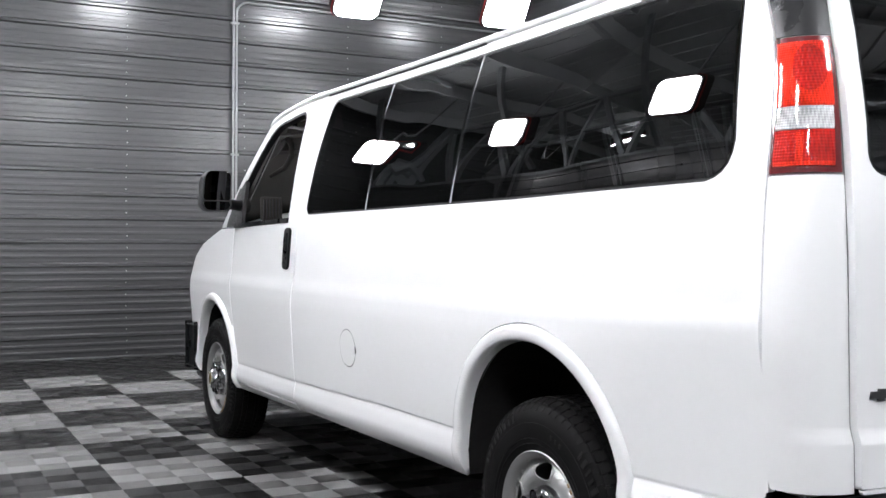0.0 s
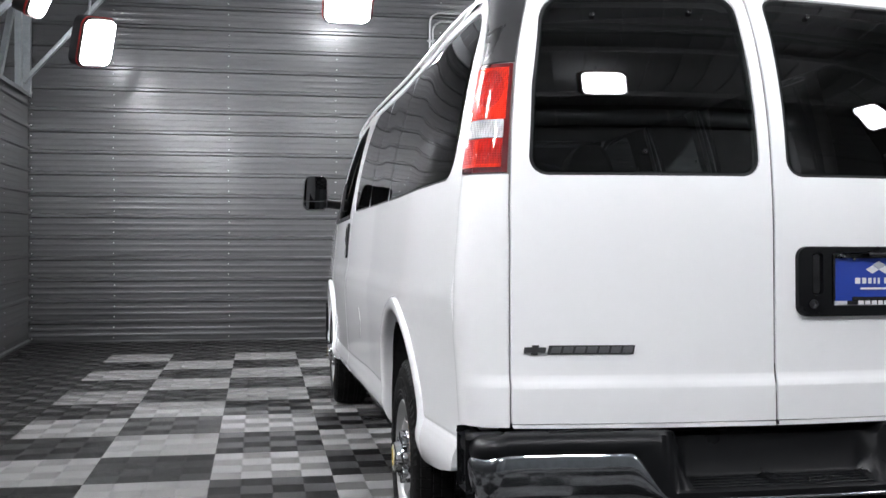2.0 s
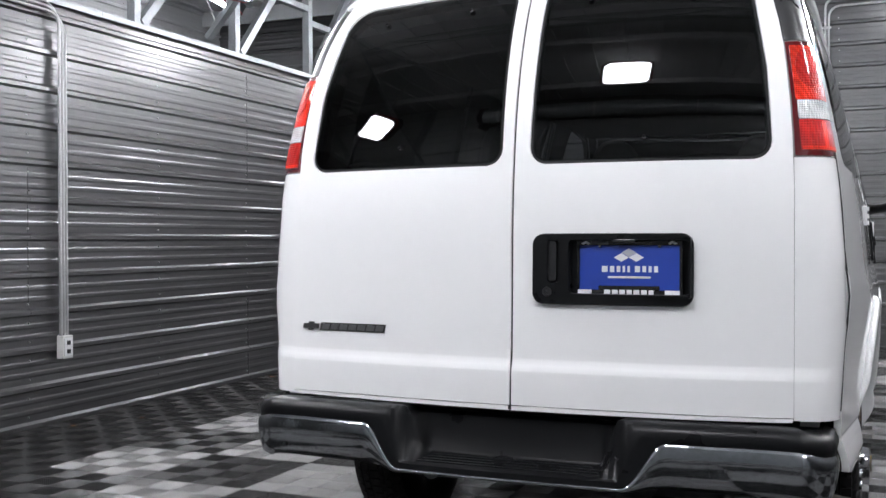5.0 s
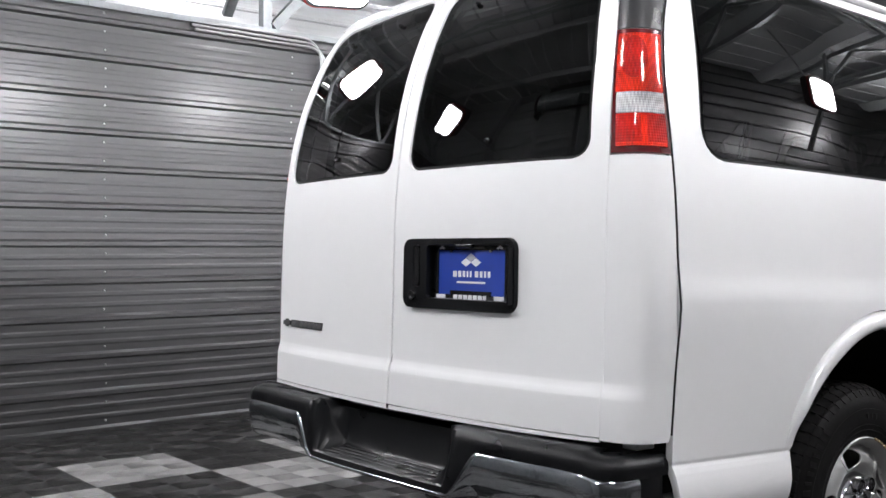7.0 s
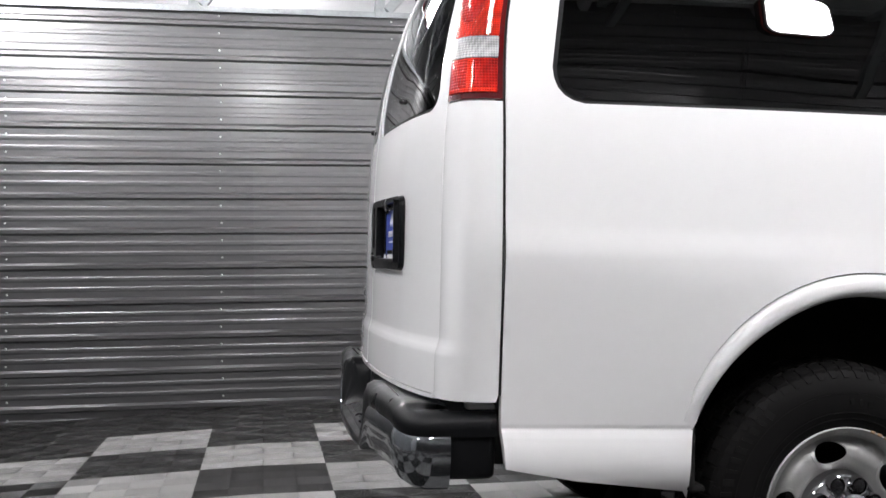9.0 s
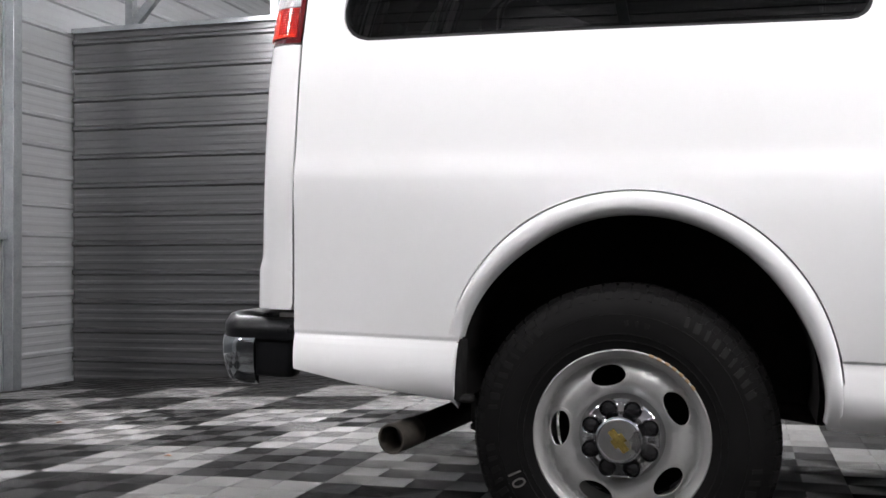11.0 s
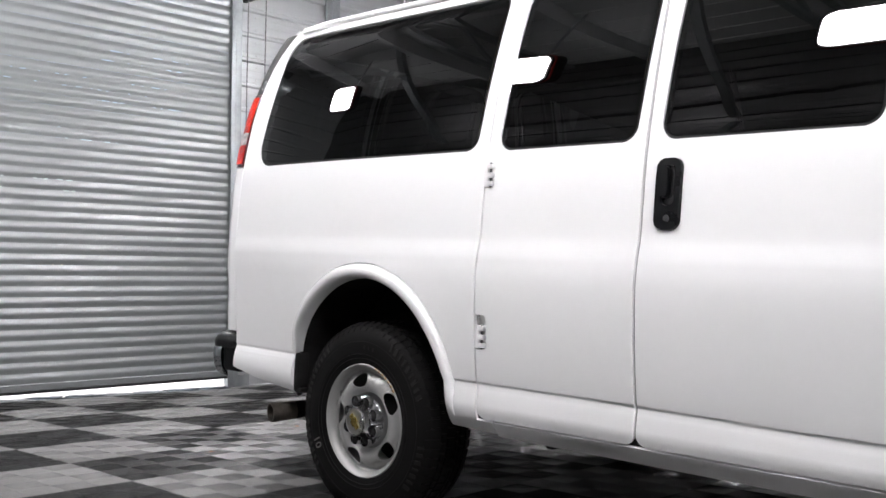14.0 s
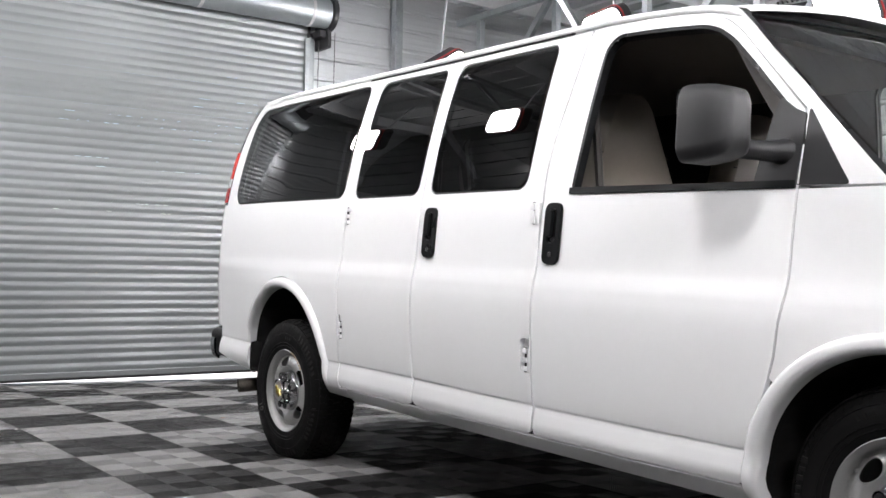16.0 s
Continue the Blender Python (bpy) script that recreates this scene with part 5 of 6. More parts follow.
def plate_housing():
    d = doors[1]
    xs, zs = span(0.0, 0.6, 0.06), span(0.95, 1.2, 0.05)
    out = rounded([(0.070, 0.960), (0.538, 0.960), (0.538, 1.168), (0.070, 1.168)], 0.030)
    hole = rounded([(0.180, 0.990), (0.531, 0.990), (0.530, 1.150), (0.180, 1.150)], 0.012)
    pull = rounded([(0.116, 1.022), (0.152, 1.022), (0.152, 1.150), (0.116, 1.150)], 0.012)
    h = panel("plate_housing", out, rear, M["black"], d, "black plastic plate housing with a door pull", holes=[hole, pull], depth=0.017, lift=0.015, us=xs, vs=zs)
    panel("pull_recess", rounded([(0.108, 1.016), (0.160, 1.016), (0.160, 1.156), (0.108, 1.156)], 0.012), rear, M["black"], h, depth=0.0, lift=0.003, us=xs, vs=zs)
    panel("recess", offset(hole, 0.004), rear, M["black"], h, depth=0.0, lift=-0.018, us=xs, vs=zs)
    yb, yf = body_rear(0.4, 1.07) + 0.020, body_rear(0.1, 1.07) - 0.004
    for a in ((0.172, 0.180, 0.984, 1.156), (0.531, 0.536, 0.984, 1.156), (0.180, 0.531, 0.982, 0.990), (0.180, 0.531, 1.150, 1.157)):
        part("recess_wall", box_bm(a[0], a[1], yf, yb, a[2], a[3]), M["black"], h)
    panel("pull_grip", rounded([(0.119, 1.028), (0.142, 1.028), (0.142, 1.146), (0.119, 1.146)], 0.008), rear, M["black_gloss"], h, depth=0.010, lift=0.012)
    bm = bmesh.new()
    add_lathe(bm, [(-0.005, 0.0005), (-0.003, 0.007), (-0.006, 0.010), (-0.006, 0.015), (0.004, 0.016)], 18, "y")
    k = part("lock", bm, M["black_gloss"], h, "round key lock", smooth=40)
    k.location = (0.117, body_rear(0.117, 0.996) - 0.015, 0.996)
    # the plate and its holder
    cx, cz, y0 = 0.355, 1.068, body_rear(0.355, 1.068) + 0.006
    fr = bmesh.new()
    for a in ((-0.156, 0.156, 0.066, 0.080), (-0.156, 0.156, -0.080, -0.064), (-0.156, -0.147, -0.064, 0.066), (0.147, 0.156, -0.064, 0.066), (-0.09, 0.09, -0.064, -0.052)):
        add_box(fr, cx + a[0], cx + a[1], y0 - 0.006, y0 + 0.004, cz + a[2], cz + a[3], bevel=0.0015, seg=1)
    holder = part("plate_holder", fr, M["black_gloss"], h, "black plate frame with pale print")
    pl = part("plate", box_bm(cx - 0.150, cx + 0.150, y0 - 0.0015, y0 + 0.002, cz - 0.074, cz + 0.074), M["blue"], h, "blue dealer plate with pale emblem and bars")
    yy = y0 - 0.0032

    def quad(bm, pts, t=0.0009, yv=yy):
        a = [bm.verts.new((cx + x, yv, cz + z)) for x, z in pts]
        b = [bm.verts.new((cx + x, yv + t, cz + z)) for x, z in pts]
        bm.faces.new(a)
        bm.faces.new(b[::-1])
        for i in range(len(a)):
            bm.faces.new((a[i - 1], b[i - 1], b[i], a[i]))

    def diamond(x, z, w, hh):
        return [(x - w, z), (x, z - hh), (x + w, z), (x, z + hh)]
    bm = bmesh.new()
    quad(bm, diamond(-0.022, 0.031, 0.0225, 0.0125))
    quad(bm, diamond(0.022, 0.031, 0.0225, 0.0125))
    part("emblem", bm, M["white_print"], pl)
    bm = bmesh.new()
    quad(bm, diamond(0.0, 0.045, 0.0225, 0.0125))
    part("emblem_top", bm, M["grey_print"], pl)
    # plain bars for the printed lines
    for x0, x1 in ((-0.080, -0.060), (-0.056, -0.040), (-0.036, -0.022), (-0.018, -0.008), (-0.004, 0.006), (0.018, 0.036), (0.040, 0.054), (0.058, 0.070), (0.074, 0.088)):
        bm = bmesh.new()
        quad(bm, [(x0, -0.012), (x1 - 0.003, -0.012), (x1 - 0.003, 0.006), (x0, 0.006)])
        part("printed_bar", bm, M["white_print"], pl)
    bm = bmesh.new()
    quad(bm, [(-0.062, -0.030), (0.064, -0.030), (0.064, -0.024), (-0.062, -0.024)])
    part("printed_line", bm, M["white_print"], pl)
    for x0, x1 in ((-0.152, -0.108), (-0.072, -0.052), (-0.049, -0.030), (-0.027, -0.008), (-0.005, 0.012), (0.015, 0.034), (0.037, 0.056), (0.059, 0.075), (0.106, 0.150)):
        z0 = -0.076
        bm = bmesh.new()
        quad(bm, [(x0, z0), (x1 - 0.002, z0), (x1 - 0.002, z0 + 0.012), (x0, z0 + 0.012)], yv=y0 - 0.0072)
        part("printed_bar", bm, M["white_print"], holder)
    for sx in (-1, 1):
        bm = bmesh.new()
        for dx in (-0.007, 0.007):
            quad(bm, diamond(sx * 0.128 + dx, 0.072, 0.0066, 0.0036), yv=y0 - 0.0072)
        quad(bm, diamond(sx * 0.128, 0.0762, 0.0066, 0.0036), yv=y0 - 0.0072)
        part("small_emblem", bm, M["white_print"], holder)
    bm = bmesh.new()
    quad(bm, [(-0.060, 0.070), (0.062, 0.070), (0.062, 0.077), (-0.060, 0.077)], yv=y0 - 0.0072)
    part("faded_bar", bm, M["grey_plastic"], holder)
    for sx in (-0.085, 0.09):
        bm = bmesh.new()
        add_lathe(bm, [(-0.004, 0.0005), (-0.003, 0.004), (0.002, 0.0055)], 10, "y")
        b = part("plate_screw", bm, M["chrome"], pl, smooth=50)
        b.location = (cx + sx, y0 - 0.006, cz + 0.063)
    # lamp pod over the plate
    part("plate_lamp", box_bm(0.31, 0.378, y0 - 0.024, y0 - 0.010, 1.140, 1.152, bevel=0.003), M["black_gloss"], h)


plate_housing()


def door_badge():
    """Dark emblem and a slanted plaque with seven raised blocks."""
    d = doors[-1]
    z0, z1 = 0.853, 0.879

    def block(name, pts, lift, m, parent, lab=""):
        return panel(name, pts, rear, M[m], parent, lab, depth=lift * 0.9, lift=lift)
    b = block("badge", [(-0.694, z0), (-0.440, z0), (-0.434, z1), (-0.688, z1)], 0.004, "badge", d, "dark grey badge with raised slanted blocks")
    x = -0.686
    for i in range(7):
        w = 0.0335
        block("raised_block", [(x + 0.002, z0 + 0.004), (x + w - 0.004, z0 + 0.004), (x + w + 0.001, z1 - 0.004), (x + 0.007, z1 - 0.004)], 0.006, "badge_face", b)
        x += 0.0352
    z = (z0 + z1) / 2
    block("emblem", [(-0.762, z - 0.008), (-0.741, z - 0.008), (-0.741, z - 0.014), (-0.722, z - 0.014), (-0.722, z - 0.008), (-0.700, z - 0.008), (-0.697, z + 0.008), (-0.718, z + 0.008), (-0.718, z + 0.014), (-0.738, z + 0.014), (-0.738, z + 0.008), (-0.759, z + 0.008)], 0.006, "badge", d, "dark cross-shaped emblem")


door_badge()


def bumper():
    b = empty("rear_bumper")
    b.parent = van
    b["label"] = "black step bumper with worn chrome lower face"
    b.location = (0, 0.076, 0)
    path = []
    for y in (-1.065, -1.09, -1.115, -1.145, -1.18):
        path.append((-0.914, y, -1, 0))
    for a in span(180, 262, 5):
        path.append((-0.814 + 0.10 * math.cos(radians(a)), -1.215 + 0.092 * math.sin(radians(a)), math.cos(radians(a)), math.sin(radians(a))))
    for x in (-0.76, -0.70, -0.62, -0.52, *span(-0.485, -0.265, 0.0075), -0.20, -0.1, 0.0):
        path.append((x, -1.346 + 0.046 * (x / 0.8) ** 2, -0.03 * x, -1))
    path += [(-x, y, -nx, ny) for x, y, nx, ny in path[:-1]][::-1]
    end_pad = [(-0.17, 0.60), (-0.165, 0.613), (-0.11, 0.626), (-0.06, 0.632), (-0.026, 0.632), (-0.006, 0.624), (0.006, 0.604), (0.007, 0.588), (0.004, 0.573)]
    mid_pad = [(-0.150, 0.60), (-0.142, 0.612), (-0.100, 0.614), (-0.089, 0.606), (-0.084, 0.494), (-0.074, 0.483), (0.004, 0.465), (0.012, 0.459), (0.012, 0.441)]
    end_chr = [(0.005, 0.575), (0.0095, 0.569), (0.0130, 0.556), (0.0125, 0.525), (0.0065, 0.488), (-0.005, 0.457), (-0.03, 0.441)]
    mid_chr = [(0.008, 0.443), (0.0135, 0.442), (0.0165, 0.439), (0.0165, 0.435), (0.013, 0.431), (0.006, 0.428), (-0.03, 0.424)]
    ramp = ((0.318, 0.345),) * 4 + ((0.277, 0.336), (0.280, 0.366), (0.340, 0.388), (0.344, 0.412), (0.350, 0.478))

    def blend(x, j, low):
        a, e = ramp[8] if low else ramp[j]
        if low or j == 8:
            return 1 - smooth_step(a, e, abs(x))
        return 1 - min(1.0, max(0.0, (abs(x) - a) / (e - a)))

    def sweep(name, ends, mids, material, lab, rows):
        verts, faces = [], []
        for x, y, nx, ny in rows:
            ln = math.hypot(nx, ny)
            for j, ((d0, z0), (d1, z1)) in enumerate(zip(ends, mids)):
                k = blend(x, j, name == "chrome_face")
                d, z = d0 + (d1 - d0) * k, z0 + (z1 - z0) * k - 0.014 * smooth_step(0.82, 0.90, abs(x))
                verts.append((x + nx / ln * d, y + ny / ln * d, z))
        m = len(ends)
        for i in range(len(rows) - 1):
            for j in range(m - 1):
                faces.append((i * m + j, (i + 1) * m + j, (i + 1) * m + j + 1, i * m + j + 1))
        bm = bmesh.new()
        vs = [bm.verts.new(v) for v in verts]
        for q in faces:
            bm.faces.new([vs[i] for i in q])
        for i0 in (0, (len(rows) - 1) * m):
            bm.faces.new([vs[i0 + j] for j in range(m)])
        return part(name, bm, material, b, lab, smooth=48 if name == "chrome_face" else 42)
    sweep("step_pad", end_pad, mid_pad, M["black"], "black plastic step pad", path)
    sweep("chrome_face", end_chr, mid_chr, M["chrome_bumper"], "dull chrome lower face with dents", path[4:-4])
    # grooves on the step and the pads
    for k in range(4):
        y = -1.280 - 0.018 * k
        z = 0.482 - 0.0042 * k
        part("step_groove", box_bm(-0.255 - 0.012 * k, 0.255 + 0.012 * k, y - 0.004, y + 0.004, z - 0.004, z + 0.002, bevel=0.0015, seg=1), M["black"], b)
    for s in (-1, 1):
        part("pad_groove", box_bm(s * 0.45, s * 0.70, -1.284, -1.279, 0.628, 0.6332, bevel=0.0015, seg=1), M["black_gloss"], b)
        part("pad_groove", box_bm(s * 0.45, s * 0.70, -1.264, -1.259, 0.627, 0.6325, bevel=0.0015, seg=1), M["black_gloss"], b)
        bm = box_bm(s * 0.845, s * 0.911, -1.195, -1.064, 0.452, 0.607, bevel=0.020, seg=3)
        part("end_cap", bm, M["black"], b, "black plastic bumper end", smooth=50)
        part("bumper_bracket", box_bm(s * 0.40, s * 0.48, -1.15, -0.80, 0.46, 0.58), M["under"], b)
        part("mount_tab", box_bm(s * 0.82, s * 0.87, -1.13, -1.06, 0.606, 0.632, bevel=0.003), M["paint_dull"], b)
    return b


bumper()

# roof skin
def roof(x, y):
    r = 1 - abs(x / 0.81) ** 2.4
    z = 2.004 + 0.095 * r * smooth_step(-1.02, -0.35, y) - 0.03 * (1 - smooth_step(-1.0, -0.7, y)) * r * 0.4
    z -= 0.10 * smooth_step(2.35, 2.95, y) * (0.55 + 0.45 * r)
    z += lift(y) * max(0.0, -x / 0.81)
    return (x - 0.010 * max(0.0, y - 1.0) * max(0.0, -x / 0.81), y, z)


top = [(-0.806, -0.70), (-0.72, -0.86), (-0.60, -0.945), (-0.3, -0.98), (0.0, -0.99), (0.3, -0.98), (0.60, -0.945), (0.72, -0.86), (0.806, -0.70), (0.812, 2.45), (0.815, 2.66), (0.76, 2.81), (0.4, 2.88), (0, 2.89), (-0.4, 2.88), (-0.76, 2.81), (-0.80, 2.66), (-0.812, 2.45)]
panel("roof", top, roof, M["paint"], van, "white painted roof", us=span(-0.8, 0.8, 0.1), vs=span(-1.0, 2.9, 0.15), depth=0.02)
bm = box_bm(-0.78, 0.78, -0.85, 2.6, 1.93, 1.95)
part("headliner", bm, M["headliner"], van, "beige-grey cloth headliner")

# windscreen, bonnet and nose
def screen(u, v):
    x = u * (0.935 - 0.115 * v)
    y = 3.585 - 0.72 * v - 0.20 * abs(u) ** 2.2 * (1 - 0.45 * v)
    return (x + 0.016 * min(0.0, u), y, 1.330 + 0.625 * v - 0.012 * math.sin(v * math.pi) + lift(y) * max(0.0, -u))


ws = panel("windscreen", [(-0.93, 0.04), (0.93, 0.04), (0.93, 0.94), (-0.93, 0.94)], screen, M["glass_clear"], van, "curved clear windscreen", us=span(-1, 1, 0.1), vs=span(0, 1, 0.15), depth=0.0, flip=True)
panel("screen_seal", [(-1.0, 0.0), (1.0, 0.0), (1.0, 1.0), (-1.0, 1.0)], screen, M["black"], ws, "black screen surround", holes=[[(-0.945, 0.06), (0.945, 0.06), (0.945, 0.965), (-0.945, 0.965)]], us=span(-1, 1, 0.1), vs=span(0, 1, 0.15), depth=0.008, lift=0.003, flip=True)


def bonnet(x, y):
    t = (y - 3.36) / 0.92
    return (x, y, 1.345 - 0.05 * t - 0.12 * max(0, t) ** 3 - 0.03 * (x / 0.85) ** 4 + lift(y) * max(0.0, -x / 0.85))


panel("bonnet", rounded([(-0.90, 3.40), (0.90, 3.40), (0.84, 4.06), (0.62, 4.22), (-0.62, 4.22), (-0.86, 4.06)], 0.05), bonnet, M["paint"], van, "white bonnet", us=span(-0.9, 0.9, 0.12), vs=span(3.4, 4.3, 0.1))


def nose(x, z):
    return (x, 4.27 - 0.12 * abs(x / 0.85) ** 3 - 0.06 * (z - 0.8) ** 2, z)


panel("grille", rounded([(-0.55, 0.78), (0.55, 0.78), (0.55, 1.06), (-0.55, 1.06)], 0.04), nose, M["black"], van, "dark front grille", us=span(-0.6, 0.6, 0.1), flip=True)
for s in (1, -1):
    panel("headlamp", rounded([(s * 0.56, 0.80), (s * 0.82, 0.82), (s * 0.82, 1.08), (s * 0.56, 1.08)], 0.02), nose, M["clear_lens"], van, "clear headlamp", us=span(-0.9, 0.9, 0.06), flip=True)
panel("nose_panel", [(-0.84, 0.60), (0.84, 0.60), (0.84, 1.14), (-0.84, 1.14)], nose, M["paint"], van, us=span(-0.8, 0.8, 0.1), lift=-0.02, flip=True)
bm = bmesh.new()
rows = []
for x in span(-0.93, 0.93, 0.062):
    y = 4.36 - 0.16 * abs(x / 0.93) ** 4
    rows.append([(x, y - 0.10, 0.76), (x, y, 0.76), (x, y + 0.02, 0.68), (x, y + 0.01, 0.50), (x, y - 0.03, 0.42), (x, y - 0.12, 0.40)])
vs = [[bm.verts.new(p) for p in r] for r in rows]
for a, b in zip(vs, vs[1:]):
    for j in range(5):
        bm.faces.new((a[j], a[j + 1], b[j + 1], b[j]))
bm.faces.new(vs[0])
bm.faces.new(vs[-1])
part("front_bumper", bm, M["black"], van, "black front bumper", smooth=40)
for s in (1, -1):
    part("bumper_end", box_bm(s * 0.88, s * 0.975, 4.00, 4.22, 0.48, 0.76, bevel=0.02), M["black"], van, "black plastic bumper end")


def mirror(s):
    """A rounded black head on a short arm, with a tilted glass."""
    cx, cz = 1.152, 1.580 if s < 0 else 1.525
    face = rounded([(-0.094, -0.118), (0.068, -0.118), (0.095, -0.082), (0.085, 0.080), (0.060, 0.114), (-0.068, 0.116), (-0.092, 0.092)], [0.035, 0.03, 0.03, 0.05, 0.04, 0.045, 0.03], 4)
    bm = bmesh.new()
    rings = []
    for y, k in ((3.055, 0.40), (3.052, 0.62), (3.035, 0.82), (2.99, 0.94), (2.93, 0.995), (2.895, 1.0), (2.886, 0.985), (2.884, 0.95), (2.890, 0.925), (2.900, 0.92)):
        rings.append([bm.verts.new((s * (cx + 0.88 * a * k), y, cz + b * k)) for a, b in face])
    for a, b in zip(rings, rings[1:]):
        for i in range(len(a)):
            bm.faces.new((a[i - 1], a[i], b[i], b[i - 1]))
    bm.faces.new(rings[0])
    bm.faces.new(rings[-1])
    mo = part("wing_mirror", bm, M["grey_plastic"], van, "black plastic wing mirror", smooth=50)
    bm = bmesh.new()
    add_tube(bm, [(s * 0.930, 3.06, cz - 0.075), (s * 0.985, 3.035, cz - 0.074), (s * 1.04, 2.995, cz - 0.070), (s * 1.10, 2.975, cz - 0.062)], [0.044, 0.031, 0.030, 0.036], 14)
    part("mirror_arm", bm, M["grey_plastic"], mo, smooth=60)

    def glass(u, v):
        return (s * (cx + 0.88 * u), 2.893 - 0.012 * (v / 0.1) - 0.01 * (u / 0.1) ** 2 - 0.006 * (v / 0.1) ** 2, cz + v)
    panel("mirror_glass", rounded([(-0.086, -0.052), (0.086, -0.052), (0.078, 0.080), (0.056, 0.110), (-0.064, 0.110), (-0.084, 0.085)], [0.012, 0.012, 0.05, 0.03, 0.035, 0.03], 4), glass, M["mirror"], mo, "dark mirror glass", depth=0.003, lift=0.002, flip=s < 0, us=span(-0.08, 0.08, 0.02), vs=span(-0.1, 0.1, 0.02))
    panel("wide_angle_glass", rounded([(-0.085, -0.108), (0.064, -0.108), (0.084, -0.085), (0.084, -0.060), (-0.085, -0.060)], 0.015, 3), glass, M["mirror"], mo, "small wide-angle mirror", depth=0.003, lift=0.002, flip=s < 0)


for s in (1, -1):
    mirror(s)


def make_wheel(y, z, s, front=False, spin=0.0):
    """Tyre with tread blocks, silver disc with five oval slots, chrome cap and eight nuts."""
    w = empty("wheel")
    w.parent = van
    track = (0.828 if s > 0 else 0.875) if front else (0.840 if s > 0 else 0.852)
    w.matrix_basis = pose(track, y, z, spin, 0, 0) if s > 0 else pose(-track, y, z, -spin, 0, 180)
    w["label"] = "black tyre on a silver five-slot wheel"
    R = 0.387 if not front else 0.360 if s > 0 else 0.376
    bm = bmesh.new()
    grow = R - 0.374
    prof = [(-0.105, 0.212), (-0.118, 0.235), (-0.122, 0.275), (-0.119, 0.315 + grow / 2), (-0.108, 0.345 + grow), (-0.098, 0.357 + grow), (-0.085, R - 0.007), (-0.04, R - 0.006), (0.04, R - 0.006), (0.085, R - 0.007), (0.098, 0.357 + grow), (0.108, 0.345 + grow), (0.119, 0.315 + grow / 2), (0.1215, 0.29), (0.122, 0.275), (0.118, 0.235), (0.105, 0.212)]
    add_lathe(bm, prof, 72, "x")
    ty = part("tyre", bm, M["rubber"], w, "black road tyre with blocky tread", smooth=30)
    bm = bmesh.new()
    n = 64
    for k in range(n):
        a = 2 * math.pi * k / n
        m = Matrix.Rotation(a, 4, "X")
        m2 = Matrix.Rotation(a + math.pi / n, 4, "X")
        hw = 2 * math.pi * R / n * 0.45
        for x0, x1, mm, rr in ((0.066, 0.103, m, R), (-0.103, -0.066, m2, R), (0.036, 0.060, m2, R + 0.001), (-0.060, -0.036, m, R + 0.001), (-0.012, 0.030, m, R + 0.001), (-0.030, -0.016, m2, R + 0.001)):
            i0 = len(bm.verts)
            pts = [(x0, -hw, rr - 0.014), (x1, -hw, rr - 0.014), (x1, hw, rr - 0.014), (x0, hw, rr - 0.014), (x0 + 0.002, -hw * 0.86, rr), (x1 - 0.002, -hw * 0.86, rr), (x1 - 0.002, hw * 0.86, rr), (x0 + 0.002, hw * 0.86, rr)]
            if x1 > 0.1:
                pts = [(px, py, pz - (0.013 if px > 0.09 else 0)) for px, py, pz in pts]
            if x0 < -0.1:
                pts = [(px, py, pz - (0.010 if px < -0.09 else 0)) for px, py, pz in pts]
            v = [bm.verts.new(mm @ Vector(p)) for p in pts]
            for f in ((4, 5, 6, 7), (0, 1, 5, 4), (1, 2, 6, 5), (2, 3, 7, 6), (3, 0, 4, 7)):
                bm.faces.new([v[i] for i in f])
        # shoulder lugs running down the sidewall
        pts = [(0.101, -hw * 0.7, 0.350), (0.101, hw * 0.4, 0.350), (0.1135, hw * 0.2, 0.336), (0.1135, -hw * 0.5, 0.336), (0.103, -hw * 0.7, 0.3545), (0.103, hw * 0.4, 0.3545), (0.1145, hw * 0.2, 0.337), (0.1145, -hw * 0.5, 0.337)]
        pts = [(px, py, pz + grow) for px, py, pz in pts]
        v = [bm.verts.new(m @ Vector(p)) for p in pts]
        for f in ((4, 5, 6, 7), (0, 1, 5, 4), (1, 2, 6, 5), (2, 3, 7, 6), (3, 0, 4, 7)):
            bm.faces.new([v[i] for i in f])
    tread = part("tread", bm, M["rubber"], ty)
    tread["kind"] = "stuff"
    # raised sidewall bars in place of lettering, and fine moulded rings
    widths = (0.017, 0.011, 0.015, 0.009, 0.016, 0.013, 0.010)
    for a0, cnt, rr, hh in ((40, 9, 0.334 + grow / 2 - 0.006, 0.026), (-68, 9, 0.334 + grow / 2 - 0.006, 0.026), (98, 7, 0.334 + grow / 2 - 0.006, 0.026), (-12, 3, 0.288, 0.015), (168, 8, 0.334 + grow / 2 - 0.006, 0.026), (230, 7, 0.334 + grow / 2 - 0.006, 0.026)):
        for k in range(cnt):
            m = Matrix.Rotation(radians(a0 + k * 5.0), 4, "X") @ Matrix.Translation((0, 0, rr)) @ Matrix.Rotation(radians(14), 4, "X")
            wide = widths[k % 7] * (1.0 if hh > 0.02 else 0.7)
            lean = 0.0 if rr < 0.3 else 0.0075
            bm = bmesh.new()
            v = [bm.verts.new(m @ Vector((px - lean * (q / hh + 0.5), p, q))) for px in (0.1165, 0.1212 if rr > 0.3 else 0.1232) for p, q in ((-wide / 2, -hh / 2), (wide / 2, -hh / 2), (wide / 2, hh / 2), (-wide / 2, hh / 2))]
            for f in ((0, 3, 2, 1), (4, 5, 6, 7), (0, 1, 5, 4), (1, 2, 6, 5), (2, 3, 7, 6), (3, 0, 4, 7)):
                bm.faces.new([v[i] for i in f])
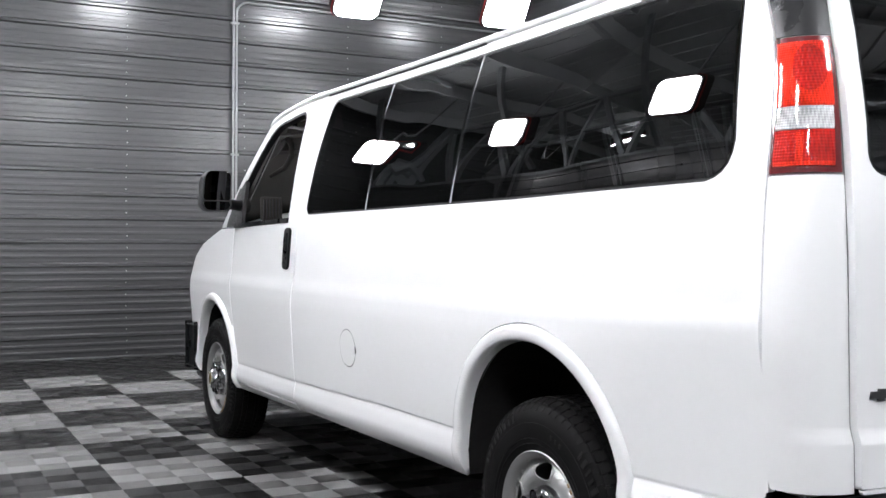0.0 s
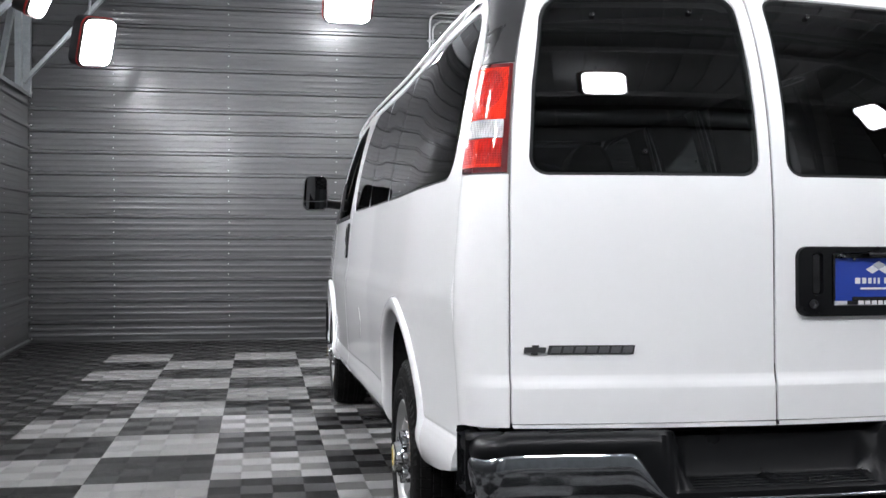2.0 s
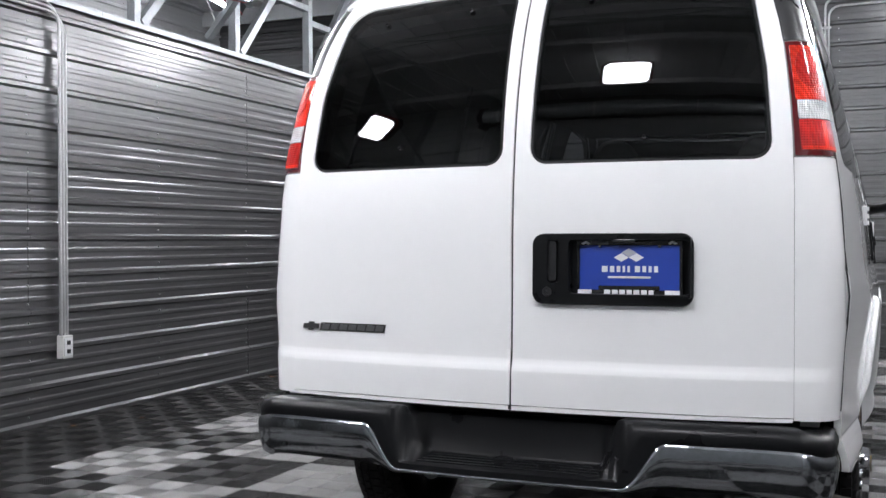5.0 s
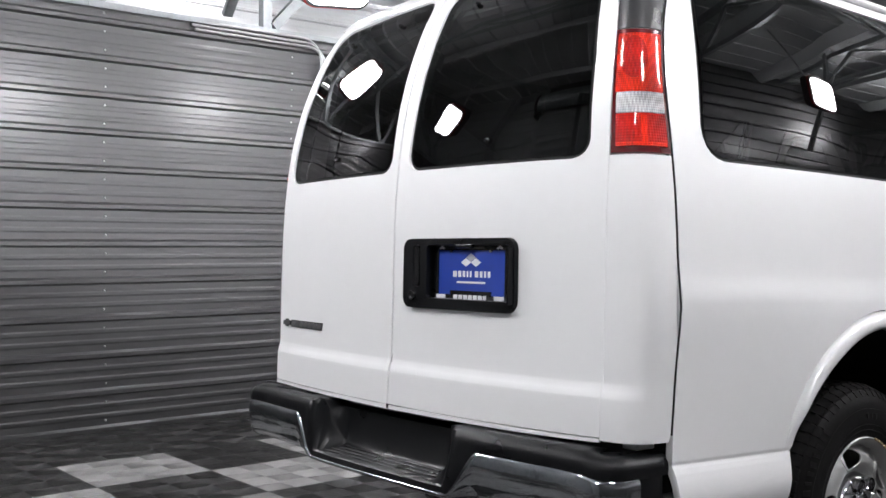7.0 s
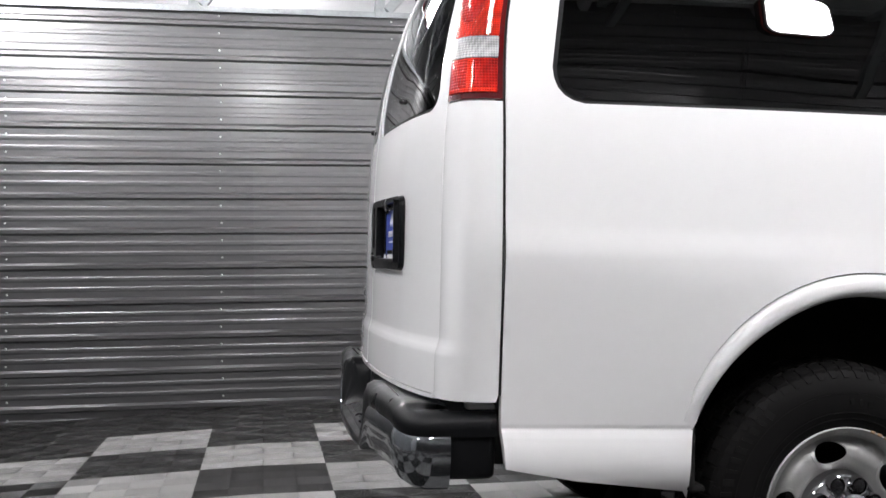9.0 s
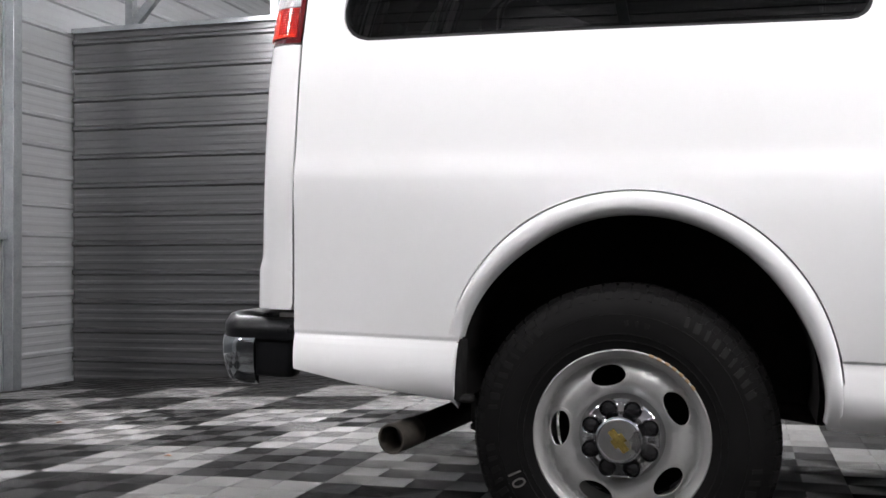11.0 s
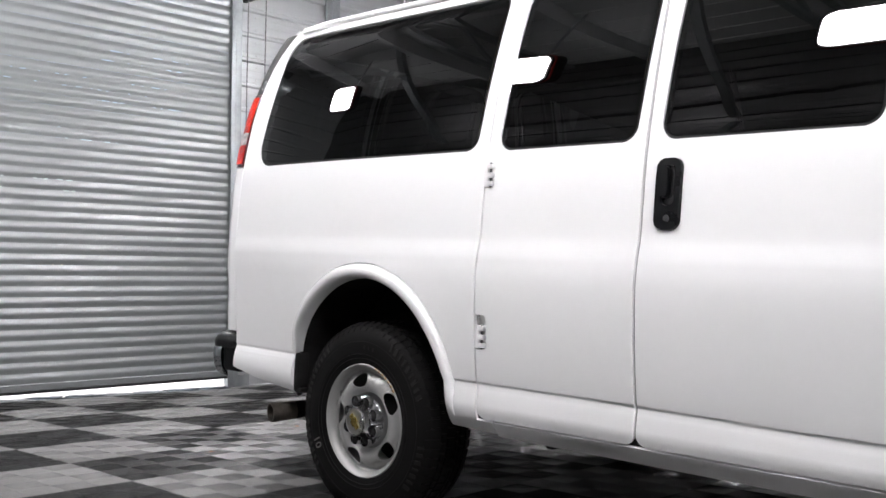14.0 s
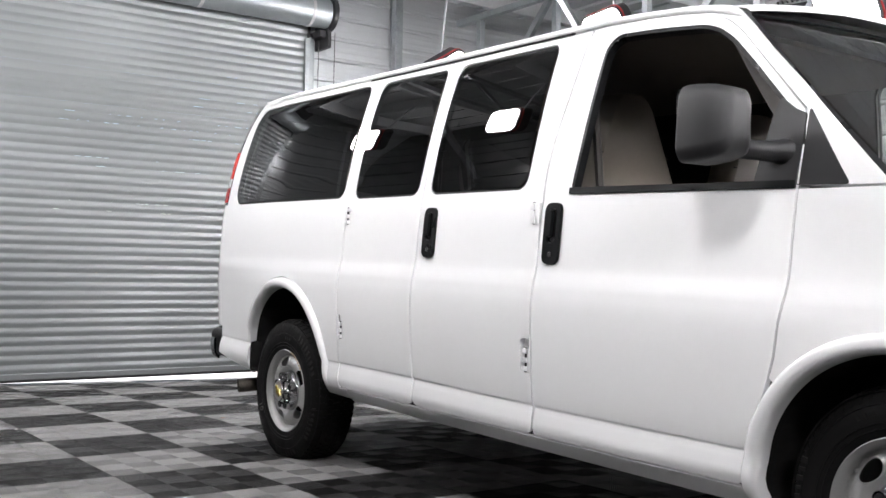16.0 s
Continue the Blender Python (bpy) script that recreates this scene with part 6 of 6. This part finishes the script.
            part("raised_bar", bm, M["rubber_mark"], ty)
    for rr, x in ((0.2450, 0.1198), (0.2615, 0.1212), (0.3105, 0.1193), (0.3470, 0.1075)):
        bm = bmesh.new()
        add_lathe(bm, [(x - 0.003, rr - 0.0022), (x + 0.0014, rr - 0.0008), (x + 0.0014, rr + 0.0008), (x - 0.003, rr + 0.0022)], 72, "x")
        part("moulded_ring", bm, M["rubber_mark"], ty, smooth=60)
    if s > 0 and not front:
        # two pale figures moulded beside the rim
        fc = bpy.data.curves.new("figure", "FONT")
        fc.body, fc.size, fc.extrude, fc.align_x, fc.align_y = "10", 0.052, 0.0012, "CENTER", "CENTER"
        tmp = bpy.data.objects.new("figure", fc)
        me = bpy.data.meshes.new_from_object(tmp)
        bpy.data.objects.remove(tmp)
        me.materials.clear()
        me.materials.append(M["rubber_print"])
        fig = new("printed_figure", me)
        fig.parent = ty
        fig["label"] = "pale grey figure on the tyre wall"
        up, right = Vector((0, 0.888, 0.459)), Vector((0, 0.459, -0.888))
        mm = Matrix((right, up, Vector((1, 0, 0)))).transposed().to_4x4()
        mm.translation = Vector((0.1226, -0.262, -0.120))
        fig.matrix_basis = mm
    rim = bmesh.new()
    add_lathe(rim, [(0.098, 0.200), (0.108, 0.2085), (0.115, 0.2190), (0.112, 0.2225), (0.102, 0.2225), (0.094, 0.214), (-0.02, 0.205), (-0.10, 0.212), (-0.10, 0.198), (-0.02, 0.190), (0.075, 0.196)], 64, "x", closed=True)
    rm = part("rim", rim, M["rim"], w, "silver painted wheel rim", smooth=40)
    dish = curve_through([(0.0, 0.078), (0.085, 0.078), (0.100, 0.072), (0.113, 0.080), (0.130, 0.096), (0.146, 0.101), (0.166, 0.097), (0.182, 0.080), (0.193, 0.072), (0.203, 0.090)])

    def disc(a, b):
        return (dish(math.hypot(a, b)), a, b)
    holes = []
    for k in range(5):
        a = radians(103 + 72 * k)
        h = []
        for t in np.linspace(0, 2 * math.pi, 21)[:-1]:
            u, v = 0.0450 * math.cos(t), 0.0270 * math.sin(t) * (1 + 0.08 * math.sin(t))
            rr = 0.155 + v
            h.append((rr * math.cos(a) - u * math.sin(a), rr * math.sin(a) + u * math.cos(a)))
        holes.append(h)
    cuts = span(-0.2, 0.2, 0.02)
    dk = panel("disc", arc(0, 0, 0.2025, 0, 360, 56)[:-1], disc, M["rim"], w, "silver disc with five oval slots", holes=holes, us=cuts, vs=cuts, depth=0.0, rim=0.8)
    for k in range(5):
        a = radians(103 + 72 * k)
        ring = []
        for t in np.linspace(0, 2 * math.pi, 21)[:-1]:
            u, v = 0.0520 * math.cos(t), 0.0340 * math.sin(t)
            rr = 0.155 + v
            ring.append((rr * math.cos(a) - u * math.sin(a), rr * math.sin(a) + u * math.cos(a)))
        panel("slot_lip", ring, disc, M["rim"], dk, holes=[holes[k]], depth=0.004, lift=0.0025, rim=1.2)
    bm = bmesh.new()
    add_lathe(bm, [(-0.09, 0.0005), (-0.09, 0.19)], 24, "x")
    add_lathe(bm, [(0.02, 0.0005), (0.02, 0.12), (-0.05, 0.14)], 24, "x")
    part("brake_drum", bm, M["under"], w, "dark brake drum", smooth=30)
    cap = bmesh.new()
    add_lathe(cap, [(0.072, 0.110), (0.082, 0.1085), (0.090, 0.105), (0.100, 0.102), (0.108, 0.094), (0.112, 0.078), (0.116, 0.068), (0.126, 0.062), (0.150, 0.058), (0.154, 0.054), (0.151, 0.051), (0.151, 0.0005)], 48, "x")
    cp = part("hub_cap", cap, M["chrome"], w, "chrome hub cap", smooth=35)
    for k in range(8):
        m = Matrix.Rotation(radians(22.5 + 45 * k), 4, "X")
        bm = bmesh.new()
        add_lathe(bm, [(0.092, 0.0245), (0.124, 0.0232), (0.1270, 0.0222), (0.1255, 0.0208), (0.112, 0.0200)], 18, "x", (0, 0, 0.0790))
        nb = part("nut_cover", bm, M["chrome"], cp, smooth=35)
        nb.matrix_basis = m
        bm = bmesh.new()
        add_lathe(bm, [(0.112, 0.0203), (0.1200, 0.0190), (0.1260, 0.0160), (0.1290, 0.0100), (0.1295, 0.0005)], 16, "x", (0, 0, 0.0790))
        hb = part("wheel_nut", bm, M["black_gloss"], cp, "dark wheel nut", smooth=35)
        hb.matrix_basis = m
    bm = bmesh.new()
    add_lathe(bm, [(0.1505, 0.0505), (0.1545, 0.049), (0.1555, 0.0005)], 32, "x")
    ce = part("centre_cap", bm, M["brushed"], cp, "brushed round centre cap", smooth=40)
    bm = bmesh.new()
    pts = [(-0.026, -0.0075), (-0.009, -0.0075), (-0.009, -0.014), (0.010, -0.014), (0.010, -0.0075), (0.026, -0.0075), (0.026, 0.0075), (0.009, 0.0075), (0.009, 0.014), (-0.010, 0.014), (-0.010, 0.0075), (-0.026, 0.0075)]
    mm = Matrix.Rotation(radians(-52), 4, "X") @ Matrix.Scale(1.25, 4)
    a = [bm.verts.new(mm @ Vector((0.1272, p, q))) for p, q in pts]
    b = [bm.verts.new(mm @ Vector((0.1238, p, q))) for p, q in pts]
    bm.faces.new(a)
    for i in range(len(a)):
        bm.faces.new((a[i - 1], b[i - 1], b[i], a[i]))
    part("emblem", bm, M["gold"], ce, "small gold cross emblem")
    bm = bmesh.new()
    for k in range(7):
        m = Matrix.Rotation(radians(-52 + k * 5.5 - spin), 4, "X")
        add_box(bm, 0.1135, 0.1185, -0.006, 0.007, 0.2165, 0.2245, m=m, bevel=0.0015, seg=1)
    part("rust_chips", bm, M["rust"], rm, "rusty chips on the rim edge")
    return w


make_wheel(AXLE_R[0] - 0.017, AXLE_R[1], 1)
make_wheel(*AXLE_R, -1, spin=15)
make_wheel(*AXLE_F, 1, front=True, spin=30)
make_wheel(*AXLE_LEFT, -1, front=True, spin=50)


def settle(ob):
    """Flattens the foot of a tyre where it bears on the floor."""
    back = ob.matrix_world.inverted()
    for v in ob.data.vertices:
        p = ob.matrix_world @ v.co
        low = ground_z(p.x, p.y) + 0.003
        if p.z < low:
            p.z = low
            v.co = back @ p


bpy.context.view_layer.update()
for ob in list(bpy.data.objects):
    if ob.name.split(".")[0] in ("tyre", "tread", "raised_bar", "moulded_ring"):
        settle(ob)

# underside
bm = box_bm(-0.56, 0.56, -1.05, 3.9, 0.42, 0.60)
add_box(bm, -0.90, 0.90, 0.42, 2.92, 0.47, 0.60)
add_box(bm, -0.88, 0.88, -1.10, -0.53, 0.50, 0.62)
part("underbody", bm, M["under"], van, "black underbody and frame")
bm = bmesh.new()
add_tube(bm, [(-0.74, AXLE_R[0], AXLE_R[1]), (0.74, AXLE_R[0], AXLE_R[1])], 0.045, 14)
add_lathe(bm, [(-0.12, 0.05), (-0.08, 0.12), (0.0, 0.15), (0.08, 0.12), (0.12, 0.05)], 20, "x", (0.0, AXLE_R[0], AXLE_R[1]))
part("rear_axle", bm, M["under"], van, smooth=40)
bm = box_bm(-0.70, -0.30, 1.0, 2.0, 0.30, 0.45, bevel=0.03)
part("fuel_tank", bm, M["under"], van)
bm = box_bm(0.60, 0.70, 0.62, 0.74, 0.345, 0.47, bevel=0.02)
add_box(bm, 0.62, 0.74, 0.66, 0.70, 0.335, 0.36, bevel=0.008)
part("body_mount", bm, M["under"], van)
bm = box_bm(0.35, 0.55, 1.5, 2.9, 0.31, 0.45, bevel=0.05, seg=3)
part("silencer", bm, M["under"], van)
ex = bmesh.new()
add_tube(ex, [(0.30, 0.45, 0.36), (0.48, 0.15, 0.42), (0.56, -0.20, 0.44), (0.60, -0.46, 0.40), (0.66, -0.58, 0.345), (0.75, -0.630, 0.325), (0.86, -0.660, 0.316)], 0.038, 16)
xp = part("exhaust_pipe", ex, M["under"], van, "dark steel exhaust pipe", smooth=50)
ex = bmesh.new()
add_lathe(ex, [(-0.10, 0.040), (0.0, 0.041), (0.012, 0.041), (0.012, 0.036), (-0.10, 0.034)], 24, "x", closed=True)
tip = part("exhaust_tip", ex, M["pipe"], xp, "brown-grey steel exhaust tip", smooth=40)
d = Vector((0.96, -0.27, -0.07)).normalized()
tip.matrix_basis = Matrix.Translation((0.935, -0.682, 0.311)) @ d.to_track_quat("X", "Z").to_matrix().to_4x4()
ex = bmesh.new()
add_lathe(ex, [(-0.06, 0.031), (-0.06, 0.0005)], 20, "x")
pl = part("bore", ex, M["seam"], tip)

bm = box_bm(0.62, 0.70, -0.53, -0.47, 0.325, 0.40, bevel=0.01)
add_box(bm, 0.60, 0.76, -0.515, -0.485, 0.318, 0.335, bevel=0.005)
part("exhaust_hanger", bm, M["under"], xp)

# cabin
part("cabin_floor", box_bm(-0.57, 0.57, -1.05, 3.3, 0.64, 0.68), M["cabin"], van)
bm = bmesh.new()
rows = []
for x in span(-0.86, 0.86, 0.1):
    k = 0.03 * math.sin(x * 5)
    rows.append([bm.verts.new(p) for p in ((x, 3.02 + k * 0.3, 0.9), (x, 2.98, 1.12), (x, 3.0, 1.26), (x, 3.06, 1.315 + k), (x, 3.2, 1.33 + k * 0.5), (x, 3.5, 1.325))])
for a, b in zip(rows, rows[1:]):
    for j in range(5):
        bm.faces.new((a[j], b[j], b[j + 1], a[j + 1]))
dash = part("dashboard", bm, M["cabin"], van, "dark grey dashboard", smooth=50)
for k, x in enumerate((-0.74, -0.10, 0.12, 0.74)):
    for j in range(4):
        part("vent_slat", box_bm(x - 0.06, x + 0.06, 2.975, 2.99, 1.14 + j * 0.022, 1.15 + j * 0.022), M["black_gloss"], dash)
vp = part("vent_pod", box_bm(-0.86, -0.73, 2.985, 3.03, 1.42, 1.56, bevel=0.014), M["cabin"], dash, "dark upright dashboard vent")
for j in range(6):
    part("vent_slat", box_bm(-0.85 + j * 0.019, -0.845 + j * 0.019, 2.976, 2.986, 1.435, 1.545), M["grey_plastic"], vp)
gh = bmesh.new()
add_tube(gh, [(-0.785, 2.90, 1.92), (-0.75, 2.88, 1.91), (-0.715, 2.88, 1.86), (-0.705, 2.89, 1.80), (-0.73, 2.95, 1.73), (-0.80, 3.01, 1.68)], [0.012, 0.016, 0.016, 0.016, 0.016, 0.012], 10)
part("grab_handle", gh, M["cabin"], van, "dark grab handle on the windscreen pillar", smooth=60)
sw = bmesh.new()
ring = [(0.185 * math.cos(a), 0.185 * math.sin(a), 0) for a in np.linspace(0, 2 * math.pi, 33)]
add_tube(sw, ring, 0.015, 8, cap=False)
for a in (200, 340, 270):
    add_tube(sw, [(0.17 * math.cos(radians(a)), 0.17 * math.sin(radians(a)), 0), (0.04 * math.cos(radians(a)), 0.04 * math.sin(radians(a)), -0.02)], 0.014, 8)
add_lathe(sw, [(-0.05, 0.06), (0.0, 0.065), (0.01, 0.05), (0.012, 0.001)], 20, "z")
st = part("steering_wheel", sw, M["cabin"], van, "dark steering wheel", smooth=60)
st.matrix_basis = pose(-0.42, 2.78, 1.33, 62, 0, 0)


def seat(x):
    se = empty("front_seat")
    se.parent = van
    se.location = (x, -0.30, 0)
    se["label"] = "beige high-backed front seat"

    def back(u, v):
        return (u, 2.24 - 0.10 * (v - 1.1) + 0.02 * math.cos(u * 6), v)
    o = rounded([(-0.25, 1.02), (0.25, 1.02), (0.225, 1.42), (0.105, 1.74), (0.06, 1.80), (-0.06, 1.80), (-0.105, 1.74), (-0.225, 1.42)], [0.03, 0.03, 0.2, 0.12, 0.05, 0.05, 0.12, 0.2])
    b = panel("backrest", o, back, M["seat"], se, depth=0.15, lift=0.05, us=span(-0.25, 0.25, 0.05), vs=span(1.0, 1.9, 0.08), flip=True, rim=1.5)
    panel("back_shell", o, back, M["seat"], se, depth=0.0, lift=0.10, us=span(-0.25, 0.25, 0.05), vs=span(1.0, 1.9, 0.08))
    for z in (1.36, 1.55):
        bm = bmesh.new()
        add_tube(bm, [(u, 2.24 - 0.10 * (z - 1.1) + 0.055, z + 0.015 * math.cos(u * 8)) for u in span(-0.2, 0.2, 0.05)], 0.004, 6)
        part("piping", bm, M["cabin"], b)
    part("cushion", box_bm(-0.26, 0.26, 2.25, 2.72, 0.92, 1.06, bevel=0.05, seg=3), M["seat"], se, smooth=50)
    part("pedestal", box_bm(-0.2, 0.2, 2.28, 2.66, 0.68, 0.93), M["cabin"], se)


for x in (-0.42, 0.42):
    seat(x)
bm = bmesh.new()
add_tube(bm, [(0.86, 2.16, 1.72), (0.80, 2.15, 1.3), (0.72, 2.2, 1.0)], 0.016, 6)
part("seat_belt", bm, M["cabin"], van, smooth=60)

# ---- floor tiles, last ----
TILE = 0.3048
SUB = TILE / 2
FX, FY = -1.155, 1.20       # a corner of the check pattern


def tile_mesh():
    """Vertices and faces of one open-rib tile: four squares of slanted bars that change direction from square to square."""
    verts, faces = [], []

    def bar(p, q, w):
        """One rib between two points: a round-topped bar."""
        i = len(verts)
        ux, uy = (q[0] - p[0]), (q[1] - p[1])
        ln = math.hypot(ux, uy)
        nx, ny = -uy / ln, ux / ln
        for a in (p, q):
            for d, z in ((-w, -0.0044), (-0.88 * w, -0.0010), (-0.34 * w, 0.0), (0.34 * w, 0.0), (0.88 * w, -0.0010), (w, -0.0044)):
                verts.append((a[0] + nx * d, a[1] + ny * d, z))
        for k in range(5):
            faces.append((i + 1 + k, i + k, i + 6 + k, i + 7 + k))
        faces.append((i + 4, i + 3, i + 2, i + 1))
        faces.append((i + 7, i + 8, i + 9, i + 10))

    def web(x0, x1, y0, y1):
        i = len(verts)
        for z in (-0.015, -0.012):
            verts.extend([(x0, y0, z), (x1, y0, z), (x1, y1, z), (x0, y1, z)])
        faces.extend([(i + 4, i + 5, i + 6, i + 7), (i, i + 1, i + 5, i + 4), (i + 1, i + 2, i + 6, i + 5), (i + 2, i + 3, i + 7, i + 6), (i + 3, i, i + 4, i + 7)])
    n = 12
    pitch = SUB / n
    for a in (0, 1):
        for b in (0, 1):
            x, y = -TILE / 2 + a * SUB, -TILE / 2 + b * SUB
            for k in range(-n + 1, n):
                c = k * pitch
                u0, u1 = max(0.0, -c), min(SUB, SUB - c)
                if u1 - u0 < 0.005:
                    continue
                if (a + b) % 2 == 0:
                    bar((x + u0, y + u0 + c), (x + u1, y + u1 + c), 0.25 * pitch)
                else:
                    bar((x + SUB - u0, y + u0 + c), (x + SUB - u1, y + u1 + c), 0.25 * pitch)
    # thin cross webs that hold the bars
    h = TILE / 2 - 0.001
    for a in (-h, -0.001, h - 0.002):
        web(a, a + 0.002, -h, h)
        web(-h, h, a, a + 0.002)
    return verts, faces


def is_light(x, y):
    i, j = math.floor((x - FX) / (2 * TILE)), math.floor((y - FY) / (2 * TILE))
    if x < FX - 6 * TILE or y > FY + 18 * TILE:
        return False
    return (i + j) % 2 == 1


tv, tf = tile_mesh()
tile_data = {}
for kind, mname in ((True, "tile_light"), (False, "tile_dark")):
    me = bpy.data.meshes.new("tile")
    me.from_pydata(tv, [], tf)
    me.materials.append(M[mname])
    tile_data[kind] = me
near, far = 0, {True: [], False: []}
tva = np.array(tv)
nx0, nx1 = math.ceil((-3.95 - FX) / TILE), math.floor((4.4 - FX) / TILE)
ny0, ny1 = math.ceil((SOUTH + 0.02 - FY) / TILE), math.floor((NORTH - 0.02 - FY) / TILE)
for i in range(nx0 - 1, nx1 + 1):
    for j in range(ny0 - 1, ny1 + 1):
        x, y = FX + (i + 0.5) * TILE, FY + (j + 0.5) * TILE
        if x - TILE / 2 < west_x(y) + 0.002 - TILE or y - TILE / 2 < SOUTH + 0.0 - TILE * 0.5 or y + TILE / 2 > NORTH + 0.1:
            continue
        kind = is_light(x, y)
        # the stretches beside and behind the van
        beside = (-2.9 < x < -0.9 and -0.6 < y < 3.2) or (-1.9 < x < 1.9 and -3.4 < y < -1.2) or (0.6 < x < 1.9 and -1.2 < y < 1.2)
        if beside and near < 300:
            ob = new("tile", tile_data[kind])
            sx, sy = (ground_z(x + 0.1, y) - ground_z(x - 0.1, y)) / 0.2, (ground_z(x, y + 0.1) - ground_z(x, y - 0.1)) / 0.2
            ob.matrix_world = pose(x, y, ground_z(x, y), math.degrees(sy), -math.degrees(sx), 0)
            ob.parent = floor
            near += 1
        else:
            far[kind].append((x, y))
for kind, mname in ((True, "tile_light_far"), (False, "tile_dark_far")):
    cs = far[kind]
    nv, nf = len(tv), len(tf)
    blocks = []
    for x, y in cs:
        q = tva + np.array((x, y, ground_z(x, y)))
        q[:, 2] += tva[:, 0] * (ground_z(x + 0.1, y) - ground_z(x - 0.1, y)) / 0.2 + tva[:, 1] * (ground_z(x, y + 0.1) - ground_z(x, y - 0.1)) / 0.2
        blocks.append(q)
    allv = np.concatenate(blocks)
    allf = (np.array(tf)[None] + (np.arange(len(cs)) * nv)[:, None, None]).reshape(-1, 4)
    me = bpy.data.meshes.new("tile_field")
    me.vertices.add(len(allv))
    me.vertices.foreach_set("co", allv.astype(np.float32).ravel())
    me.loops.add(allf.size)
    me.loops.foreach_set("vertex_index", allf.astype(np.int32).ravel())
    me.polygons.add(len(allf))
    me.polygons.foreach_set("loop_start", np.arange(0, allf.size, 4, dtype=np.int32))
    me.update(calc_edges=True)
    me.materials.append(M[mname])
    ob = new("tile_field", me)
    ob.parent = floor
    ob["kind"] = "stuff"
